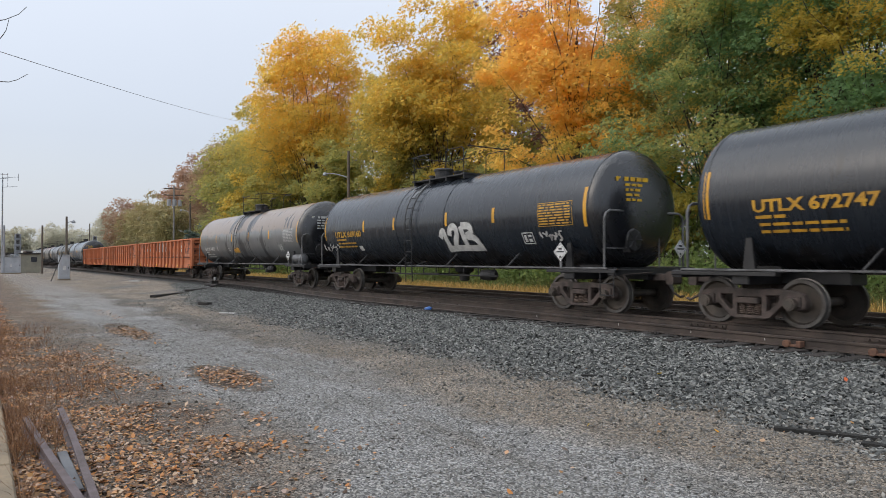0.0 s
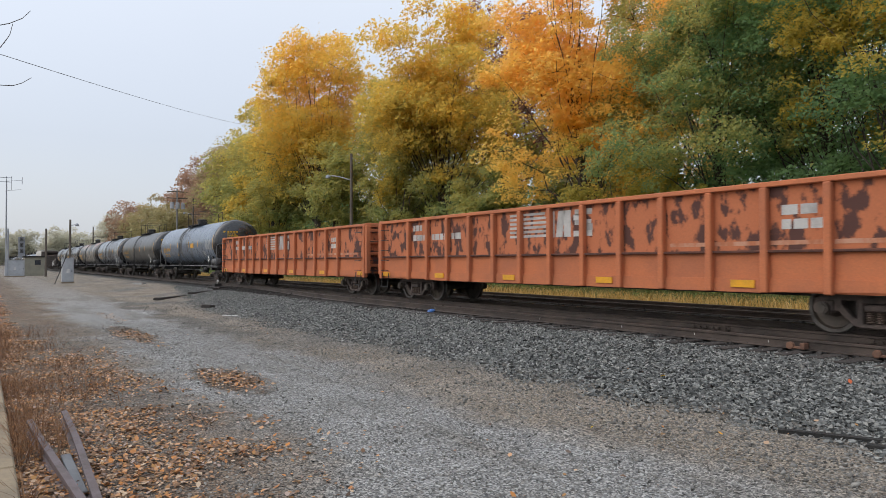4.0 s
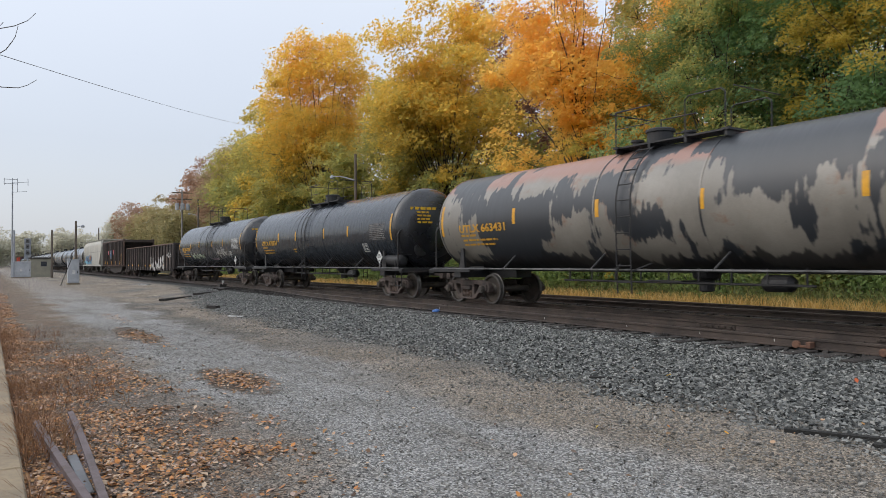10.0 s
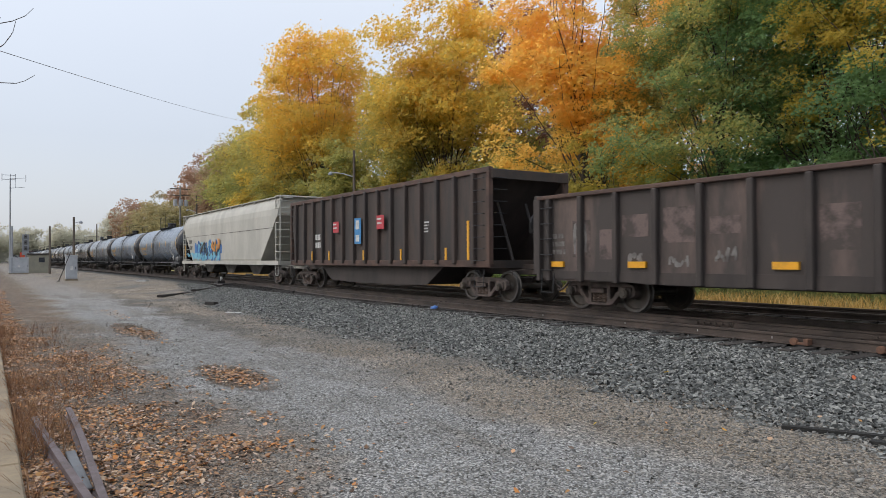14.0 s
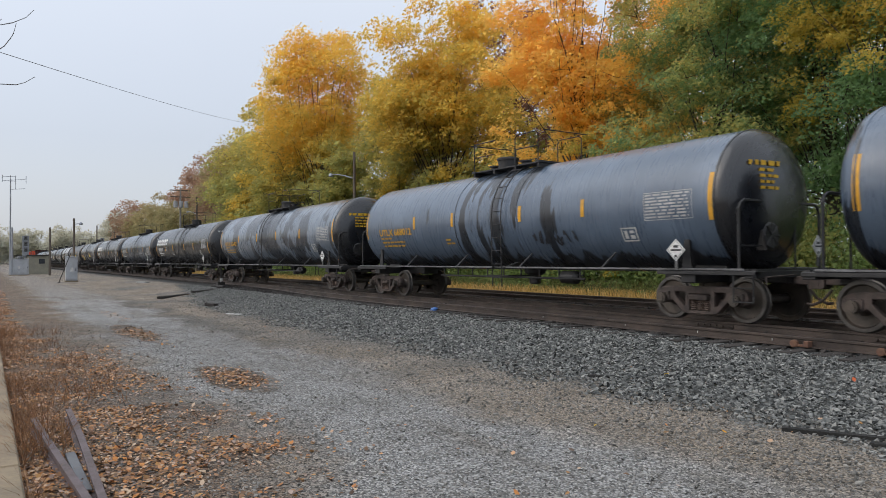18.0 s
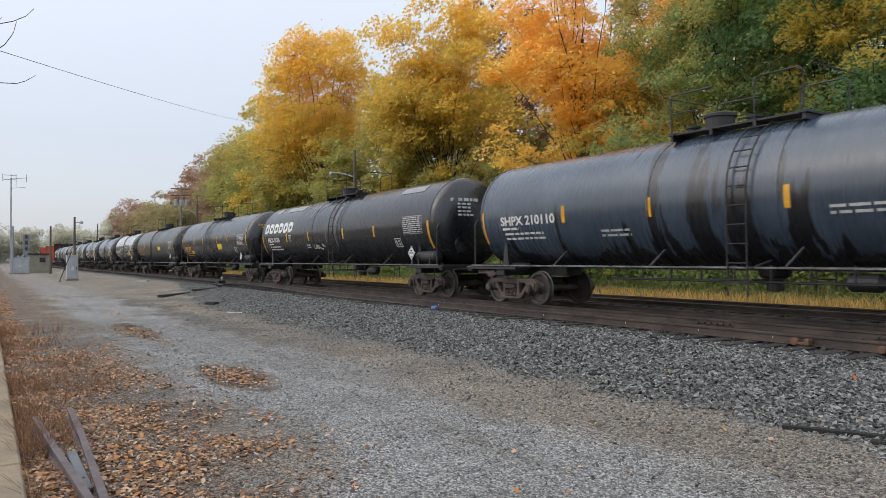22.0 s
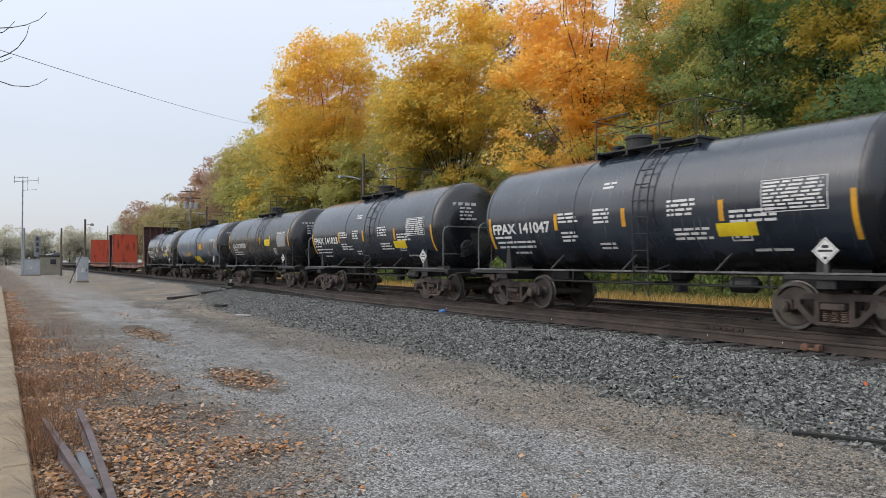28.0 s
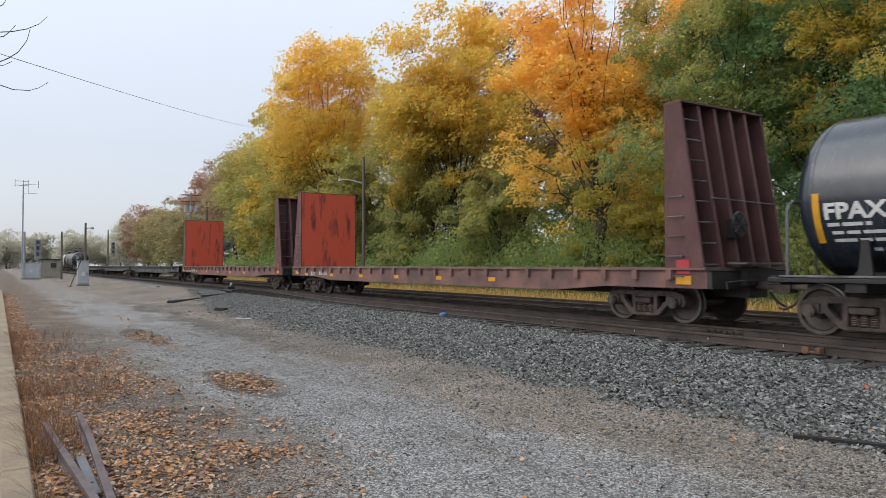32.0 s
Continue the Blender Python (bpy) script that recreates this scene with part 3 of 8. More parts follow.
def letter_patch(body, u0, u1, z, cap, r=RT):
    """Lettering bent on to the near side of the shell, from u0 to u1; its baseline is z over the axis and its capitals are cap high."""
    vs, fs, w = text_mesh(body, 1.0)
    tall = max(v[1] for v in vs)
    bm = bmesh.new()
    rr = r + 0.012
    a0 = math.asin(z / r)
    out = [bm.verts.new((x / w, y / tall * cap, 0)) for x, y in vs]
    for f_ in fs:
        try:
            bm.faces.new([out[i] for i in f_])
        except ValueError:
            pass
    for k in range(1, int(cap / 0.1) + 1):
        # tall strokes are cut so that they follow the curve
        bmesh.ops.bisect_plane(bm, geom=bm.verts[:] + bm.edges[:] + bm.faces[:], plane_co=(0, k * 0.1 - 0.02, 0), plane_no=(0, 1, 0))
    for v in bm.verts:
        a = a0 + v.co.y / r
        v.co = (u0 + v.co.x * (u1 - u0), -rr * math.cos(a), rr * math.sin(a))
    return bm


def bars(bm, u0, z0, rows, width, pitch, height, rnd, r=RT, ragged=0.35):
    for k in range(rows):
        w = width * (1 - ragged * rnd.random())
        u = u0
        while u < u0 + w:
            l = min(u0 + w - u, 0.10 + 0.28 * rnd.random())
            patch(bm, u, u + l, z0 - k * pitch - height, z0 - k * pitch, r, 0.008, 1)
            u += l + 0.05


def make_top():
    """Walkway grating with its brackets on one side of the dome."""
    bm = bmesh.new()
    z = AXIS + RT
    for i in range(4):
        box(bm, -1.55, 1.55, -0.36 - 0.13 * i - 0.05, -0.36 - 0.13 * i + 0.05, z - 0.02, z + 0.02)
    for x in (-1.5, -0.5, 0.5, 1.5):
        box(bm, x - 0.03, x + 0.03, -0.82, -0.3, z - 0.14, z - 0.01)
    box(bm, 1.42, 1.58, -0.85, 0.85, z - 0.02, z + 0.03)
    return bm


def make_siderail(s, front):
    """Bent pipe rail over the walkway's outer edge, before or behind the hatch."""
    bm = bmesh.new()
    z = AXIS + RT
    y = s * 0.82
    if front:
        tube(bm, [(0.5, y, z), (0.5, y, z + 0.78), (0.6, y, z + 0.86), (1.4, y, z + 0.86), (1.5, y, z + 0.78), (1.5, y, z)], 0.015)
    else:
        tube(bm, [(-1.5, y, z), (-1.5, y, z + 0.86), (-0.45, y, z + 0.86)], 0.018)
        tube(bm, [(-1.5, y, z + 0.45), (-0.45, y, z + 0.45)], 0.012)
    return bm


def make_crossrail():
    bm = bmesh.new()
    rod(bm, (0, -0.82, AXIS + RT + 0.86), (0, 0.82, AXIS + RT + 0.86), 0.015)
    return bm


def make_dome():
    bm = bmesh.new()
    z = AXIS + RT
    lathe(bm, [(z - 0.12, 0.31), (z + 0.36, 0.31), (z + 0.36, 0.35), (z + 0.42, 0.35), (z + 0.45, 0.29)], 24, "z")
    for x in (-0.75, 0.78):
        cyl(bm, 0.12, 0.12, 0.34, Matrix.Translation((x, 0.05, z + 0.10)), 12)
        cyl(bm, 0.17, 0.17, 0.05, Matrix.Translation((x, 0.05, z + 0.26)), 12)
    return bm


LADDER_LINE = [(-(RT + 0.10) * math.cos(radians(62 - i * 7.8)), AXIS + (RT + 0.10) * math.sin(radians(62 - i * 7.8))) for i in range(10)] + [(-(RT + 0.10), AXIS - 0.4), (-(RT + 0.06), 0.55)]


def make_ladder():
    """Side rails of the ladder that bends over the shell from the walkway to the step below."""
    bm = bmesh.new()
    for x in (-0.21, 0.21):
        tube(bm, [(x, y, z) for y, z in LADDER_LINE], 0.018)
        tube(bm, [(x, -1.56, 1.05), (x * 2.2, -1.2, 1.22)], 0.02)
    return bm


def make_rung():
    bm = bmesh.new()
    rod(bm, (-0.21, 0, 0), (0.21, 0, 0), 0.015)
    return bm


def side_ladder(car, u, turn):
    lad = shared("ladder", make_ladder, DARKPIPE, car, pose(u, 0, 0, 0, 0, turn), "side ladder")
    along, left = 0.0, 0.1
    for (ya, za), (yb, zb) in zip(LADDER_LINE, LADDER_LINE[1:]):
        d = math.hypot(yb - ya, zb - za)
        while left <= d:
            shared("rung", make_rung, DARKPIPE, lad, pose(0, ya + (yb - ya) * left / d, za + (zb - za) * left / d))
            left += 0.37
        left -= d


def make_end(detail=True):
    """End platform of a tank car, at the origin, facing +x: sill, bolster, saddle, platform."""
    bm = bmesh.new()
    box(bm, -3.6, -0.62, -0.30, 0.30, 0.80, 1.06, 0.02)
    box(bm, -2.28, -1.92, -1.42, 1.42, 0.80, 1.02, 0.02)
    box(bm, -0.80, -0.55, -1.45, 1.45, 0.92, 1.06, 0.01)
    for s in (-1, 1):
        prism(bm, [(-2.5, 1.02), (-1.7, 1.02), (-1.75, 1.45), (-2.42, 1.45)], min(s * 0.5, s * 0.66), max(s * 0.5, s * 0.66))
        box(bm, -2.85, -0.55, min(s * 1.30, s * 1.48), max(s * 1.30, s * 1.48), 0.97, 1.05, 0.01)
    for i in range(5):
        box(bm, -0.62 - 0.16 * i - 0.06, -0.62 - 0.16 * i + 0.06, -1.4, 1.4, 1.06, 1.09)
    prism(bm, [(-2.34, 1.05), (-2.08, 1.05), (-2.15, 1.70), (-2.27, 1.70)], -1.30, -1.24)
    prism(bm, [(-2.34, 1.05), (-2.08, 1.05), (-2.15, 1.70), (-2.27, 1.70)], 1.24, 1.30)
    tube(bm, [(-1.02, -1.46, 1.0), (-1.02, -1.46, 0.46), (-0.60, -1.46, 0.46), (-0.60, -1.46, 1.0)], 0.016)
    rod(bm, (-1.02, -1.46, 0.73), (-0.60, -1.46, 0.73), 0.012)
    return bm


def make_endrail():
    """Hoop of bent pipe across the end platform, with its knee and middle posts."""
    bm = bmesh.new()
    x = -0.92
    tube(bm, [(x, -1.42, 1.08), (x, -1.42, 2.26), (x, -1.36, 2.38), (x, -1.24, 2.44), (x, 1.24, 2.44), (x, 1.36, 2.38), (x, 1.42, 2.26), (x, 1.42, 1.08)], 0.030)
    tube(bm, [(x, 0.5, 1.08), (x, 0.5, 2.44)], 0.018)
    tube(bm, [(x, -1.42, 1.55), (x, -0.5, 1.55)], 0.016)
    return bm


def make_brake():
    bm = bmesh.new()
    lathe(bm, [(-0.62, 0.08), (-0.60, 0.15), (-0.54, 0.21), (0.54, 0.21), (0.60, 0.15), (0.62, 0.08)], 18, "x")
    for x in (-0.16, 0.20):
        lathe_band(bm, x)
    for x in (-0.36, 0.36):
        box(bm, x - 0.03, x + 0.03, -0.22, 0.22, -0.26, 0.02)
    return bm


def lathe_band(bm, x):
    """Strap round the reservoir."""
    for i in range(18):
        a, b = 2 * math.pi * i / 18, 2 * math.pi * (i + 1) / 18
        vs = [bm.verts.new((x + d, 0.216 * math.cos(q), 0.216 * math.sin(q))) for d, q in ((-0.025, a), (0.025, a), (0.025, b), (-0.025, b))]
        bm.faces.new(vs)


def make_brakewheel():
    bm = bmesh.new()
    lathe(bm, [(-0.03, 0.24), (0.0, 0.275), (0.03, 0.24)], 20, "x")
    for i in range(4):
        a = math.pi / 4 * i
        rod(bm, (0.03, 0.26 * math.cos(a), 0.26 * math.sin(a)), (0.03, -0.26 * math.cos(a), -0.26 * math.sin(a)), 0.016)
    box(bm, -0.25, -0.02, -0.12, 0.12, -0.3, 0.12, 0.02)
    return bm


def make_placard():
    """Diamond board on its stand."""
    bm = bmesh.new()
    prism(bm, [(-0.235, 0), (0, -0.235), (0.235, 0), (0, 0.235)], -0.012, 0.0)
    return bm


def make_placard_print():
    bm = bmesh.new()
    box(bm, -0.13, 0.13, -0.016, -0.0125, -0.018, 0.018)
    box(bm, -0.06, 0.06, -0.016, -0.0125, 0.05, 0.10)
    box(bm, -0.03, 0.03, -0.016, -0.0125, -0.15, -0.10)
    for a, b in (((-0.2, 0), (0, -0.2)), ((0, -0.2), (0.2, 0)), ((0.2, 0), (0, 0.2)), ((0, 0.2), (-0.2, 0))):
        rod(bm, (a[0], -0.0125, a[1]), (b[0], -0.0125, b[1]), 0.004, 4)
    return bm


def make_placard_stand():
    bm = bmesh.new()
    box(bm, -0.035, 0.035, 0.002, 0.02, -0.42, 0.02)
    box(bm, -0.10, 0.10, 0.002, 0.016, -0.10, 0.10)
    return bm


def make_outlet():
    bm = bmesh.new()
    lathe(bm, [(AXIS - RT - 0.42, 0.10), (AXIS - RT - 0.40, 0.17), (AXIS - RT - 0.18, 0.17), (AXIS - RT - 0.1, 0.30), (AXIS - RT + 0.05, 0.34)], 14, "z")
    tube(bm, [(-0.6, -1.25, 0.84), (0.3, -1.25, 0.84), (0.3, -0.2, 0.84)], 0.02)
    return bm


DULLW = mat("dull_white_stencil", (0.50, 0.50, 0.49), (0.36, 0.36, 0.36), 5, 0.5, 0, 0.05, 60)
BRIGHT_E = mat("fresh_yellow_stencil", (0.78, 0.46, 0.02), (0.66, 0.38, 0.02), 5, 0.5, 0, 0.05, 60)
PLACARD = mat("white_placard", (0.72, 0.72, 0.70), (0.55, 0.55, 0.54), 9, 0.5, 0, 0.02, 50)
BRIGHT_W = mat("bright_white_stencil", (0.72, 0.72, 0.71), (0.58, 0.58, 0.58), 5, 0.5, 0, 0.05, 60)
DARKPIPE = mat("black_painted_steel", (0.014, 0.014, 0.016), (0.026, 0.025, 0.025), 3, 0.5, 0.0, 0.15, 40)


# reflective strips and the half length of the shell's barrel, by kind of tank car: strips, barrel, truck centre, heights of the strips
LONG = ((-7.5, -4.05, -1.77, 1.5, 3.88, 7.45), 7.52, 6.86, 0.03, 0.05, 0.95)
LONGER = ((-8.2, -4.62, -1.5, 1.4, 4.55, 8.2), 8.27, 7.45, 0.03, 0.05, 0.95)
TALL_ENDS = ((-8.13, -4.75, -2.08, 1.55, 4.25, 8.08), 8.2, 7.3, -0.19, -0.42, 0.90)
SLATE_KIND = ((-7.65, -4.29, -1.59, 1.55, 4.29, 7.6), 7.68, 6.9, -0.12, -0.36, 0.90)
SHORT = ((-5.12, -2.3, 0.0, 2.57, 5.14), 5.2, 4.55, -0.19, -0.40, 0.86)
SHORT_OLD = ((-5.21, -1.65, 0.71, 2.42, 5.19), 5.27, 4.42, -0.03, 0.0, 0.80)
SHORT_BLUE = ((-5.79, -2.06, 0.87, 2.45, 5.78), 5.85, 5.15, -0.03, 0.0, 0.85)


def tank_car(rear, front, paint, label, marks="", marks_mat=None, kind=LONG, fit=None, name="tank_car", extras=None, seed=0, pipe=None, tank=True, dome_paint=None, head=None):
    """fit: where the reporting marks stand (from, to, baseline, height of capitals); tank: a brake reservoir stands on the leading end."""
    rnd = random.Random(seed)
    length = rear - front
    c = car_root(name, rear, front, label, "tank car", "cars of the train")
    half = length / 2
    strips, hi, tc, mid_z, end_z, end_tall = kind
    small = len(strips) == 5
    dome = 0.55
    sh = hi + dome
    part("tank", shell_bm(sh, RT, dome), paint, c, smooth=True, place=pose(0, 0, AXIS))
    # leading heads share one near-black colour; trailing heads keep the shell's paint
    for s, skin in ((1, head or HEAD_T), (-1, paint)):
        shared("tank_head", lambda: head_bm(RT, dome), skin, c, pose(s * hi, 0, AXIS, 0, 0, 0 if s > 0 else 180), "black domed tank head" if s > 0 else "domed tank head", True, "tank_head%s" % skin.name)
    for u in (-hi, hi, -1.62, 1.35):
        shared("seam_ring", ring_bm, paint, c, pose(u, 0, AXIS), key="seam_ring" + paint.name)
    for x in (tc, -tc):
        truck(c, x)
    couplers(c, half)
    pipe = pipe or DARKPIPE
    plat = min(half, tc + 2.15)
    for s in (1, -1):
        shared("end_platform", make_end, DARKPIPE, c, pose(s * plat, 0, 0, 0, 0, 0 if s > 0 else 180))
        shared("end_rail", make_endrail, pipe, c, pose(s * plat, 0, 0, 0, 0, 0 if s > 0 else 180), key="end_rail" + pipe.name)
    dx = -0.85
    for s in (0, 180):
        shared("walkway", make_top, DARKPIPE, c, pose(0, 0, 0, 0, 0, s))
    for s in (1, -1):
        shared("hand_rail", lambda: make_siderail(s, 0), DARKPIPE, c, pose(0, 0, 0), key="rear_hand_rail%d" % s)
        shared("hand_rail", lambda: make_siderail(s, 1), DARKPIPE, c, pose(0, 0, 0), key="front_hand_rail%d" % s)
        shared("end_hand_rail", make_crossrail, DARKPIPE, c, pose(s * 1.7, 0, 0))
    shared("dome", make_dome, dome_paint or DARKPIPE, c, pose(dx, 0, 0), key="dome" + (dome_paint.name if dome_paint else ""))
    lu = 0.6 if seed in (11, 16, 18, 19, 20) or small else -0.6
    side_ladder(c, lu, 0)
    side_ladder(c, lu, 180)
    shared("outlet_valve", make_outlet, DARKPIPE, c, pose(0.4, 0, 0))
    if tank:
        shared("brake_reservoir", make_brake, pipe if seed not in (6, 15) else GREYPIPE, c, pose(tc + 0.38, -1.18, 1.34), key="brake_reservoir" + (pipe.name if seed not in (6, 15) else "grey"))
    shared("brake_wheel", make_brakewheel, DARKPIPE, c, pose(plat - 0.80, -0.55, 1.75))
    pu = tc - 0.24 if not small else tc + 0.10
    for place in (pose(pu, -1.50, 1.48), pose(plat - 0.80, 1.15, 1.55, 0, 0, 90)):
        board = shared("placard", make_placard, PLACARD, c, place, "white diamond hazard placard")
        shared("placard_print", make_placard_print, GRAF_K, board, pose(0, 0, 0))
        shared("placard_stand", make_placard_stand, GREYPIPE, board, pose(0, 0, 0))
    # side pipes low along the shell
    for y in (-1.46, 1.46):
        bm = bmesh.new()
        tube(bm, [(-plat + 0.8, y, 1.08), (plat - 0.8, y, 1.08)], 0.024)
        part("side_rail", bm, GREYPIPE, c, "long grey hand rail low on the side")

    def make_bracket():
        b2 = bmesh.new()
        rod(b2, (-0.06, -1.46, 1.08), (0.12, -1.16, 1.45), 0.026)
        return b2
    n = 4 if not small else 3
    for s in (0, 180):
        for i in range(n):
            u = (i + 0.5) / n * (hi * 2 - 3.0) - (hi * 2 - 3.0) / 2
            shared("bracket", make_bracket, DARKPIPE, c, pose(u, 0, 0, 0, 0, s))

    def make_rigging():
        b2 = bmesh.new()
        rod(b2, (-3.2, -0.95, 0.80), (3.4, -0.95, 0.80), 0.025)
        for i in range(9):
            rod(b2, (-3.0 + i * 0.78, -0.95, 1.12), (-3.0 + i * 0.78, -0.95, 0.78), 0.022)
        lathe(b2, [(2.1, 0.08), (2.2, 0.17), (2.7, 0.17), (2.8, 0.08)], 14, "x")
        bmesh.ops.translate(b2, vec=(0, -0.55, 0.82), verts=[v for v in b2.verts if 2.05 < v.co.x < 2.85 and abs(v.co.y) < 0.2 and abs(v.co.z) < 0.2])
        return b2
    shared("brake_rigging", make_rigging, DARKPIPE, c, pose(0, 0, 0))
    # reflective strips
    for i, u in enumerate(strips):
        bm = bmesh.new()
        end = i in (0, len(strips) - 1)
        tall, z = (end_tall, end_z) if end else (0.42, mid_z)
        patch(bm, u - 0.06, u + 0.06, z - tall / 2, z + tall / 2, n=7 if end else 4)
        part("reflective_strip", bm, YELLOW, c, "yellow reflective strip", place=pose(0, 0, AXIS))
    # lettering
    mm = marks_mat or ORANGE_TXT
    u0, u1, z0, cap = fit or (-hi + 1.0, -hi + 3.25, -0.33, 0.23)
    if marks:
        part("lettering", letter_patch(marks, u0, u1, z0, cap), mm, c, "reporting marks in capital letters", place=pose(0, 0, AXIS))
    bm = bmesh.new()
    bars(bm, u0 + 0.05, z0 - 0.07, 1, 0.9, 0.115, 0.06, rnd)
    bars(bm, u0 + 0.1, z0 - 0.21, 2, 1.7, 0.13, 0.055, rnd, ragged=0.15)
    if seed % 2 == 0:
        bars(bm, -hi * 0.3, -0.55, 2, 0.45, 0.11, 0.05, rnd)
    part("stencil_lines", bm, mm, c, "small stencilled lines", place=pose(0, 0, AXIS))["kind"] = "stuff"
    tint = ORANGE_TXT if seed == 1 else (FADED if seed in (7, 10, 9) else (BRIGHT_W if small else DULLW))
    low = 0.0 if not small else 0.08
    if kind is SLATE_KIND:
        low = -0.24
    bm = bmesh.new()
    u = hi - 1.72
    for k in range(8):
        bars(bm, u, 0.19 + low - 0.068 * k, 1, 1.17, 0.1, 0.036, rnd, ragged=0.05)
    for a, b_, z1, z2 in ((u - 0.04, u + 1.22, 0.215, 0.23), (u - 0.04, u + 1.22, -0.37, -0.355), (u - 0.04, u - 0.025, -0.37, 0.22), (u + 1.205, u + 1.22, -0.37, 0.22)):
        patch(bm, a, b_, z1 + low, z2 + low, off=0.008, n=3)
    part("data_table", bm, tint, c, "stencilled data table", place=pose(0, 0, AXIS))["kind"] = "stuff"
    bm = bmesh.new()
    u = hi - 2.50
    for a, b_, z1, z2 in ((u, u + 0.45, -0.52, -0.49), (u, u + 0.45, -0.80, -0.77), (u, u + 0.03, -0.8, -0.49), (u + 0.42, u + 0.45, -0.8, -0.49), (u + 0.08, u + 0.17, -0.74, -0.56), (u + 0.24, u + 0.37, -0.74, -0.66), (u + 0.24, u + 0.37, -0.62, -0.56)):
        patch(bm, a, b_, z1, z2, off=0.008, n=2)
    part("consolidated_stencil", bm, WHITE, c, "small white stencil frame", place=pose(0, 0, AXIS))
    # end marks on the leading head
    bm = bmesh.new()
    for k in range(5):
        w = 0.85 if k == 0 else 0.45
        y0 = -0.95 + (0 if k == 0 else 0.22)
        u = y0
        while u < y0 + w:
            l = 0.1 + 0.12 * rnd.random()
            z = 0.66 - 0.12 * k
            x = sh - dome * (1 - math.sqrt(max(0.0, 1 - ((u * u + z * z) / RT ** 2) ** 1.39))) + 0.03
            box(bm, x - 0.004, x, u, u + l, z, z + (0.10 if k == 0 else 0.06))
            u += l + 0.035
    part("end_marks", bm, BRIGHT_E if mm == ORANGE_TXT else mm, c, "small marks on the tank head", place=pose(0, 0, AXIS))["kind"] = "stuff"
    if extras:
        extras(c, hi, rnd)
    return c


def decal(c, u0, u1, z0, z1, material, label, off=0.010, n=5):
    bm = bmesh.new()
    patch(bm, u0, u1, z0, z1, off=off, n=n)
    part("decal", bm, material, c, label, place=pose(0, 0, AXIS))


def stroke_path(bm, pts, w, put):
    """A thick brush stroke along 2D points, one ribbon laid on a surface by put(u, v)."""
    n = len(pts)
    prev = None
    for i, (x, y) in enumerate(pts):
        a, b = pts[max(0, i - 1)], pts[min(n - 1, i + 1)]
        d = math.hypot(b[0] - a[0], b[1] - a[1]) or 1e-6
        nx, ny = -(b[1] - a[1]) / d * w / 2, (b[0] - a[0]) / d * w / 2
        row = [bm.verts.new(put(x + nx, y + ny)), bm.verts.new(put(x - nx, y - ny))]
        if prev:
            bm.faces.new((prev[0], prev[1], row[1], row[0]))
        prev = row


def on_shell(u0, z0, r=RT, off=0.012):
    cnt = [0]

    def put(u, v):
        cnt[0] += 1
        a = math.asin(z0 / r) + v / r
        rr = r + off + 0.0004 * (cnt[0] // 4 % 12)
        return (u0 + u, -rr * math.cos(a), rr * math.sin(a))
    return put


def scrawl(rnd, width, height, n):
    """Illegible painted loops: lists of points."""
    out = []
    for i in range(n):
        x0 = width * i / n
        w = width / n
        k = rnd.randint(4, 6)
        out.append([(x0 + w * rnd.uniform(-0.1, 1.1), height * rnd.random()) for _ in range(k)])
    return out


def rounded(pts):
    """A bent line with its corners cut three times."""
    for _ in range(3):
        out = [pts[0]]
        for a, b in zip(pts, pts[1:]):
            out += [(a[0] * 0.75 + b[0] * 0.25, a[1] * 0.75 + b[1] * 0.25), (a[0] * 0.25 + b[0] * 0.75, a[1] * 0.25 + b[1] * 0.75)]
        pts = out + [pts[-1]]
    return pts


def pale_spill(c, u, width, n, seed):
    """Pale dried runs from the dome down over the shell."""
    rnd = random.Random(seed)
    bm = bmesh.new()
    for i in range(n):
        x = u + rnd.uniform(-width, width)
        a0, a1 = radians(rnd.uniform(70, 80)), radians(rnd.uniform(20, 55))
        w, prev, k = rnd.uniform(0.04, 0.15), None, 12
        for j in range(k + 1):
            a = a0 + (a1 - a0) * j / k
            ww = w * (1 - 0.75 * j / k) * rnd.uniform(0.8, 1.2)
            xx = x + 0.05 * math.sin(j * 0.9 + i) - 0.05 * j * (i % 3)
            row = [bm.verts.new((q, -(RT + 0.006) * math.cos(a), (RT + 0.006) * math.sin(a))) for q in (xx - ww, xx + ww)]
            if prev:
                bm.faces.new((prev[0], prev[1], row[1], row[0]))
            prev = row
    o = part("dried_spill", bm, SPILL, c, "pale dried runs below the dome", place=pose(0, 0, AXIS))
    o["kind"] = "stuff"


SPILL_B = mat("pale_overpainted_patch", (0.30, 0.31, 0.32), (0.22, 0.225, 0.23), 2.0, 0.55, 0, 0.05, 40)
GRAF_G = mat("pale_green_graffiti_paint", (0.42, 0.48, 0.36), (0.24, 0.30, 0.22), 1.5, 0.6, 0, 0.05, 40)
GRAF_P = mat("faded_pink_graffiti_paint", (0.34, 0.26, 0.30), (0.20, 0.16, 0.18), 1.5, 0.6, 0, 0.05, 40)
SPILL = mat("pale_dried_spill", (0.21, 0.22, 0.235), (0.085, 0.09, 0.097), 3.0, 0.5, 0, 0.05, 40, (3, 1, 0.5), lo=0.42, hi=0.6)


def scrawl_on(c, rnd, u0, z0, width, height, n, w, material, label, putter=None):
    bm = bmesh.new()
    put = putter or on_shell(u0, z0)
    for pts in scrawl(rnd, width, height, n):
        stroke_path(bm, rounded(pts), w, put)
    return part("graffiti", bm, material, c, label, place=pose(0, 0, AXIS) if putter is None else None)


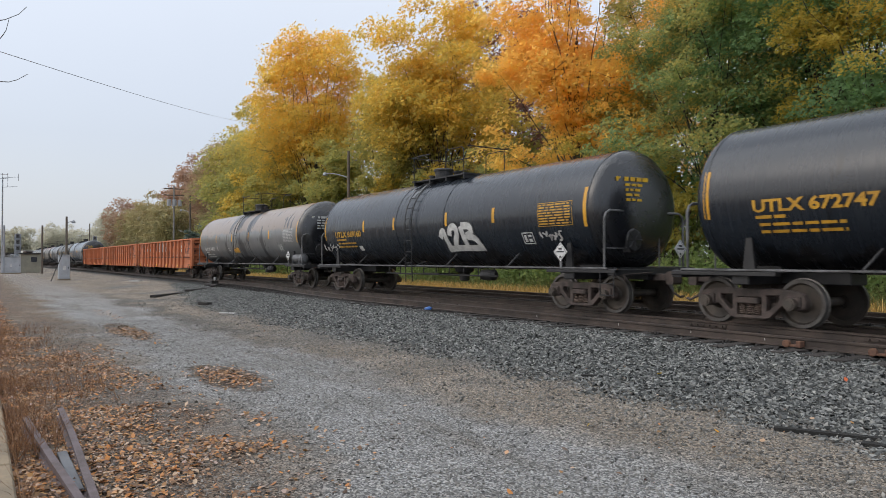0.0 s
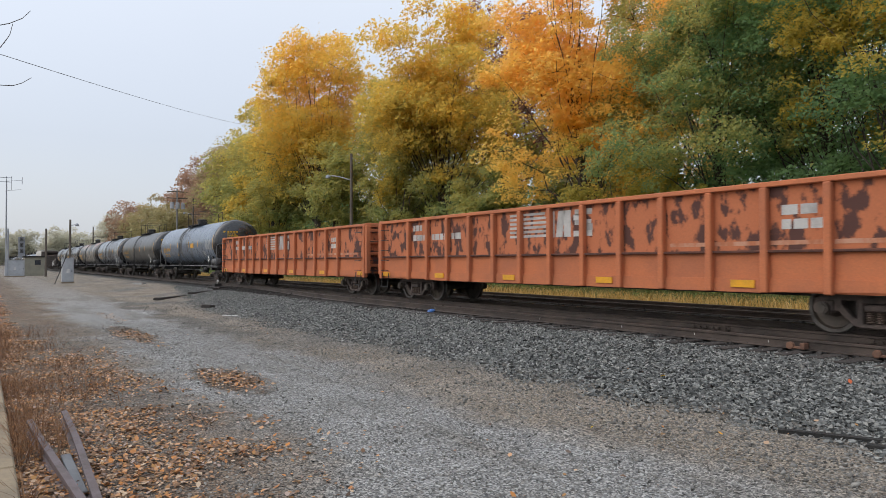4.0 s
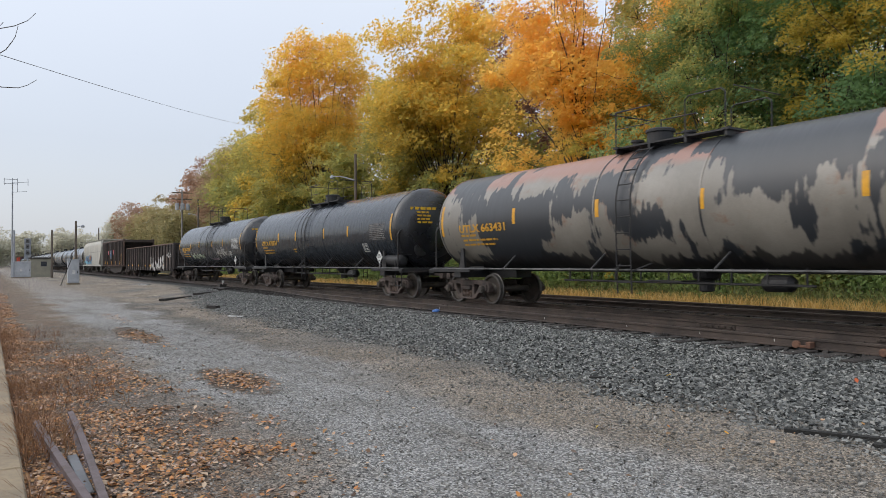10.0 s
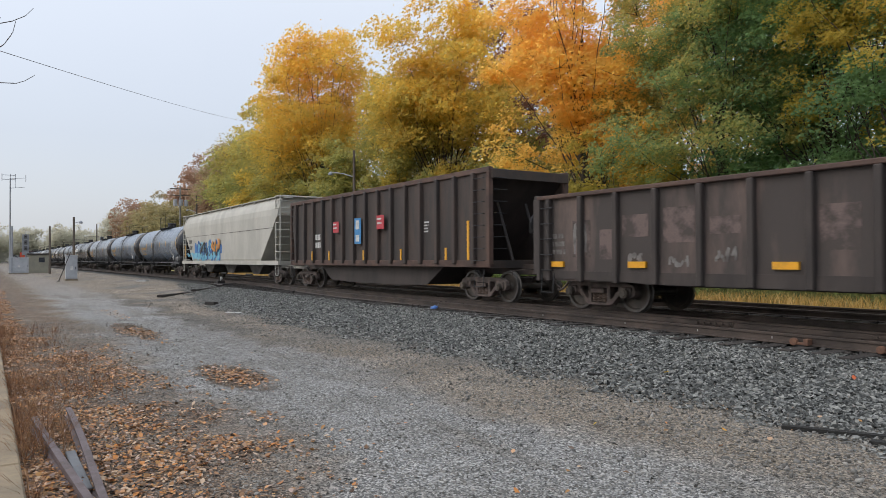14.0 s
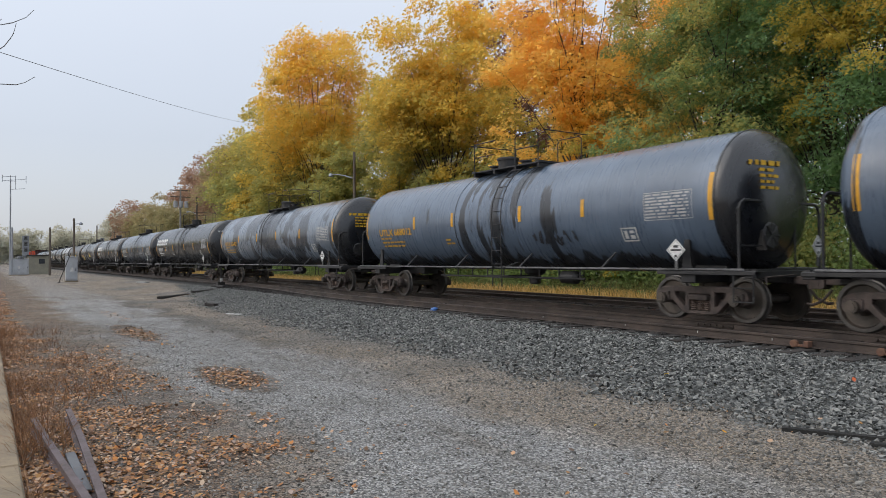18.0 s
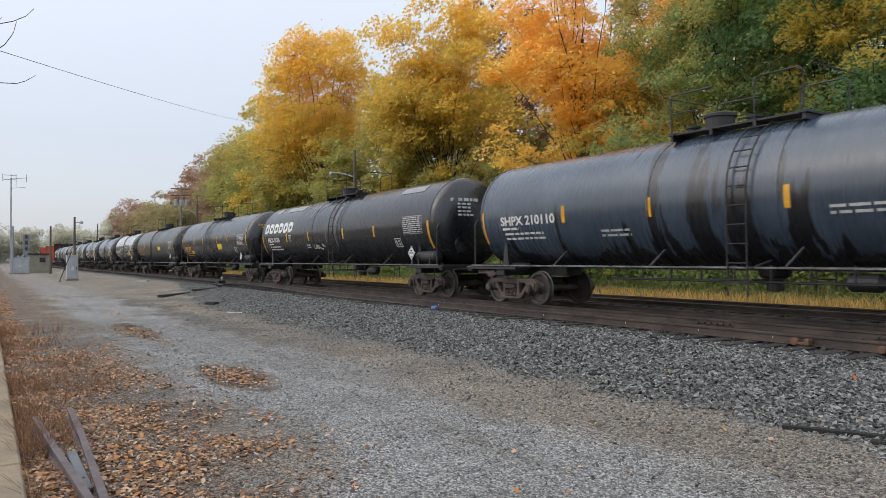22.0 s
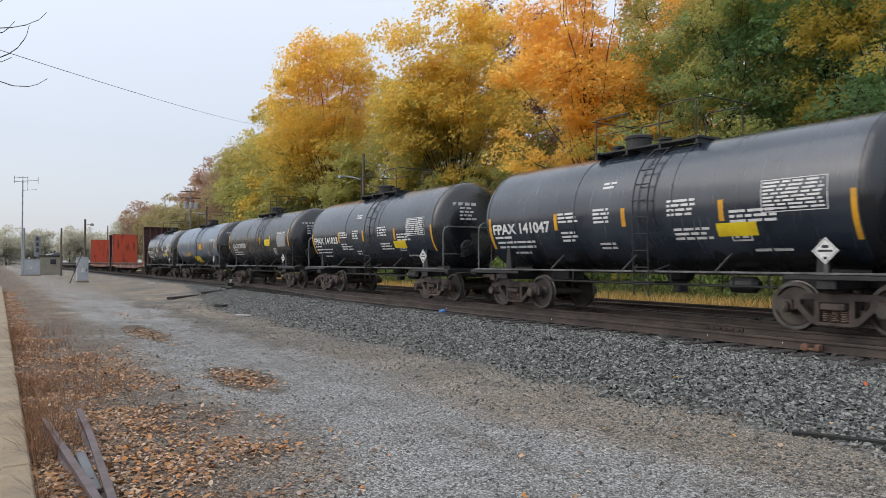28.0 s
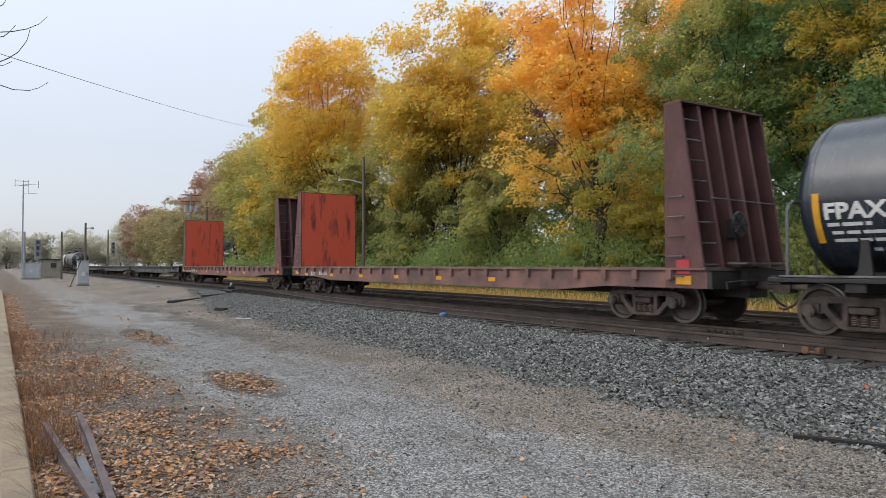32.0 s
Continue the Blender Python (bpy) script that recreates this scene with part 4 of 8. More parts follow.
def company_blocks(c, u, z, h, material):
    """A company's name as plain slanted blocks of its size and colour."""
    bm = bmesh.new()
    x = u
    for i in range(6):
        w = h * 1.12
        for a0, a1, b0, b1 in ((0.0, 0.30, 0.0, 1.0), (0.70, 1.0, 0.12, 0.88), (0.30, 0.70, 0.62, 1.0), (0.30, 0.70, 0.0, 0.30)):
            q0, q1 = 0.14 * b0 * h, 0.14 * b1 * h
            r_ = RT + 0.009
            lo, hi_ = math.asin((z + h * b0) / RT), math.asin((z + h * b1) / RT)
            rows = [[bm.verts.new((x + w * p + q0 + (q1 - q0) * e_ / 4, -r_ * math.cos(lo + (hi_ - lo) * e_ / 4), r_ * math.sin(lo + (hi_ - lo) * e_ / 4))) for p in (a0, a1)] for e_ in range(5)]
            for r0, r1 in zip(rows, rows[1:]):
                bm.faces.new((r0[0], r0[1], r1[1], r1[0]))
        x += h * 1.34
    part("company_blocks", bm, material, c, "white blocks of a company name", place=pose(0, 0, AXIS))


HEAD_T = tank_paint("black_head_paint", (0.0095, 0.0108, 0.014), (0.045, 0.045, 0.046), 0.05, 0.0, 0.30, fade=(0.016, 0.016, 0.018), gloss=0.25)
BLACK_T = tank_paint("black_tank_paint", (0.012, 0.0165, 0.024), (0.005, 0.006, 0.009), 0.25, 0.0, 0.29, fade=(0.017, 0.023, 0.032), gloss=0.14)
BLACK_S = tank_paint("black_tank_paint_with_pale_runs", (0.011, 0.0125, 0.016), (0.10, 0.105, 0.11), -0.25, 0.0, 0.28, fade=(0.020, 0.021, 0.024), flow=(1.6, 0.35, 0.35), local=0.06, gloss=0.12)
GREY_T = tank_paint("grey_tank_paint_with_tar_runs", (0.080, 0.112, 0.160), (0.014, 0.018, 0.025), 0.36, 0.0, 0.33, flow=(1.6, 0.32, 0.32), local=0.10)
GREY_P = tank_paint("patchy_grey_tank_paint", (0.120, 0.150, 0.190), (0.024, 0.031, 0.043), 1.12, 0.0, 0.33, flow=(0.8, 0.55, 0.55), local=0.03)
GREY_R = tank_paint("grey_tank_paint_with_rust", (0.115, 0.120, 0.124), (0.022, 0.024, 0.029), 0.55, 0.10, 0.36, top=(0.24, 0.18, 0.135), ragged=0.7, flow=(1.0, 0.5, 0.5), local=0.06, top_z=0.2)
BROWN_R = tank_paint("rusted_grey_tank_paint", (0.185, 0.17, 0.145), (0.022, 0.026, 0.032), 1.15, 0.12, 0.5, top=(0.29, 0.155, 0.115), ragged=0.9, flow=(0.55, 0.5, 0.5), top_z=0.75)
DARK_T = tank_paint("dark_brownish_tank_paint", (0.030, 0.031, 0.031), (0.007, 0.0075, 0.009), 0.45, 0.0, 0.42, gloss=0.16)
SLATE_T = tank_paint("slate_tank_paint", (0.031, 0.047, 0.071), (0.006, 0.007, 0.010), 0.36, 0.0, 0.31, flow=(1.8, 0.3, 0.3), local=0.08)
SHORT_T = tank_paint("newer_black_tank_paint", (0.013, 0.021, 0.034), (0.007, 0.009, 0.013), 0.15, 0.0, 0.27, gloss=0.3)
SILVER_T = tank_paint("white_over_black_tank_paint", (0.013, 0.013, 0.015), (0.03, 0.03, 0.032), 0.15, 0.0, 0.32, top=(0.42, 0.43, 0.45))
BLUE_T = tank_paint("blue_tank_paint", (0.062, 0.096, 0.144), (0.013, 0.017, 0.025), 0.3, 0.0, 0.36, belly=-0.78)
NAVY_T = tank_paint("navy_tank_paint", (0.016, 0.020, 0.030), (0.008, 0.008, 0.010), 0.2, 0.0, 0.32, top=(0.06, 0.09, 0.13))
PALE_T = tank_paint("pale_grey_tank_paint", (0.34, 0.33, 0.31), (0.05, 0.05, 0.05), 0.4, 0.2, 0.5)


# ---- open cars ----
ORANGE_G = mat("faded_orange_gondola_paint", (0.52, 0.165, 0.066), (0.42, 0.14, 0.064), 0.9, 0.75, 0, 0.15, 30)
ORANGE_W = mat("rust_blackened_orange_panel", (0.47, 0.150, 0.064), (0.085, 0.034, 0.026), 2.6, 0.8, 0, 0.25, 25, (1.2, 1, 0.7), lo=0.50, hi=0.56)
BROWN_G = mat("weathered_dark_brown_paint", (0.060, 0.048, 0.043), (0.036, 0.030, 0.028), 1.2, 0.75, 0, 0.2, 30, (1, 1, 0.35))
BROWN_W = mat("weathered_grey_brown_panel", (0.060, 0.050, 0.046), (0.16, 0.115, 0.098), 1.0, 0.8, 0, 0.2, 30, (1, 1, 0.3), lo=0.5, hi=0.72)
HOP_A = mat("dark_hopper_panel", (0.043, 0.037, 0.035), (0.075, 0.053, 0.043), 1.1, 0.75, 0, 0.2, 30, (1.5, 1, 0.35))
HOP_SILL = mat("brown_hopper_sill", (0.11, 0.066, 0.05), (0.07, 0.045, 0.038), 2, 0.8, 0, 0.2, 30)
CREAM = mat("dusty_white_hopper_paint", (0.47, 0.46, 0.41), (0.38, 0.37, 0.33), 0.9, 0.6, 0, 0.08, 30, (1, 1, 0.4))
# chutes in dark grey: the shade below the body is put into the colour
CHUTE = mat("grimy_hopper_chute", (0.13, 0.125, 0.115), (0.06, 0.056, 0.052), 2, 0.8, 0, 0.15, 30)
MAROON = mat("maroon_bulkhead_paint", (0.085, 0.037, 0.035), (0.14, 0.066, 0.06), 1.2, 0.7, 0, 0.15, 30, (1, 1, 0.5))
REDWALL = mat("orange_red_bulkhead_lining", (0.54, 0.082, 0.038), (0.15, 0.032, 0.024), 1.6, 0.75, 0, 0.15, 30, (1, 1.8, 0.4), lo=0.53, hi=0.66)
PINKSILL = mat("faded_pink_brown_sill", (0.24, 0.125, 0.105), (0.12, 0.075, 0.068), 0.9, 0.75, 0, 0.15, 30)
FLATGREY = mat("dark_flat_car_paint", (0.045, 0.05, 0.052), (0.10, 0.10, 0.095), 1.1, 0.75, 0, 0.15, 30)
DECK = mat("worn_deck_planks", (0.085, 0.075, 0.065), (0.13, 0.115, 0.10), 3, 0.85, 0, 0.3, 30, (6, 0.4, 1))
GRAF_W = mat("white_graffiti_paint", (0.50, 0.49, 0.47), (0.30, 0.29, 0.28), 1.5, 0.6, 0, 0.05, 40)
FADED = mat("faded_stencil_paint", (0.20, 0.19, 0.18), (0.09, 0.08, 0.075), 2.5, 0.7, 0, 0.05, 40)
GRAF_B = mat("blue_graffiti_paint", (0.03, 0.16, 0.42), (0.02, 0.08, 0.25), 1.2, 0.5, 0, 0.05, 40)
GRAF_C = mat("pale_blue_graffiti_paint", (0.20, 0.50, 0.62), (0.10, 0.34, 0.5), 1.2, 0.5, 0, 0.05, 40)
GRAF_K = mat("black_graffiti_paint", (0.015, 0.016, 0.02), (0.03, 0.03, 0.035), 1.2, 0.5, 0, 0.05, 40)
GRAF_O = mat("orange_graffiti_paint", (0.55, 0.25, 0.05), (0.4, 0.16, 0.05), 1.2, 0.5, 0, 0.05, 40)
SIGN_B = mat("blue_sign_paint", (0.04, 0.22, 0.48), (0.04, 0.2, 0.42), 3, 0.5, 0, 0.03, 60)
SIGN_R = mat("red_sign_paint", (0.48, 0.035, 0.05), (0.4, 0.04, 0.05), 3, 0.5, 0, 0.03, 60)
YEL_FLAT = mat("yellow_reflective_plate", (0.75, 0.36, 0.015), (0.6, 0.3, 0.02), 4, 0.4, 0, 0.03, 60)


def flat_text(c, body, u, z, size, y, material, label, name="lettering"):
    vs, fs, w = text_mesh(body, size)
    bm = bmesh.new()
    out = [bm.verts.new((u + a, y, z + b)) for a, b in vs]
    for f_ in fs:
        bm.faces.new([out[i] for i in f_])
    return part(name, bm, material, c, label)


def flat_put(u0, z0, y):
    cnt = [0]

    def put(u, v):
        cnt[0] += 1
        return (u0 + u, y - 0.0006 * (cnt[0] // 4 % 20), z0 + v)
    return put


def flat_bars(bm, u0, z0, rows, width, pitch, height, rnd, y, ragged=0.3):
    for k in range(rows):
        w, u = width * (1 - ragged * rnd.random()), u0
        while u < u0 + w:
            l = min(u0 + w - u, 0.10 + 0.25 * rnd.random())
            box(bm, u, u + l, y - 0.006, y, z0 - k * pitch - height, z0 - k * pitch)
            u += l + 0.05


def make_grab(w):
    bm = bmesh.new()
    tube(bm, [(-w / 2, 0.06, 0), (-w / 2, 0, 0), (w / 2, 0, 0), (w / 2, 0.06, 0)], 0.014, 5)
    return bm


def grab_irons(parent, x, y, z0, z1, w=0.40, n=6, turn=0.0, material=None):
    """Grab irons one over the other; turn: which way their bars stand off."""
    for i in range(n):
        z = z0 + (z1 - z0) * i / (n - 1)
        shared("grab_iron", lambda: make_grab(w), material or DARKPIPE, parent, pose(x, y, z, 0, 0, turn), key="grab_iron%.2f%s" % (w, (material or DARKPIPE).name))


def make_stirrup():
    bm = bmesh.new()
    tube(bm, [(-0.22, 0.04, 0.9), (-0.22, 0, 0.42), (0.22, 0, 0.42), (0.22, 0.04, 0.9)], 0.016)
    return bm


# dark rib colour that holds the shadow line of the ledge
RIBSHADE = mat("rust_dark_rib", (0.12, 0.045, 0.03), (0.06, 0.028, 0.022), 3, 0.8, 0, 0.2, 30)


def gondola(rear, front, skin, panel, label, top=2.76, seed=0, first=-7.2, pitch=1.17, posts=13, low_rib=True, extras=None):
    rnd = random.Random(seed)
    length = rear - front
    half = length / 2
    c = car_root("gondola_car", rear, front, label, "gondola car", "cars of the train")
    for x in (half - 2.35, -half + 2.35):
        truck(c, x)
    couplers(c, half)
    e = half - 0.62
    w, z0 = 1.42, 0.62
    part("floor", group_bm([(-e, e, -w, w, 0.98, 1.08), (-e, e, -0.32, 0.32, 0.62, 0.98)]), STEEL, c)
    for s in (-1, 1):
        part("side", group_bm([(-e, e, s * w - 0.012, s * w + 0.012, 1.47 if low_rib else z0 + 0.1, top)]), panel, c)
        if low_rib:
            part("lower_side", group_bm([(-e, e, s * w - 0.012, s * w + 0.012, z0 + 0.1, 1.47)]), skin, c)
        rail = bmesh.new()
        box(rail, -e - 0.02, e + 0.02, s * w - 0.12, s * w + 0.09, top - 0.02, top + 0.08, 0.015)
        part("top_chord", rail, skin if low_rib else HOP_SILL, c)
        # lower edge dips between the trucks
        sill = bmesh.new()
        prism(sill, [(-e, 0.78), (-e + 3.0, 0.74), (-e + 3.6, 0.70), (e - 3.6, 0.70), (e - 3.0, 0.74), (e, 0.78), (e, 0.96), (-e, 0.96)], min(s * w, s * (w + 0.05)), max(s * w, s * (w + 0.05)))
        part("side_sill", sill, skin, c)
        if low_rib:
            rib = bmesh.new()
            box(rib, -e, e, min(s * (w + 0.012), s * (w + 0.10)), max(s * (w + 0.012), s * (w + 0.10)), 1.44, 1.49, 0.008)
            part("side_rib", rib, RIBSHADE, c)
        for u in [-e + 0.06] + [first + pitch * i for i in range(posts)] + [e - 0.06]:

            def post():
                bm = bmesh.new()
                prism(bm, [(-0.07, 0.70), (0.07, 0.70), (0.07, top - 0.02), (-0.07, top - 0.02)], -0.15, 0.0)
                bmesh.ops.bevel(bm, geom=bm.edges[:], offset=0.02, segments=1, affect="EDGES")
                return bm
            shared("post", post, skin, c, pose(u, s * w, 0, 0, 0, 0 if s < 0 else 180), key="post" + skin.name)
    for s in (-1, 1):
        part("end", group_bm([(s * e - 0.02, s * e + 0.02, -w, w, 0.86, top)]), panel, c)
        bm = bmesh.new()
        for k in range(4):
            z = 1.1 + k * 0.44
            box(bm, min(s * e, s * (e + 0.10)), max(s * e, s * (e + 0.10)), -w, w, z, z + 0.12, 0.015)
        box(bm, min(s * e, s * (e + 0.14)), max(s * e, s * (e + 0.14)), -w - 0.09, w + 0.09, top - 0.06, top + 0.10, 0.015)
        for y in (-w - 0.02, w + 0.02):
            box(bm, min(s * e, s * (e + 0.16)), max(s * e, s * (e + 0.16)), y - 0.09, y + 0.09, 0.86, top, 0.015)
        part("end_ribs", bm, skin, c)
        grab_irons(c, s * (e - 0.45), -w - 0.20, 0.98, top - 0.25, 0.42, 5)
        grab_irons(c, s * (e + 0.20), -w + 0.25, 0.98, top - 0.25, 0.42, 5, 90 if s > 0 else -90)
        shared("stirrup", make_stirrup, DARKPIPE, c, pose(s * (e - 0.45), -w - 0.18, 0))
    shared("brake_wheel", make_brakewheel, DARKPIPE, c, pose(half - 0.42, 0.6, 2.1))
    spots, sz = ((-8.8, -5.34, -1.86, 1.66, 5.2, 8.8), 0.79) if low_rib else ((-10.05, -7.44, -4.0, -0.75, 1.48, 4.8, 7.4), 1.06)
    for u in spots:
        bm = bmesh.new()
        box(bm, u - 0.25, u + 0.25, -w - 0.075, -w - 0.013, sz, sz + 0.14)
        part("reflective_strip", bm, YEL_FLAT, c, "yellow reflective strip")
    if extras:
        extras(c, e, w, rnd)
    return c


def orange_marks(c, e, w, rnd):
    y0, y1 = -w - 0.018, -w - 0.012
    for k in range(6):
        part("company_stripe", group_bm([(-1.85, -0.42 + 0.03 * k, y0, y1, 2.50 - 0.115 * k, 2.565 - 0.115 * k)]), GRAF_W, c, "faded white stripe of a company mark")
    for u0, u1, lean in ((-0.32, -0.06, 0.0), (-0.02, 0.22, 0.1), (0.28, 0.52, 0.0)):
        bm = bmesh.new()
        prism(bm, [(u0, 1.90), (u1, 1.90), (u1 + lean, 2.56), (u0 + lean, 2.56)], y0, y1)
        part("company_block", bm, GRAF_W, c, "faded white block of a company mark")
    for z0, z1, a, b in ((1.90, 2.04, 0.62, 1.24), (2.04, 2.20, 1.02, 1.26), (2.18, 2.30, 0.66, 1.22), (2.30, 2.44, 0.62, 0.86), (2.42, 2.56, 0.66, 1.24)):
        part("company_block", group_bm([(a, b, y0, y1, z0, z1)]), GRAF_W, c, "faded white block of a company mark")
    bm = bmesh.new()
    flat_bars(bm, -7.0, 2.50, 1, 0.55, 0.2, 0.19, rnd, -w - 0.012, 0)
    flat_bars(bm, -7.0, 2.18, 1, 0.75, 0.2, 0.19, rnd, -w - 0.012, 0)
    flat_bars(bm, -5.85, 2.18, 1, 0.75, 0.2, 0.19, rnd, -w - 0.012, 0)
    flat_bars(bm, -4.72, 2.18, 1, 0.5, 0.2, 0.19, rnd, -w - 0.012, 0)
    flat_bars(bm, e - 3.2, 2.3, 2, 0.9, 0.26, 0.18, rnd, -w - 0.012)
    part("stencil_lines", bm, GRAF_W if e > 0 else FADED, c, "faded white stencilled lines")["kind"] = "stuff"
    bm = bmesh.new()
    box(bm, 3.5, e - 0.8, -w - 0.016, -w - 0.012, 1.58, 1.66)
    part("chalk_band", bm, CHALKY, c, "long pale worn band along the side")


CHALKY = mat("chalky_worn_paint", (0.50, 0.27, 0.18), (0.42, 0.15, 0.07), 2.0, 0.8, 0, 0.1, 30, (2, 1, 1))
SMUDGE = mat("faded_reddish_smudge", (0.15, 0.11, 0.10), (0.065, 0.052, 0.047), 2.4, 0.8, 0, 0.1, 30, lo=0.45, hi=0.58)


def brown_marks(c, e, w, rnd):
    shapes = ((((0, 1), (0.05, 0.5), (0, 0)), ((0.35, 0.1), (0.6, 0.35), (0.8, 0.05))), (((0.1, 0.95), (0.2, 0.4)), ((0, 0.3), (0.5, 0.4), (0.3, 0.0), (0.8, 0.1))),
              (((0.1, 0.5), (0.5, 0.45), (0.3, 0.1), (0.75, 0.0)),), (((0.5, 1), (0.55, 0.4), (0.2, 0.1)), ((0, 0.2), (0.7, 0.3), (0.9, 0.0))),
              (((0.2, 1), (0.25, 0.5), (0.1, 0.0)), ((0.6, 1), (0.55, 0.6), (0.75, 0.3))), (((0, 0.6), (0.3, 1.05), (0.6, 0.7), (0.4, 0.3), (0.75, 0)), ((0.1, 0.1), (0.7, 0.15))))
    for u, strokes in zip((2.35, 3.3, 4.2, 5.1, 6.05, 7.05), shapes):
        bubble = bmesh.new()
        put = flat_put(u, 0.86, -w - 0.166)
        for line in strokes:
            stroke_path(bubble, rounded([(a * 0.95 + rnd.uniform(-0.14, 0.14), b * 1.0 + rnd.uniform(-0.14, 0.14)) for a, b in line]), 0.31, put)
        part("graffiti", bubble, GRAF_W, c, "worn white stroke of faded graffiti")
    scrawl_on(c, rnd, 0, 0, 1.8, 0.5, 5, 0.08, GRAF_W, "small white scrawl", flat_put(e * 0.80, 1.7, -w - 0.166))
    for u, z, a, b in ((-7.9, 1.75, 0.75, 0.5), (-6.75, 1.6, 0.8, 0.75), (-5.6, 1.75, 0.7, 0.35), (-9.5, 1.3, 0.6, 0.9), (-8.6, 1.25, 0.5, 0.7), (-3.4, 1.4, 0.7, 0.8), (-2.3, 1.3, 0.8, 0.6), (8.2, 1.25, 1.3, 0.7)):
        part("faded_patch", group_bm([(u, u + a, -w - 0.017, -w - 0.012, z, z + b)]), SMUDGE, c, "faded reddish patch of worn paint")
    for u, z, a, b in ((-9.45, 1.35, 0.45, 0.95), (-6.6, 1.05, 0.5, 0.35), (-5.5, 1.15, 0.5, 0.4), (-7.7, 1.1, 0.4, 0.3)):
        scrawl_on(c, rnd, 0, 0, a, b, 4, 0.06, FADED, "faded white scrawl", flat_put(u, z, -w - 0.022))
    bm = bmesh.new()
    flat_bars(bm, -10.3, 1.9, 3, 0.6, 0.2, 0.12, rnd, -w - 0.012)
    flat_bars(bm, e - 1.9, 2.35, 2, 0.8, 0.2, 0.1, rnd, -w - 0.012)
    part("stencil_lines", bm, FADED, c, "faded white stencilled lines")["kind"] = "stuff"
    bm = bmesh.new()
    box(bm, e - 1.1, e - 0.62, -w - 0.02, -w - 0.013, 0.98, 1.2)
    box(bm, e - 0.98, e - 0.80, -w - 0.02, -w - 0.013, 1.2, 1.36)
    part("yellow_patch", bm, YEL_FLAT, c, "yellow painted patch")


def open_hopper(rear, front, seed=3):
    rnd = random.Random(seed)
    length = rear - front
    half = length / 2
    c = car_root("open_hopper_car", rear, front, "dark brown open-top hopper car with ribbed sides", "hopper car", "cars of the train")
    for x in (half - 2.1, -half + 2.1):
        truck(c, x)
    couplers(c, half)
    e, w, top, low = half - 1.16, 1.46, 3.80, 1.12
    slope = [(-e + 0.15, top), (e - 0.15, top), (e - 2.6, low), (e - 3.6, 0.48), (-e + 3.6, 0.48), (-e + 2.6, low)]
    for s in (-1, 1):
        bm = bmesh.new()
        prism(bm, [(-e + 0.02, top), (e - 0.02, top), (e - 0.02, low), (-e + 0.6, low), (-e + 0.02, 3.0)], s * w - 0.015, s * w + 0.015)
        part("side", bm, HOP_A, c)
        bm = bmesh.new()
        box(bm, -e, e, s * w - 0.08, s * w + 0.10, top - 0.04, top + 0.12, 0.015)
        part("top_chord", bm, HOP_SILL, c)
        bm = bmesh.new()
        box(bm, -e, e, s * w - 0.06, s * w + 0.10, low - 0.10, low + 0.12, 0.015)
        part("side_sill", bm, HOP_SILL, c)
        n = 15
        for i in range(n):
            u = -e + 0.75 + (2 * e - 1.5) * i / (n - 1)

            def post():
                bm = bmesh.new()
                prism(bm, [(-0.08, low), (0.08, low), (0.08, top), (-0.08, top)], -0.15, 0)
                bmesh.ops.bevel(bm, geom=bm.edges[:], offset=0.02, segments=1, affect="EDGES")
                return bm
            shared("post", post, HOP_A, c, pose(u, s * w, 0, 0, 0, 0 if s < 0 else 180), key="hopper_post")
        bm = bmesh.new()
        for x in (-e + 0.06, e - 0.06):
            box(bm, x - 0.07, x + 0.07, s * w - 0.08, s * w + 0.08, low, top, 0.012)
        part("corner_posts", bm, HOP_SILL, c)
    for s in (-1, 1):
        bm = bmesh.new()
        a = [bm.verts.new((s * (e - 0.15), y, 3.7)) for y in (-w, w)]
        b_ = [bm.verts.new((s * (e - 2.7), y, low)) for y in (w, -w)]
        bm.faces.new(a + b_)
        bmesh.ops.solidify(bm, geom=bm.faces[:], thickness=0.03)
        part("slope_sheet", bm, BROWN_G, c, "sloping end sheet")
    bm = bmesh.new()
    for s in (-1, 1):
        box(bm, min(s * (e - 0.02), s * (e + 0.08)), max(s * (e - 0.02), s * (e + 0.08)), -w, w, 3.58, top + 0.06, 0.01)
        box(bm, min(s * (e - 3.0), s * half * 0.93), max(s * (e - 3.0), s * half * 0.93), -0.3, 0.3, 0.80, 1.1, 0.02)
        box(bm, min(s * e, s * (e - 0.25)), max(s * e, s * (e - 0.25)), -w, w, low - 0.12, low + 0.1, 0.01)
        for y in (-0.55, 0.55):
            rod(bm, (s * (e - 0.1), y, low), (s * (e - 0.9), y, 3.0), 0.05)
    part("end_frame", bm, HOP_A, c)
    bm = bmesh.new()
    prism(bm, [(-e + 2.7, low), (e - 2.7, low), (e - 3.9, 0.42), (e - 6.0, 0.36), (-e + 6.0, 0.36), (-e + 3.9, 0.42)], -1.2, 1.2)
    part("hopper_bay", bm, BROWN_G, c, "hopper bays with discharge doors")
    for s in (-1, 1):
        grab_irons(c, s * (e - 0.42), -w - 0.16, low + 0.1, top - 0.2, 0.48, 8)
        grab_irons(c, s * (e + 0.10), -w + 0.28, low + 0.1, top - 0.2, 0.42, 8, 90 if s > 0 else -90)
        shared("stirrup", make_stirrup, DARKPIPE, c, pose(s * (e - 0.42), -w - 0.14, 0.05))
    shared("brake_wheel", make_brakewheel, DARKPIPE, c, pose(half - 0.5, -0.3, 2.3))
    y = -w - 0.155
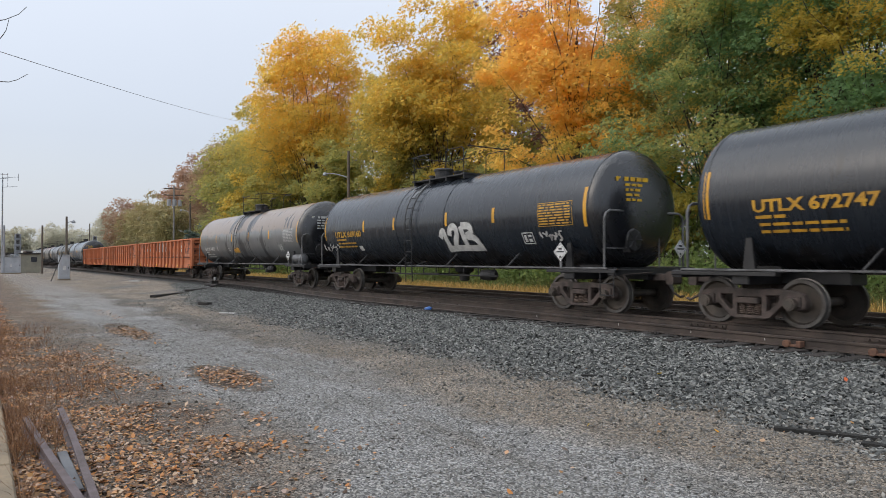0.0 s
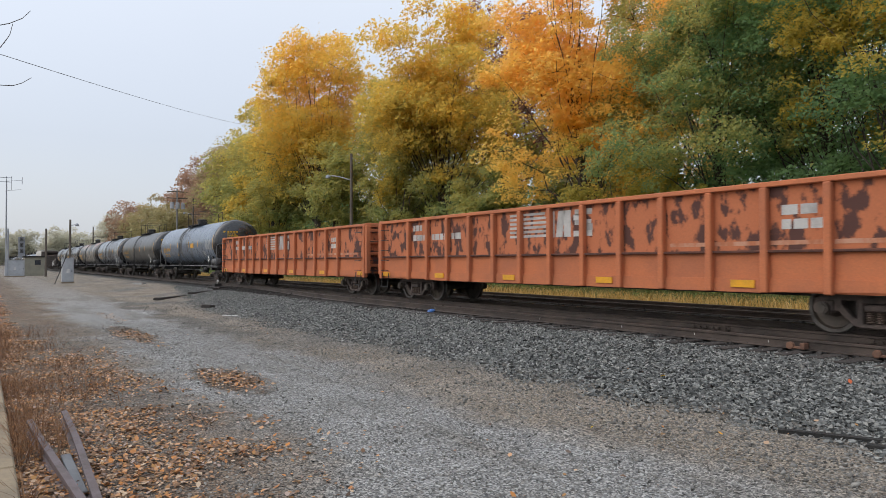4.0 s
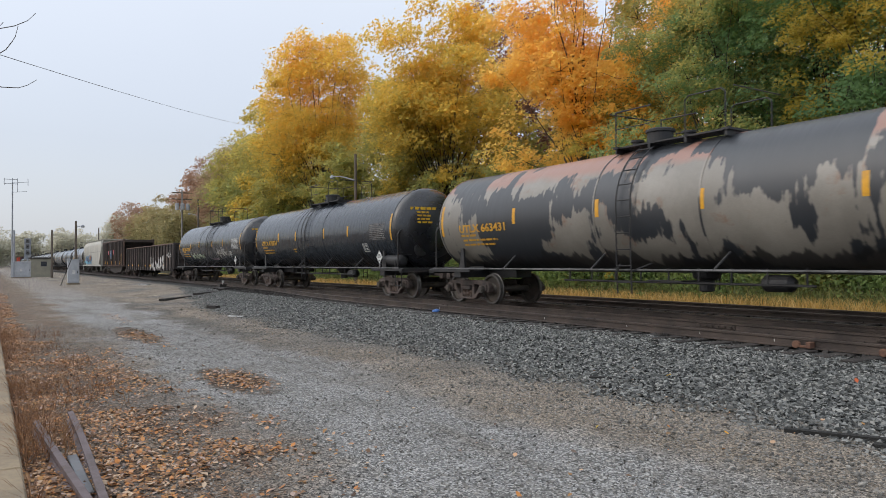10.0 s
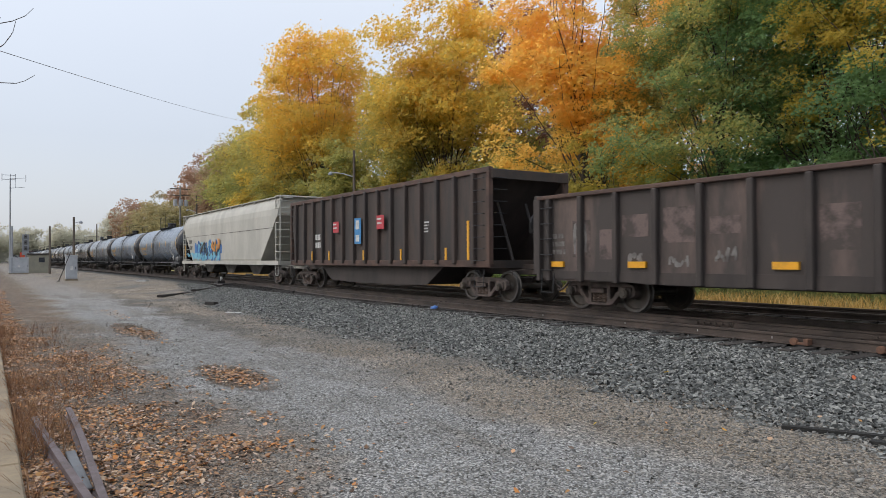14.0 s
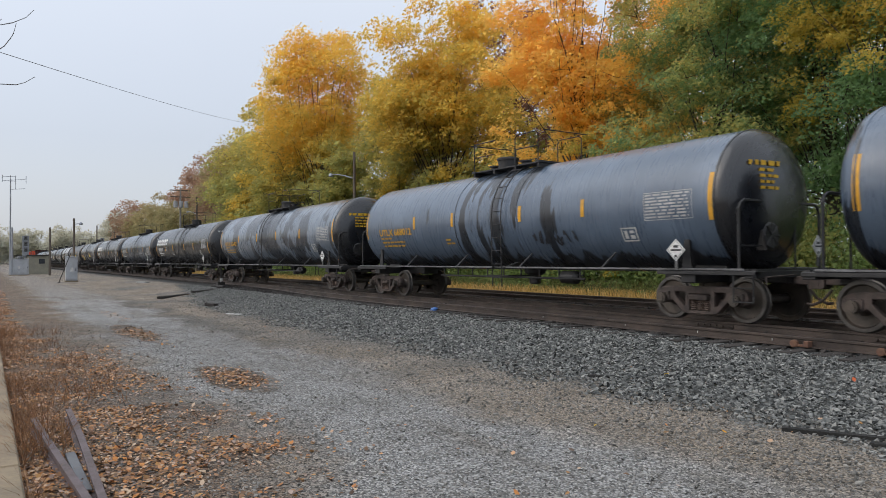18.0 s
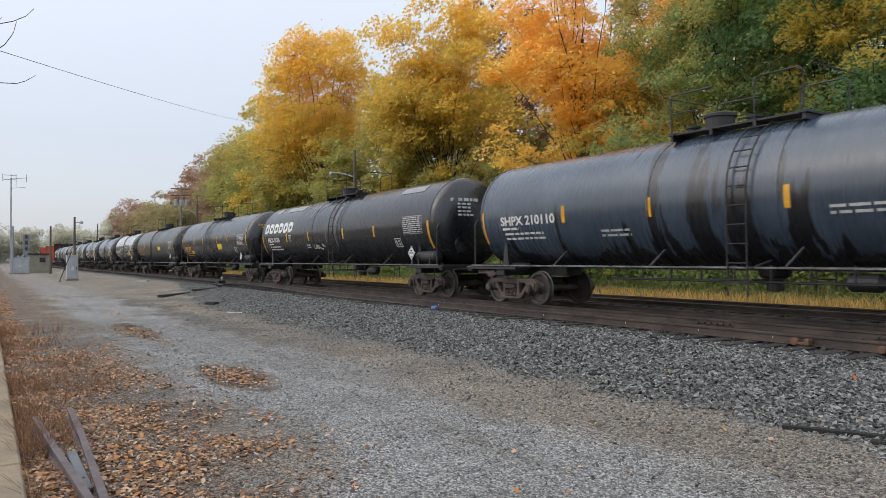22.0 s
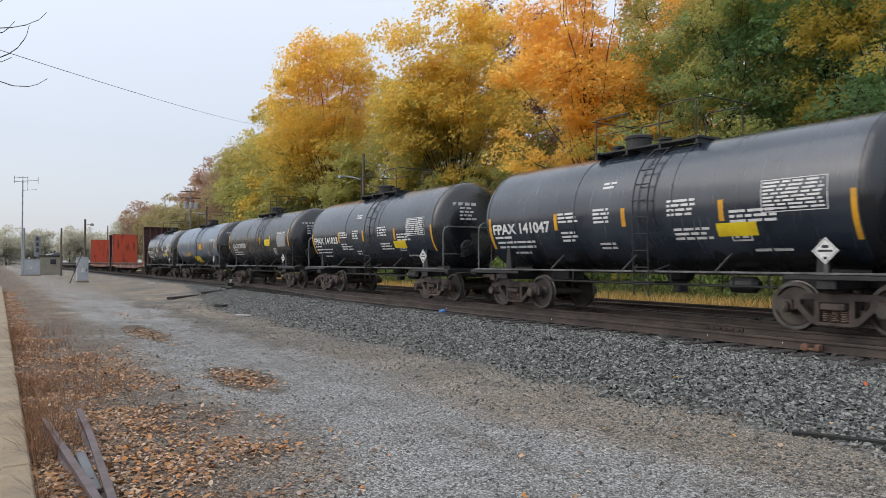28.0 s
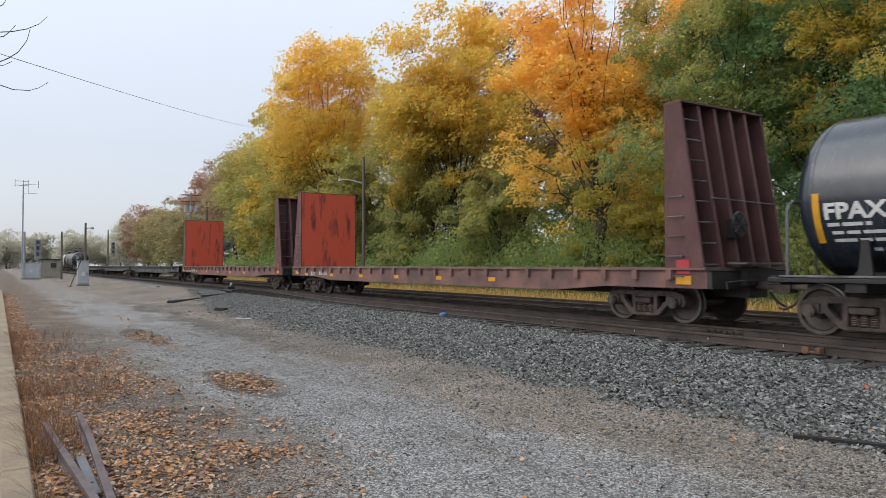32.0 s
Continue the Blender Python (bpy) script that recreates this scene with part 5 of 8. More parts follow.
    for u, m_, z0, z1 in ((-2.75, SIGN_R, 2.36, 2.80), (-0.75, SIGN_B, 1.86, 2.85), (1.08, SIGN_R, 2.36, 2.86)):
        part("sign", group_bm([(u, u + 0.55, y - 0.012, y, z0, z1)]), m_, c, "small painted notice")
    part("sign_mark", group_bm([(-0.62, -0.34, y - 0.02, y - 0.013, 2.42, 2.76), (-0.62, -0.34, y - 0.02, y - 0.013, 1.95, 2.2)]), WHITE, c)
    bm = bmesh.new()
    flat_bars(bm, -5.2, 2.35, 2, 0.9, 0.34, 0.24, rnd, -w - 0.02, 0)
    flat_bars(bm, -2.70, 2.72, 2, 0.42, 0.15, 0.06, rnd, y - 0.014)
    flat_bars(bm, 1.13, 2.76, 2, 0.42, 0.15, 0.06, rnd, y - 0.014)
    flat_bars(bm, e - 3.6, 2.5, 4, 0.3, 0.1, 0.05, rnd, -w - 0.02)
    part("stencil_lines", bm, WHITE, c, "white stencilled lines")
    for i, u in enumerate((-5.0, -3.2, -0.05, 2.8, 5.6, 6.8)):
        part("reflective_strip", group_bm([(u, u + 0.10, -w - 0.175, -w - 0.155, 1.24, 1.62 if i < 5 else 2.4)]), YEL_FLAT, c, "yellow reflective strip")
    return c


def covered_hopper(rear, front, seed=4):
    rnd = random.Random(seed)
    length = rear - front
    half = length / 2
    c = car_root("covered_hopper_car", rear, front, "dusty white covered hopper car with blue graffiti", "hopper car", "cars of the train")
    for x in (half - 2.1, -half + 2.1):
        truck(c, x)
    couplers(c, half)
    e, w = half - 0.75, 1.50

    def section(z):
        return w * (1 - 0.30 * max(0.0, (z - 3.5) / 1.0) ** 2.2) if z > 3.5 else (w if z > 1.3 else w - (1.3 - z) * 0.4)

    zs = [1.05, 1.3, 2.0, 2.8, 3.5, 3.8, 4.05, 4.25, 4.38]
    bm = bmesh.new()
    cut = {1.05: 3.0, 1.3: 2.7, 2.0: 1.9, 2.8: 1.0, 3.5: 0.25}
    rings = []
    for z in zs:
        d = cut.get(z, 0.2)
        y = section(z)
        rings.append([bm.verts.new(p) for p in ((-e + d, -y, z), (e - d, -y, z), (e - d, y, z), (-e + d, y, z))])
    for a, b_ in zip(rings, rings[1:]):
        for i in range(4):
            bm.faces.new((a[i], a[(i + 1) % 4], b_[(i + 1) % 4], b_[i]))
    bm.faces.new(rings[0][::-1])
    bm.faces.new(rings[-1])
    part("body", bm, CREAM, c)
    for s in (-1, 1):
        part("side_sill", group_bm([(-e, e, s * w - 0.06, s * w + 0.05, 1.0, 1.22)]), CREAM, c)
        part("weld_seam", group_bm([(-e + 0.8, e - 0.8, s * (w + 0.004) - 0.006, s * (w + 0.004) + 0.006, 2.86, 2.88)]), BROWN_W, c)
        part("roof_walk", group_bm([(-e, e, s * 1.12 - 0.18, s * 1.12 + 0.18, 4.42, 4.46)] + [(-e + i * (2 * e) / 9 - 0.04, -e + i * (2 * e) / 9 + 0.04, s * 1.05 - 0.25, s * 1.05 + 0.25, 4.30, 4.42) for i in range(10)]), CREAM, c)
    for i in range(3):
        u = -e * 0.6 + e * 0.6 * i
        part("roof_hatch", group_bm([(u - 1.6, u + 1.6, -0.35, 0.35, 4.36, 4.50)]), CREAM, c)
    for i in range(3):
        bm = bmesh.new()
        u = -e * 0.48 + e * 0.48 * i
        prism(bm, [(u - 1.5, 1.1), (u + 1.5, 1.1), (u + 0.5, 0.48), (u - 0.5, 0.48)], -0.95, 0.95)
        part("discharge_chute", bm, CHUTE, c, "grey discharge chute with underside shade in its colour")
        rod_bm = bmesh.new()
        rod(rod_bm, (u - 0.5, -1.35, 0.46), (u + 0.5, -1.35, 0.46), 0.05)
        part("gate_shaft", rod_bm, DARKPIPE, c)
    for s in (-1, 1):
        bm = bmesh.new()
        box(bm, min(s * (e - 3.0), s * half * 0.94), max(s * (e - 3.0), s * half * 0.94), -0.3, 0.3, 0.8, 1.08, 0.02)
        box(bm, min(s * (e - 0.2), s * (e + 0.05)), max(s * (e - 0.2), s * (e + 0.05)), -w, w, 1.0, 1.2, 0.01)
        for y in (-w + 0.05, w - 0.05):
            for d in (0.0, 0.62):
                rod(bm, (s * (e - d), y, 1.1), (s * (e - d), y, 4.40), 0.035)
        rod(bm, (s * e, -w + 0.05, 4.4), (s * e, w - 0.05, 4.4), 0.04)
        rod(bm, (s * e, -w + 0.05, 3.6), (s * e, w - 0.05, 3.6), 0.03)
        box(bm, min(s * e, s * (e - 0.7)), max(s * e, s * (e - 0.7)), -w, w, 4.40, 4.45)
        part("end_frame", bm, CREAM, c)
        bm = bmesh.new()
        for i in range(9):
            z = 1.3 + i * 0.36
            rod(bm, (s * e, -w + 0.02, z), (s * (e - 0.62), -w + 0.02, z), 0.016)
            rod(bm, (s * (e + 0.03), -w + 0.05, z), (s * (e + 0.03), -w + 0.5, z), 0.016)
        for q in (0.1, 0.5):
            rod(bm, (s * (e - q), -w - 0.02, 0.5), (s * (e - q), -w - 0.02, 1.1), 0.018)
        rod(bm, (s * (e - 0.1), -w - 0.02, 0.5), (s * (e - 0.5), -w - 0.02, 0.5), 0.02)
        part("ladder", bm, CREAM, c)
    y = -w - 0.012
    flat_text(c, "ECNX", -e + 1.75, 2.42, 0.34, y, GRAF_K, "black reporting marks")
    flat_text(c, "165087", -e + 1.75, 1.98, 0.34, y, GRAF_K, "black reporting marks")
    x0 = -e + 3.6
    for m_, u, z, ww, hh, n, th in ((GRAF_B, x0, 1.28, 6.2, 1.15, 26, 0.42), (GRAF_C, x0 - 0.9, 1.26, 6.8, 0.45, 18, 0.26), (GRAF_K, x0 + 1.2, 1.5, 4.8, 0.95, 9, 0.15), (GRAF_C, x0 + 0.8, 1.6, 5.2, 0.9, 9, 0.10), (GRAF_O, x0 + 4.2, 1.8, 1.8, 0.8, 6, 0.2), (GRAF_C, x0 - 2.2, 1.5, 1.6, 0.3, 8, 0.05)):
        off = {GRAF_B: 0.006, GRAF_C: 0.020, GRAF_K: 0.034, GRAF_O: 0.048}[m_]
        scrawl_on(c, rnd, 0, 0, ww, hh, n, th, m_, "blue and black wild-style graffiti", flat_put(u, z, -w - off))
    part("reflective_strip", group_bm([(-e + 0.75, -e + 0.85, -w - 0.05, -w - 0.03, 1.5, 2.3)]), YEL_FLAT, c, "yellow reflective strip")
    return c


def flat_body(c, half, skin, e, w, deck_z=1.24, low=0.66, pockets=18):
    part("deck", group_bm([(-e, e, -w + 0.02, w - 0.02, deck_z - 0.07, deck_z)]), DECK, c, "worn plank deck")
    for s in (-1, 1):
        bm = bmesh.new()
        prism(bm, [(-e, deck_z - 0.02), (e, deck_z - 0.02), (e, low + 0.14), (e - 2.8, low + 0.14), (e - 4.6, low), (-e + 4.6, low), (-e + 2.8, low + 0.14), (-e, low + 0.14)], min(s * w, s * (w - 0.04)), max(s * w, s * (w - 0.04)))
        box(bm, -e, e, min(s * w, s * (w + 0.06)), max(s * w, s * (w + 0.06)), deck_z - 0.06, deck_z - 0.01)
        part("side_sill", bm, skin, c)
        for i in range(pockets):
            u = -e + 0.9 + (2 * e - 1.8) * i / (pockets - 1)
            shared("stake_pocket", lambda: group_bm([(-0.07, 0.07, -0.09, 0.0, -0.20, 0.0)]), skin, c, pose(u, s * w, deck_z - 0.06, 0, 0, 0 if s < 0 else 180), key="stake_pocket" + skin.name)
    part("centre_sill", group_bm([(-half + 0.6, half - 0.6, -0.32, 0.32, 0.60, 1.1)]), STEEL, c)


def bulkhead_flat(rear, front, label, seed=5):
    rnd = random.Random(seed)
    length = rear - front
    half = length / 2
    c = car_root("bulkhead_flat_car", rear, front, label, "flat car", "cars of the train")
    for x in (half - 2.75, -half + 2.75):
        truck(c, x)
    couplers(c, half)
    e, w, top = half - 0.80, 1.43, 4.74
    flat_body(c, half, PINKSILL, e, w, pockets=24)
    for s in (-1, 1):
        inner, outer = e - 1.05, e
        b = bmesh.new()
        for y in (-w, w - 0.05):
            pts = [(s * inner, 0.80), (s * outer, 0.80), (s * (inner + 0.42), top), (s * inner, top)]
            prism(b, pts, y, y + 0.05)
        bulk = part("bulkhead", b, MAROON, c, "tall maroon bulkhead with sloping ribs")
        part("lining", group_bm([(min(s * inner, s * (inner + 0.06)), max(s * inner, s * (inner + 0.06)), -w + 0.02, w - 0.02, 1.24, top)]), REDWALL, bulk, "orange-red stained bulkhead lining")
        part("back_sheet", group_bm([(min(s * (inner + 0.062), s * (inner + 0.09)), max(s * (inner + 0.062), s * (inner + 0.09)), -w + 0.05, w - 0.05, 1.2, top - 0.06)]), MAROON, bulk)
        for i in range(4):
            y = -w + 0.62 + (2 * w - 1.24) * i / 3
            b = bmesh.new()
            prism(b, [(s * (inner + 0.09), 1.2), (s * (outer - 0.05), 1.2), (s * (inner + 0.40), top), (s * (inner + 0.09), top)], y - 0.05, y + 0.05)
            part("rib", b, MAROON, bulk)
        part("top_cap", group_bm([(min(s * inner, s * (inner + 0.46)), max(s * inner, s * (inner + 0.46)), -w, w, top, top + 0.04)]), MAROON, bulk)
        for i in range(8):
            z = 1.3 + i * 0.44
            x = s * (outer - 0.02 - (z - 0.8) / (top - 0.8) * 0.63)
            shared("grab_iron", lambda: make_grab(0.48), GREYPIPE, bulk, pose(x, -w + 0.28, z, 0, 0, 90 if s > 0 else -90), key="bulkhead_grab")
        grab_irons(bulk, s * (inner + 0.31), -w - 0.06, 1.05, 2.73, 0.38, 5, 0, GREYPIPE)
        b = bmesh.new()
        tube(b, [(s * (outer - 0.25), -w + 0.5, 2.7), (s * (outer - 0.2), w - 0.1, 2.65)], 0.016)
        part("brace_rod", b, GREYPIPE, bulk)
        part("end_sill", group_bm([(min(s * outer, s * (half - 0.55)), max(s * outer, s * (half - 0.55)), -0.5, 0.5, 0.85, 1.22), (min(s * outer, s * (outer + 0.12)), max(s * outer, s * (outer + 0.12)), -w, w, 0.8, 1.15)]), STEEL, c)
        part("reflective_plate", group_bm([(s * (inner + 0.48) - 0.19, s * (inner + 0.48) + 0.19, -w - 0.012, -w - 0.004, 0.88, 1.06)]), YEL_FLAT, c, "yellow reflective plate")
    part("red_board", group_bm([(e - 0.75, e - 0.42, -w - 0.012, -w - 0.004, 1.1, 1.4)]), SIGN_R, c, "small orange-red board")
    shared("brake_wheel", make_brakewheel, DARKPIPE, c, pose(e + 0.0, -0.35, 2.15))
    part("brake_step", group_bm([(e, e + 0.45, -0.75, 0.55, 1.30, 1.34)]), GREYPIPE, c)
    for i in range(6):
        u = -e + 1.6 + i * 2.9
        part("reflective_strip", group_bm([(u, u + 0.34, -w - 0.012, -w - 0.002, 0.82, 0.94)]), YEL_FLAT, c, "yellow reflective strip")
    flat_text(c, "ATW", -e + 2.3, 0.83, 0.26, -w - 0.006, WHITE, "white reporting marks")
    bm = bmesh.new()
    flat_bars(bm, -e + 3.3, 1.02, 1, 0.9, 0.2, 0.16, rnd, -w - 0.004, 0)
    part("stencil_lines", bm, GRAF_W, c, "faded stencilled lines")
    return c


def plain_flat(rear, front, seed=6):
    length = rear - front
    half = length / 2
    c = car_root("flat_car", rear, front, "low dark grey empty flat car", "flat car", "cars of the train")
    for x in (half - 2.6, -half + 2.6):
        truck(c, x)
    couplers(c, half)
    flat_body(c, half, FLATGREY, half - 0.7, 1.4, pockets=22)
    return c


# ---- the train, from its head ----
J = [-7.66, 10.18, 28.02, 48.20, 67.83, 87.40, 107.14, 125.52, 143.24, 161.76, 181.74, 199.27, 217.36, 240.04, 257.87, 279.28, 297.40, 315.28, 334.77, 354.01, 372.14, 391.55, 409.55, 427.46, 440.77, 455.42, 469.20, 482.75, 496.07, 510.54, 523.75, 548.94, 573.23, 598.5, 623.8, 649.0, 668.0, 685.8, 701.2]


def span(k):
    return J[k + 1], J[k]


def square_stencil(c, u, z, material):
    bm = bmesh.new()
    for a, b_, z1, z2 in ((0, 0.28, 0, 0.03), (0, 0.28, 0.25, 0.28), (0, 0.03, 0, 0.28), (0.25, 0.28, 0, 0.28), (0.09, 0.19, 0.07, 0.21)):
        patch(bm, u + a, u + b_, z + z1, z + z2, off=0.008, n=2)
    part("square_stencil", bm, material, c, "small square stencil", place=pose(0, 0, AXIS))


def x_12b(c, hi, rnd):
    strokes = [
        [(0.02, 0.42), (0.14, 0.60), (0.27, 0.66), (0.33, 0.30), (0.42, 0.06)],
        [(0.56, 0.48), (0.62, 0.74), (0.92, 0.76), (0.98, 0.54), (0.82, 0.34), (0.70, 0.12)],
        [(1.20, 0.76), (1.27, 0.42), (1.32, 0.10)],
        [(1.22, 0.76), (1.66, 0.76), (1.72, 0.52), (1.36, 0.44), (1.84, 0.40), (1.98, 0.10)],
        [(0.22, 0.02), (0.60, 0.05), (1.20, 0.06), (1.70, 0.04), (2.10, 0.06)]]
    for w, off, material, label in ((0.31, 0.008, GRAF_K, "dark edge of the 12B graffiti"), (0.215, 0.018, WHITE, "white painted 12B graffiti")):
        bm = bmesh.new()
        put = on_shell(1.08, -0.90, off=off)
        for pts in strokes:
            stroke_path(bm, rounded(pts), w, put)
        part("graffiti", bm, material, c, label, place=pose(0, 0, AXIS))
    scrawl_on(c, rnd, 5.65, -0.74, 0.95, 0.32, 5, 0.05, GRAF_W, "small white graffiti")
    scrawl_on(c, rnd, -7.9, -0.86, 1.5, 0.36, 6, 0.05, GRAF_W, "small white graffiti")
    decal(c, -4.7, -4.4, -0.86, -0.68, WHITE, "small pale patch")
    pale_spill(c, -0.9, 0.8, 5, 4)


def x_graf(c, hi, rnd):
    pale_spill(c, -1.2, 0.7, 9, 5)
    scrawl_on(c, rnd, -4.2, -0.92, 3.3, 0.46, 14, 0.085, GRAF_G, "pale green and white graffiti")
    scrawl_on(c, rnd, 0.5, -1.0, 1.6, 0.20, 7, 0.05, GRAF_P, "faded pink graffiti")
    scrawl_on(c, rnd, 2.05, -1.02, 2.15, 0.95, 8, 0.055, GRAF_W, "white tag graffiti")
    scrawl_on(c, rnd, 3.95, -0.78, 1.2, 0.42, 5, 0.055, GRAF_W, "white tag graffiti")


def x_grey_tag(c, hi, rnd):
    scrawl_on(c, rnd, 1.95, -0.86, 1.6, 0.5, 8, 0.05, GRAF_K, "faint dark tag graffiti")


def x_runs(c, hi, rnd):
    pale_spill(c, -1.6, 1.0, 8, 8)


def x_company(c, hi, rnd):
    pale_spill(c, -1.0, 2.0, 15, 6)
    company_blocks(c, -hi + 0.42, 0.07, 0.48, BRIGHT_W)
    square_stencil(c, -hi + 3.75, -0.36, DULLW)


def x_company_patched(c, hi, rnd):
    x_company(c, hi, rnd)
    for u0, u1 in ((-7.24, -6.72), (-5.87, -3.64), (5.5, 7.15)):
        decal(c, u0, u1, 1.08, 1.30, SPILL_B, "pale grey painted-over patch")
    scrawl_on(c, rnd, -1.65, -0.80, 1.2, 0.34, 4, 0.06, GRAF_W, "small white graffiti")


def x_slate(c, hi, rnd):
    bm = bmesh.new()
    for u, z, w in ((2.3, -0.32, 1.6), (-3.1, -0.55, 1.1), (4.9, -0.5, 0.5)):
        bars(bm, u, z, 2, w, 0.11, 0.05, rnd)
    part("side_stencils", bm, DULLW, c, "rows of faded white stencilled lines", place=pose(0, 0, AXIS))["kind"] = "stuff"


def x_decal(c, hi, rnd):
    decal(c, 1.95, 2.80, -0.20, 0.10, YELLOW, "orange-yellow decal")


def x_yellow(c, hi, rnd):
    decal(c, 1.62, 2.58, -0.58, -0.24, BRIGHT_Y, "bright yellow decal")
    decal(c, -5.1, -4.5, -0.78, -0.58, BRIGHT_Y, "small bright yellow decal")
    pale_spill(c, -1.4, 2.4, 22, 9)


def x_decal_low(c, hi, rnd):
    decal(c, 1.69, 2.65, -0.40, -0.11, BRIGHT_Y, "bright yellow decal")
    pale_spill(c, -2.2, 0.6, 5, 3)


def x_low_yellow(c, hi, rnd):
    decal(c, -1.5, -0.5, -0.80, -0.53, YELLOW, "orange-yellow decal")
    square_stencil(c, -4.75, -0.65, DULLW)


def x_old(c, hi, rnd):
    decal(c, 1.55, 2.35, -0.35, -0.01, BRIGHT_Y, "bright yellow decal")
    decal(c, 3.55, 4.75, -0.42, 0.22, SPILL_B, "patch of faded paint round the data table")
    pale_spill(c, 0.2, 1.6, 10, 2)


def x_short(c, hi, rnd):
    """White stencils and yellow panel of a newer short tank."""
    decal(c, 2.42, 3.30, -0.70, -0.44, BRIGHT_Y, "bright yellow warning panel")
    bm = bmesh.new()
    for u, z, n, w in ((-2.2, 0.02, 3, 0.75), (-2.15, -0.45, 3, 0.6), (-0.95, 0.05, 4, 0.55), (1.25, 0.10, 4, 0.75), (1.35, -0.50, 3, 0.95), (2.75, -0.20, 3, 1.0), (-0.7, 0.66, 2, 0.5), (3.1, -0.95, 1, 0.8), (-0.9, -0.75, 2, 0.5), (-4.3, -0.92, 1, 0.8)):
        bars(bm, u, z, n, w, 0.095, 0.052, rnd, ragged=0.2)
    part("white_stencils", bm, BRIGHT_W, c, "rows of white stencilled lines", place=pose(0, 0, AXIS))["kind"] = "stuff"


def x_orange_head(c, hi, rnd):
    decal(c, 1.05, 1.85, -0.34, 0.06, YELLOW, "orange-yellow warning panel")
    decal(c, -1.2, 0.5, -1.20, -0.78, BRIGHT_Y, "large bright yellow panel low on the shell")
    decal(c, -2.9, -1.9, -0.72, -0.48, ORANGE_TXT, "brownish orange panel")
    decal(c, 3.9, 5.1, -0.38, 0.18, FADED, "dull painted-over panel")
    part("head_panel", group_bm([(hi + 0.44, hi + 0.46, -0.85, -0.05, 0.25, 0.62)]), YELLOW, c, "orange-yellow panel on the tank head", place=pose(0, 0, AXIS))


def x_tag_head(c, hi, rnd):
    x_short(c, hi, rnd)
    scrawl_on(c, rnd, 0, 0, 1.1, 0.8, 6, 0.07, WHITE, "white scrawl on the tank head", lambda u, v: (hi + 0.50 + 0.002 * u, -0.95 + u, AXIS + 0.25 + v))


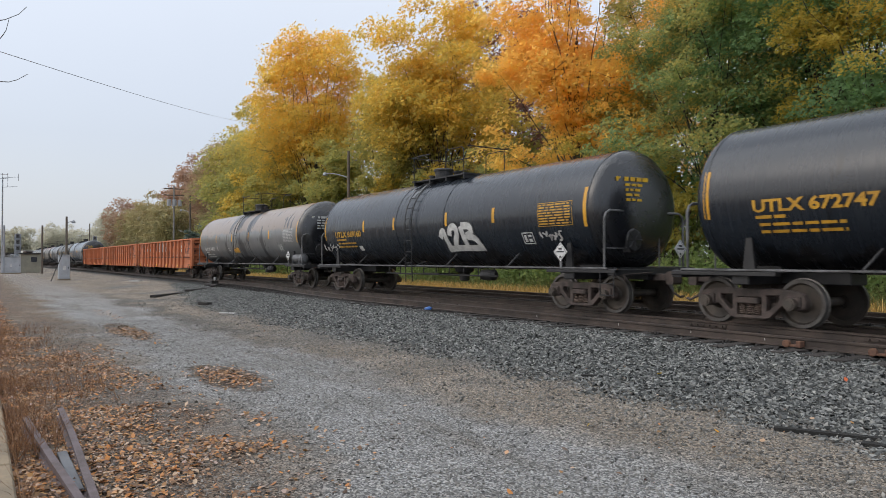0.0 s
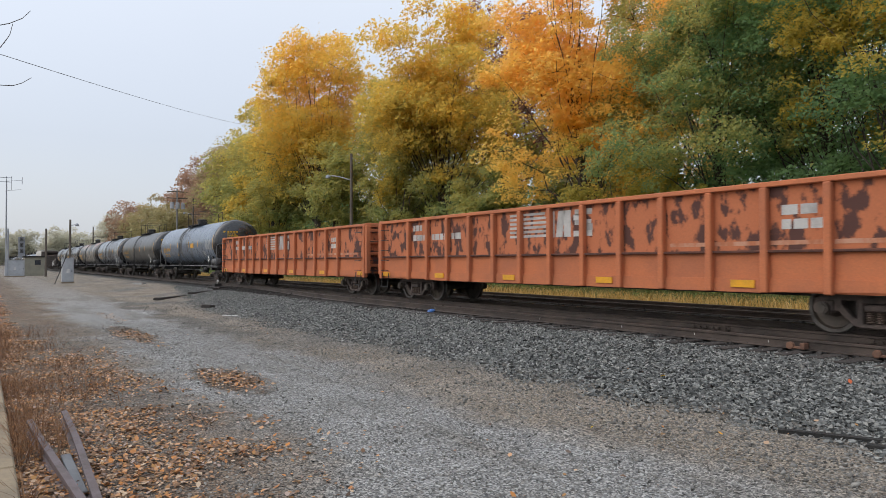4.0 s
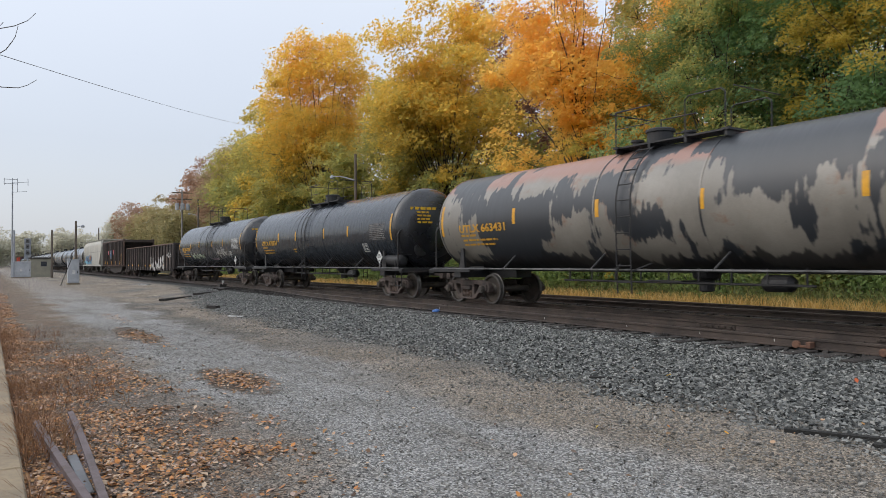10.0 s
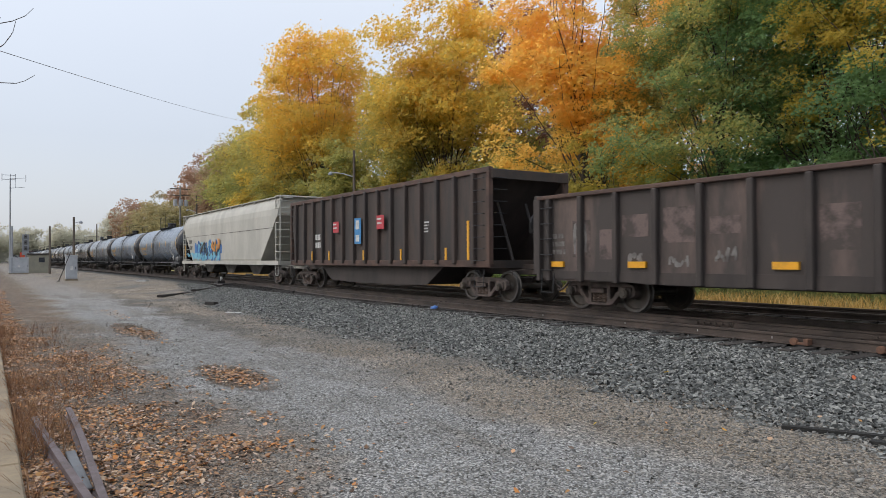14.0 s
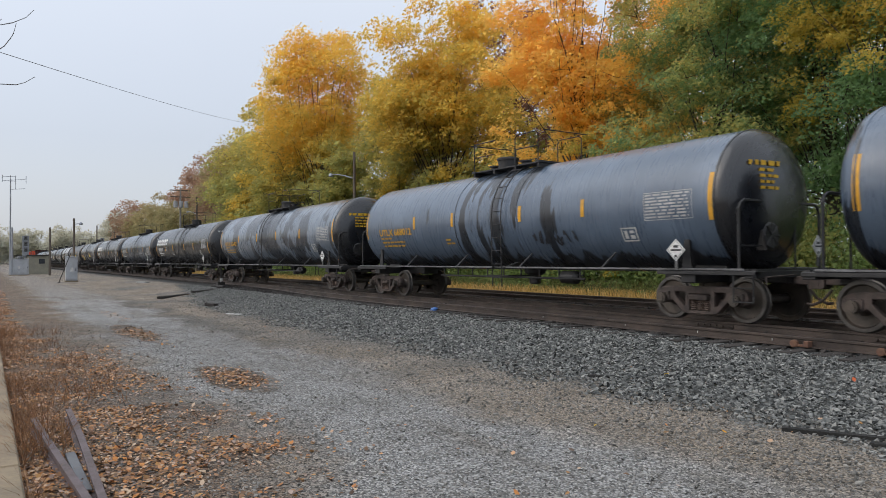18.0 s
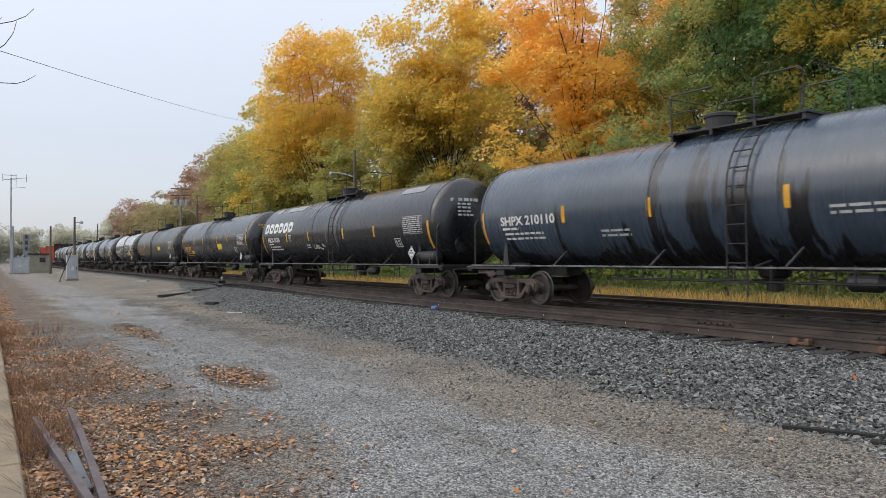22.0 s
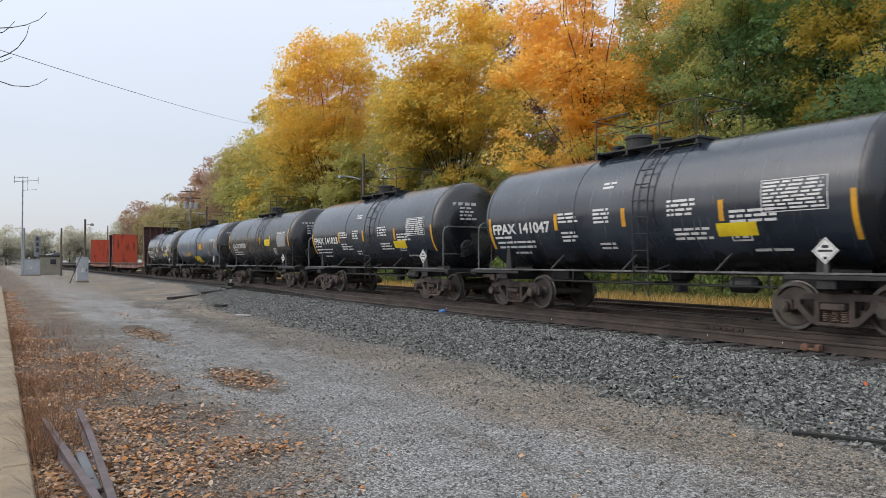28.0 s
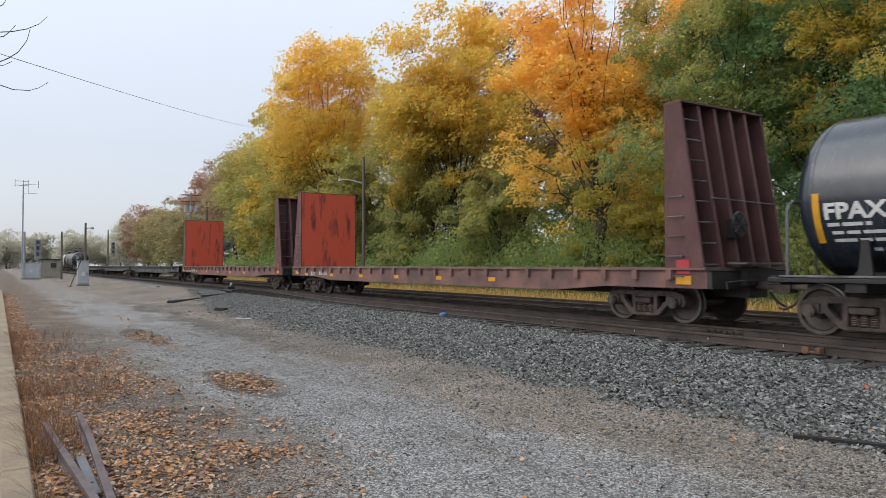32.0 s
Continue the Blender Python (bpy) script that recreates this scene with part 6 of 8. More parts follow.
# shift along the track, kind, marks' place, brake reservoir on the leading end
CARS = {
    0: (BLACK_T, "black tank car with yellow lettering", "UTLX 672747", ORANGE_TXT, None, 0.07, LONG, None, False),
    1: (BLACK_T, "black tank car with white 12B graffiti", "UTLX 669160", ORANGE_TXT, x_12b, -0.38, LONG, None, False),
    2: (GREY_R, "grey tank car with rust and tar stains", "SHQX 6823", WHITE, x_low_yellow, -0.25, LONGER, (-7.35, -5.2, -0.63, 0.21), True),
    6: (GREY_T, "blue-grey tank car with black tar runs", "UTLX 669284", ORANGE_TXT, x_decal, -0.03, LONG, None, True),
    7: (DARK_T, "dark grimy tank car with yellow lettering", "UTLX 672712", ORANGE_TXT, x_runs, -0.15, LONG, None, True),
    8: (GREY_P, "pale grey tank car with large dark patches", "UTLX 670798", ORANGE_TXT, None, -0.18, LONG, None, True),
    9: (BROWN_R, "grey tank car largely brown with rust", "UTLX 663431", ORANGE_TXT, None, 0.30, LONGER, None, False),
    10: (BLACK_T, "black tank car with yellow lettering", "UTLX 672734", ORANGE_TXT, x_runs, 0.0, LONG, None, True),
    11: (BLACK_T, "black tank car with white tag graffiti", "UTLX 672738", ORANGE_TXT, x_graf, 0.0, LONG, None, False),
    15: (GREY_T, "blue-grey tank car with black tar runs", "UTLX 668253", ORANGE_TXT, None, -0.05, LONG, None, True),
    16: (GREY_T, "grey tank car with tar stains and faint graffiti", "UTLX 668012", ORANGE_TXT, x_grey_tag, 0.22, LONG, None, False),
    17: (GREY_P, "grey tank car with large dark patches", "UTLX 653487", ORANGE_TXT, None, 0.0, LONGER, None, False),
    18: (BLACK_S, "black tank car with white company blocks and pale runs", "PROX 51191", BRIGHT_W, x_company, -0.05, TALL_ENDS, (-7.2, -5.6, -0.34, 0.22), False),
    19: (SLATE_T, "slate grey tank car with dark runs", "SHPX 210110", BRIGHT_W, x_slate, 0.0, SLATE_KIND, (-6.82, -4.6, -0.31, 0.24), True),
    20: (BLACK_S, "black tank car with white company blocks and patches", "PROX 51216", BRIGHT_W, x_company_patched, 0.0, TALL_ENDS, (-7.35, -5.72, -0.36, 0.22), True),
    21: (BLACK_S, "black tank car with pale spills and yellow decals", "NATX 50959", ORANGE_TXT, x_yellow, 0.2, LONG, (-6.8, -5.05, -0.54, 0.25), True),
    22: (DARK_T, "dark brown-grey tank car with tar stains", "UTLX 671931", ORANGE_TXT, x_decal_low, 0.0, LONG, None, True),
    23: (SILVER_T, "short white-topped black tank car with yellow panels", "FPAX 151038", BRIGHT_W, x_short, 0.0, SHORT, (-5.0, -2.5, -0.42, 0.26), False),
    24: (NAVY_T, "short navy and black tank car with white lettering", "AXLX 3246", BRIGHT_W, x_short, 0.0, SHORT, (-4.9, -2.6, -0.36, 0.30), False),
    25: (SHORT_T, "short black tank car with white stencils", "FPAX 141047", BRIGHT_W, x_short, 0.0, SHORT, (-5.0, -2.52, -0.42, 0.28), False),
    26: (SHORT_T, "short black tank car with white stencils", "FPAX 141023", BRIGHT_W, x_short, 0.12, SHORT, (-5.0, -2.45, -0.42, 0.28), False),
    27: (BLACK_S, "short black tank car with faded paint", "CAOX 300380", WHITE, x_old, 0.0, SHORT_OLD, (-4.35, -1.85, -0.38, 0.26), False),
    28: (BLUE_T, "short blue tank car with yellow panels", "", WHITE, x_orange_head, -0.16, SHORT_BLUE, (-4.4, -2.2, -0.36, 0.24), False),
    29: (SHORT_T, "short black tank car with white scrawl on its head", "FPAX 141070", BRIGHT_W, x_tag_head, 0.0, SHORT, (-5.0, -2.52, -0.42, 0.28), False),
    36: (DARK_T, "dark tank car far back in the train", "", WHITE, None, 0.0, LONG, None, False),
    37: (PALE_T, "pale tank car far back in the train", "", WHITE, None, 0.0, SHORT, None, False),
}
for k, (paint, label, marks, mm, extra, shift, kind, fit, tank) in CARS.items():
    tank_car(J[k + 1] - shift, J[k] - shift, paint, label, marks, mm, kind, fit, extras=extra, seed=k, pipe=GREYPIPE if k in (0, 1, 2, 6, 8, 25, 26, 28, 29) else None, tank=tank)
for k in (3, 4, 5):
    gondola(*span(k), ORANGE_G, ORANGE_W, "faded orange rusty gondola car with white blocks", top=2.66, seed=k, extras=orange_marks)
gondola(*span(12), BROWN_G, BROWN_W, "dark brown weathered gondola car with white graffiti", top=2.80, seed=12, first=-10.3, pitch=1.13, posts=19, low_rib=False, extras=brown_marks)
open_hopper(J[14] + 0.3, J[13] + 0.3)
covered_hopper(*span(14))
bulkhead_flat(*span(30), "maroon bulkhead flat car, empty, with orange-red linings", 30)
bulkhead_flat(*span(31), "maroon bulkhead flat car, empty, with orange-red linings", 31)
for k in (32, 33, 34, 35):
    plain_flat(*span(k))


# ---- trees ----
def tree(x, y, h, cx, cy, crown_low, leafmat, leaves, leaf, seed, label, name="tree", trunk_r=None, lobes=None):
    """Tapered trunk with limbs that fork into rounded lobes; each lobe carries flat sprays of leaves, with gaps between them."""
    rng = np.random.default_rng(seed)
    rnd = random.Random(seed)
    t = tagged(new(name), label, "tree", "trees behind the tracks")
    z0 = ground_z(x, y) - 0.1
    t.matrix_basis = pose(x, y, z0)
    tr = trunk_r or h * 0.014 + 0.06
    bm = bmesh.new()

    def limb(a, b, r0, r1, seg=8):
        d = Vector(b) - Vector(a)
        cyl(bm, r0, r1, d.length, Matrix.Translation((Vector(a) + Vector(b)) / 2) @ d.to_track_quat("Z", "Y").to_matrix().to_4x4(), seg, False)
    path = [Vector((0, 0, 0))]
    n = 6
    for i in range(n):
        path.append(path[-1] + Vector((rnd.uniform(-0.45, 0.45), rnd.uniform(-0.45, 0.45), h * 0.66 / n)))
    for i in range(n):
        limb(path[i], path[i + 1], tr * (1.15 - i / n), tr * (1.15 - (i + 1) / n), 10)
    half = (h - crown_low) / 2
    mid_z = crown_low + half
    small = min(cx, cy, half)
    nl = lobes or int(16 + min(34, cx * cy * half / 6))
    reach = 1.92 if crown_low < 2 else 1.72
    # lobes spread over an egg, a few inside it
    cents, rads = [], []
    for i in range(nl):
        if i % 6 == 5:
            d = rng.normal(size=3)
            d *= 0.30 / np.linalg.norm(d)
            rl = 0.34
        else:
            q = 1 - reach * (i + 0.5) / nl
            a = 2.39996 * i + seed
            f = math.sqrt(max(0.0, 1 - q * q))
            d = np.array([f * math.cos(a), f * math.sin(a), q]) + rng.normal(size=3) * 0.17
            d *= rng.uniform(0.62, 0.90)
            rl = rng.uniform(0.16, 0.32)
        cents.append(np.array([d[0] * cx, d[1] * cy, mid_z + d[2] * half]))
        rads.append(rl * (small * 0.6 + 0.4 * half))
    for c_, r_ in zip(cents, rads):
        k = min(n, max(2, int((c_[2] / h - 0.20) * n)))
        a, b = path[k], Vector(c_)
        bend = [a] + [a.lerp(b, k_ / 5) + Vector((rnd.uniform(-0.3, 0.3), rnd.uniform(-0.3, 0.3), rnd.uniform(-0.35, 0.2))) for k_ in (1, 2, 3, 4)] + [b]
        for k_ in range(5):
            limb(bend[k_], bend[k_ + 1], tr * (0.14 - 0.023 * k_), tr * (0.117 - 0.023 * k_), 5)
        for e_ in range(4):
            v_ = Vector(rng.normal(size=3)).normalized()
            v_.z = abs(v_.z) * 0.6
            limb(b, b + v_ * r_ * 0.95, tr * 0.05, tr * 0.015, 4)
    part("trunk", bm, BARK, t, "dark bark trunk and limbs")
    cents, rads = np.array(cents), np.array(rads)
    count, grow = (1.9, 0.74) if x > -20 else (1.35, 0.90) if x > -32 else (1.25, 0.95) if x > -70 else (0.8, 1.2) if x > -100 else (1.15, 0.88)
    leaves = int(leaves * count)
    # sprays on the lobes' upper and outer sides
    ns = max(60, int((rads ** 2).sum() * 11))
    lob = rng.choice(nl, ns, p=rads ** 2 / (rads ** 2).sum())
    v = rng.normal(size=(ns, 3))
    v[:, 2] = np.where(v[:, 2] < 0, v[:, 2] * 0.5, v[:, 2])
    v /= np.linalg.norm(v, axis=1)[:, None]
    out = (cents[lob] - np.array([0, 0, mid_z])) / np.array([cx, cy, half])
    v += out * 0.45
    v /= np.linalg.norm(v, axis=1)[:, None]
    spray = cents[lob] + v * (rads[lob] * (0.55 + 0.55 * rng.random(ns)))[:, None] * np.array([1.1, 1.1, 0.95])
    free = rng.random(ns) < 0.10
    e_ = rng.normal(size=(ns, 3))
    e_ *= (0.55 + 0.5 * rng.random(ns) ** 0.7)[:, None] / np.linalg.norm(e_, axis=1)[:, None]
    spray[free] = (e_ * np.array([cx, cy, half]) + np.array([0, 0, mid_z]))[free]
    srad = (0.22 + 0.34 * rng.random(ns)) * (small / 4.0) ** 0.5
    which = rng.integers(0, ns, leaves)
    g = rng.normal(size=(leaves, 3))
    g /= np.maximum(1.0, np.linalg.norm(g, axis=1) / 1.7)[:, None]
    pos = spray[which] + g * srad[which][:, None] * np.array([1.0, 1.0, 0.55])
    # sprays droop outwards
    pos[:, 2] -= 0.22 * (g[:, 0] ** 2 + g[:, 1] ** 2) * srad[which]
    inner = rng.random(leaves) < 0.07
    pos[inner] = (cents[lob[which]] + rng.normal(size=(leaves, 3)) * (rads[lob[which]] * 0.45)[:, None])[inner]
    pos = pos[pos[:, 2] > 0.15]
    k = len(pos)
    # leaves turn their faces to the open sky over the yard
    up = rng.normal(size=(k, 3)) * 0.45 + np.array([0.1, -0.55, 0.75])
    up /= np.linalg.norm(up, axis=1)[:, None]
    a = np.cross(up, rng.normal(size=(k, 3)))
    a /= np.linalg.norm(a, axis=1)[:, None]
    b = np.cross(up, a)
    s = leaf * grow * (0.55 + 0.8 * rng.random(k))[:, None]
    w = 0.55 + 0.35 * rng.random(k)[:, None]
    verts = np.stack([pos - a * s, pos + a * s * 0.6 + b * s * w, pos + a * s * 0.7 - b * s * w], 1).reshape(-1, 3)
    crown = sheet_mesh("crown", verts, np.arange(k * 3).reshape(-1, 3), leafmat)
    crown.parent = t
    return t


YEL = leaf_mat("golden_leaves", [(0.19, 0.28, 0.11), (0.36, 0.38, 0.12), (0.68, 0.54, 0.13), (0.90, 0.64, 0.13), (0.96, 0.61, 0.11)], tall=21)
YELG = leaf_mat("yellow_green_leaves", [(0.19, 0.28, 0.13), (0.32, 0.37, 0.14), (0.56, 0.49, 0.15), (0.84, 0.61, 0.14)], tall=20)
YELO = leaf_mat("light_olive_yellow_leaves", [(0.22, 0.26, 0.07), (0.42, 0.38, 0.09), (0.66, 0.52, 0.11), (0.74, 0.50, 0.10)], tall=14)
ORA = leaf_mat("orange_leaves", [(0.85, 0.68, 0.20), (0.96, 0.72, 0.20), (0.97, 0.69, 0.19), (0.97, 0.62, 0.17)], back=0.72, tall=18)
GRN = leaf_mat("green_leaves", [(0.15, 0.27, 0.13), (0.21, 0.35, 0.16), (0.28, 0.42, 0.17), (0.40, 0.48, 0.18)], tall=34)
GRNO = leaf_mat("green_leaves_turning", [(0.15, 0.26, 0.12), (0.21, 0.34, 0.15), (0.32, 0.42, 0.17), (0.60, 0.54, 0.18), (0.85, 0.60, 0.18), (0.92, 0.54, 0.17)], tall=26)
RED = leaf_mat("rust_brown_leaves", [(0.34, 0.29, 0.19), (0.42, 0.31, 0.21), (0.49, 0.31, 0.21), (0.47, 0.28, 0.20)], tall=30)
DUSK = leaf_mat("brown_purple_leaves", [(0.24, 0.17, 0.10), (0.33, 0.17, 0.11), (0.40, 0.19, 0.12)], tall=25)
OLIVE = leaf_mat("olive_leaves", [(0.26, 0.27, 0.15), (0.36, 0.34, 0.17), (0.47, 0.38, 0.19), (0.54, 0.35, 0.19)], tall=25)
# olive lightened and greyed: the haze of distance is put into the colour
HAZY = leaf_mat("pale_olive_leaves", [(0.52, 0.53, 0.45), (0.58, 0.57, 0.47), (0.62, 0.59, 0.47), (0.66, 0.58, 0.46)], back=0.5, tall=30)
BLUEG = leaf_mat("blue_green_needles", [(0.15, 0.21, 0.18), (0.20, 0.26, 0.23), (0.23, 0.29, 0.24)], tall=10)
SHRUB = leaf_mat("shrub_leaves", [(0.18, 0.27, 0.11), (0.27, 0.37, 0.14), (0.38, 0.46, 0.16), (0.60, 0.56, 0.20)], tall=8)

# each tree: x, y, height, half width x, y, crown low, leaves, count, leaf size, label
FRONT_TREES = [
    (-62.0, 26.5, 23.7, 6.9, 6.0, 5.5, YEL, 56000, 0.15, "golden yellow maple behind the tracks"),
    (-48, 29, 16.5, 6.0, 4.6, 3.0, YELG, 26000, 0.14, "golden maple with green lower leaves"),
    (-41.0, 27, 19.1, 6.6, 5.2, 5.5, YEL, 54000, 0.13, "golden yellow maple behind the tracks"),
    (-25.6, 25, 19.0, 4.5, 3.9, 2.6, ORA, 56000, 0.105, "bright orange maple behind the tracks"),
    (-18.6, 25.5, 17.0, 4.0, 3.6, 2.4, GRNO, 46000, 0.095, "green maple just turning orange"),
    (-14.6, 26.5, 17.0, 4.8, 3.6, 1.6, GRN, 46000, 0.095, "dark green tree behind the tracks"),
    (-10.6, 24.2, 15.0, 3.6, 3.0, 4.6, YELO, 26000, 0.085, "light olive and yellow tree behind the tracks"),
    (-6, 25.5, 16.0, 4.6, 4.0, 2.6, GRNO, 16000, 0.095, "green tree with first yellow leaves"),
]
SECOND_TREES = [
    (-45, 36, 21.8, 4.4, 3.6, 6.0, DUSK, 14000, 0.15, "brown-purple oak behind the maples"),
    (-33.5, 33, 13.5, 4.6, 3.4, 3.0, YELG, 12000, 0.15, "yellow-green tree behind the maples"),
    (-25.5, 32, 18.0, 4.4, 3.4, 3.0, ORA, 16000, 0.14, "orange tree behind the maples"),
    (-14, 33, 20.0, 5.4, 4.0, 2.0, GRN, 12000, 0.14, "dark green tree in the second row"),
    (-5, 33, 18.0, 5.4, 4.0, 2.0, GRN, 9000, 0.14, "dark green tree in the second row"),
    (-78, 28, 21.2, 7.4, 5.2, 3.0, YELG, 28000, 0.17, "yellow-green tree along the tracks"),
    (-91, 29, 19.8, 6.2, 5.0, 3.0, YELG, 22000, 0.19, "yellow-green tree along the tracks"),
    (-106, 32, 21.0, 6.8, 5.4, 3.0, OLIVE, 20000, 0.22, "olive autumn tree along the tracks"),
    (-126, 36, 21.0, 6.4, 5.0, 4.0, RED, 16000, 0.25, "rust brown tree along the tracks"),
]
FAR_TREES = [
    (-150, 40, 23.5, 7.0, 5.6, 5.0, RED, 14000, 0.30, "rust brown tree along the tracks"),
    (-186, 45, 24.5, 8.0, 6.5, 6.0, RED, 12000, 0.36, "tall rust brown tree along the tracks"),
    (-132, 29, 12.5, 6.0, 4.5, 1.0, OLIVE, 10000, 0.24, "olive tree along the tracks"),
    (-160, 32, 15.0, 7.0, 5.0, 1.0, OLIVE, 9000, 0.28, "olive tree along the tracks"),
    (-200, 36, 17.5, 9.0, 6.0, 1.0, OLIVE, 9000, 0.34, "pale olive tree along the tracks"),
    (-250, 41, 22.0, 9.0, 7.0, 1.0, RED, 9000, 0.42, "pale rust brown tree along the tracks"),
    # from here on the leaf colour carries the haze
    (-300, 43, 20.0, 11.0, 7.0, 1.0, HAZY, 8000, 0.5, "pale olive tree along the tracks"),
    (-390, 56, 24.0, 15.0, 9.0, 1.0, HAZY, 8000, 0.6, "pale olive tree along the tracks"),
    (-500, 76, 32.0, 18.0, 12.0, 2.0, HAZY, 8000, 0.75, "tall olive tree far along the tracks, haze in its leaf colour"),
]
YOUNG_TREES = [
    (-94, 24.5, 6.5, 2.6, 2.4, 0.4, BLUEG, 8000, 0.11, "blue-green conifer by the tracks"),
    (-53, 24.6, 11.5, 4.2, 3.2, 1.2, YELG, 15000, 0.13, "young yellow-green maple at the wood's edge"),
    (-67, 25.0, 14.0, 4.6, 3.4, 1.5, YELG, 15000, 0.15, "young yellow-green maple at the wood's edge"),
    (-75, 24.6, 12.0, 4.2, 3.2, 1.2, YEL, 11000, 0.16, "young golden maple at the wood's edge"),
    (-43, 25.0, 10.5, 4.0, 3.0, 1.2, YELG, 14000, 0.12, "young yellow-green maple at the wood's edge"),
    (-33, 25.0, 8.5, 3.2, 2.6, 1.2, YELG, 12000, 0.11, "young yellow-green maple at the wood's edge"),
    (-22.5, 24.5, 7.5, 2.8, 2.4, 1.0, YELO, 11000, 0.09, "young yellow maple at the wood's edge"),
    (-19.2, 23.8, 6.3, 2.0, 1.6, 1.6, YELO, 6000, 0.08, "young yellow maple at the wood's edge"),
]
TREES = FRONT_TREES + SECOND_TREES + FAR_TREES + YOUNG_TREES
for i in range(15):
    # dense wood behind the first rows
    TREES.append((-150 + i * 11, 44 + (i * 7 % 5) * 2.2, 13 + (i * 5 % 4), 7.5, 4.0, 0.3, (YELG, GRN, OLIVE, GRN)[i % 4], 7500, 0.24, "dark green tree deep in the wood"))
for i, (x, y, h, cx, cy, low, lm, cnt, ls, lab) in enumerate(TREES):
    tree(x, y, h, cx, cy, low, lm, cnt, ls, 100 + i, lab)
# distant wood at the end of the line, its haze put into the leaf colour
far_rnd = random.Random(8)
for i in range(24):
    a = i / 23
    tree(-420 - 60 * far_rnd.random(), -44 + 108 * a + far_rnd.uniform(-3, 3), far_rnd.uniform(15, 22.5), 10, 8, 0.5, HAZY, 3600, 0.6, 300 + i, "distant autumn tree with haze put into its leaf colour")
for i, (x, y, h) in enumerate(((-120, -9, 11), (-150, -14, 13), (-210, -16, 13))):
    tree(x, y, h, 6, 5, 0.5, (YEL, HAZY, OLIVE)[i], 7000, 0.28, 330 + i, "yellow tree beyond the yard")


def shrub(x, y, w, h, seed, lm, leaves=2200, leaf=0.09):
    rng = np.random.default_rng(seed)
    t = tagged(new("shrub"), "leafy green and yellow shrub at the wood's edge", "shrub", "shrubs at the wood's edge")
    t.matrix_basis = pose(x, y, ground_z(x, y) - 0.05)
    bm = bmesh.new()
    rnd = random.Random(seed)
    for i in range(7):
        rod(bm, (rnd.uniform(-0.2, 0.2), rnd.uniform(-0.2, 0.2), 0), (rnd.uniform(-w, w) * 0.7, rnd.uniform(-w, w) * 0.4, h * rnd.uniform(0.5, 0.95)), 0.018, 5)
    part("stem_cluster", bm, BARK, t)
    p = rng.normal(size=(leaves, 3)) * np.array([w * 0.45, w * 0.35, h * 0.26]) + np.array([0, 0, h * 0.5])
    p = p[p[:, 2] > 0.05]
    k = len(p)
    a = rng.normal(size=(k, 3))
    a /= np.linalg.norm(a, axis=1)[:, None]
    b = np.cross(a, rng.normal(size=(k, 3)))
    b /= np.linalg.norm(b, axis=1)[:, None]
    s = leaf * (0.6 + 0.8 * rng.random(k))[:, None]
    verts = np.stack([p - a * s, p + a * s * 0.6 + b * s * 0.75, p + a * s * 0.7 - b * s * 0.75], 1).reshape(-1, 3)
    cr = sheet_mesh("foliage", verts, np.arange(k * 3).reshape(-1, 3), lm)
    cr.parent = t
    return t


srnd = random.Random(21)
for i in range(46):
    x = -84 + i * 1.85 + srnd.uniform(-0.5, 0.5)
    back = i % 2
    shrub(x, 23.6 + 2.2 * back + srnd.uniform(-0.3, 0.8), srnd.uniform(1.7, 2.6), srnd.uniform(2.0, 3.4) + 1.6 * back, 500 + i, SHRUB if srnd.random() < 0.88 else YELG, 4200, 0.085)


# ---- small stones, leaves and weeds ----
def stones(name, xs, ys, zs, size, material, label, seed, flat=0.62, fine=False):
    """Crushed stones: angular blocks with pulled corners, one mesh; fine ones show their upper half alone."""
    rng = np.random.default_rng(seed)
    n = len(xs)
    base = np.array([[1, 0, 0], [0, 1, 0], [-1, 0, 0], [0, -1, 0], [0, 0, 1]] + ([] if fine else [[0, 0, -1]]), float)
    k = len(base)
    base[4, 2] = 0.8
    v = base[None] * (0.6 + 0.75 * rng.random((n, k, 1))) + rng.normal(size=(n, k, 3)) * 0.26
    v *= (size * (0.55 + 0.9 * rng.random(n) ** 1.4))[:, None, None] * np.stack([1 + 0.6 * rng.random(n), np.ones(n), flat + 0.4 * rng.random(n)], 1)[:, None]
    q = rng.normal(size=(n, 4)) * np.array([1, 0.2, 0.2, 1] if fine else [1, 0.4, 0.4, 1])
    q /= np.linalg.norm(q, axis=1)[:, None]
    w, x, y, z = q.T
    r = np.stack([np.stack([1 - 2 * (y * y + z * z), 2 * (x * y - z * w), 2 * (x * z + y * w)], 1), np.stack([2 * (x * y + z * w), 1 - 2 * (x * x + z * z), 2 * (y * z - x * w)], 1), np.stack([2 * (x * z - y * w), 2 * (y * z + x * w), 1 - 2 * (x * x + y * y)], 1)], 1)
    v = np.einsum("nij,nkj->nki", r, v) + np.stack([xs, ys, zs], 1)[:, None]
    fb = [[0, 1, 4], [1, 2, 4], [2, 3, 4], [3, 0, 4]] + ([] if fine else [[1, 0, 5], [2, 1, 5], [3, 2, 5], [0, 3, 5]])
    f_ = (np.arange(n)[:, None, None] * k + np.array(fb)[None]).reshape(-1, 3)
    ob = sheet_mesh(name, v.reshape(-1, 3), f_, material)
    return tagged(ob, label, "stones", kind="stuff")


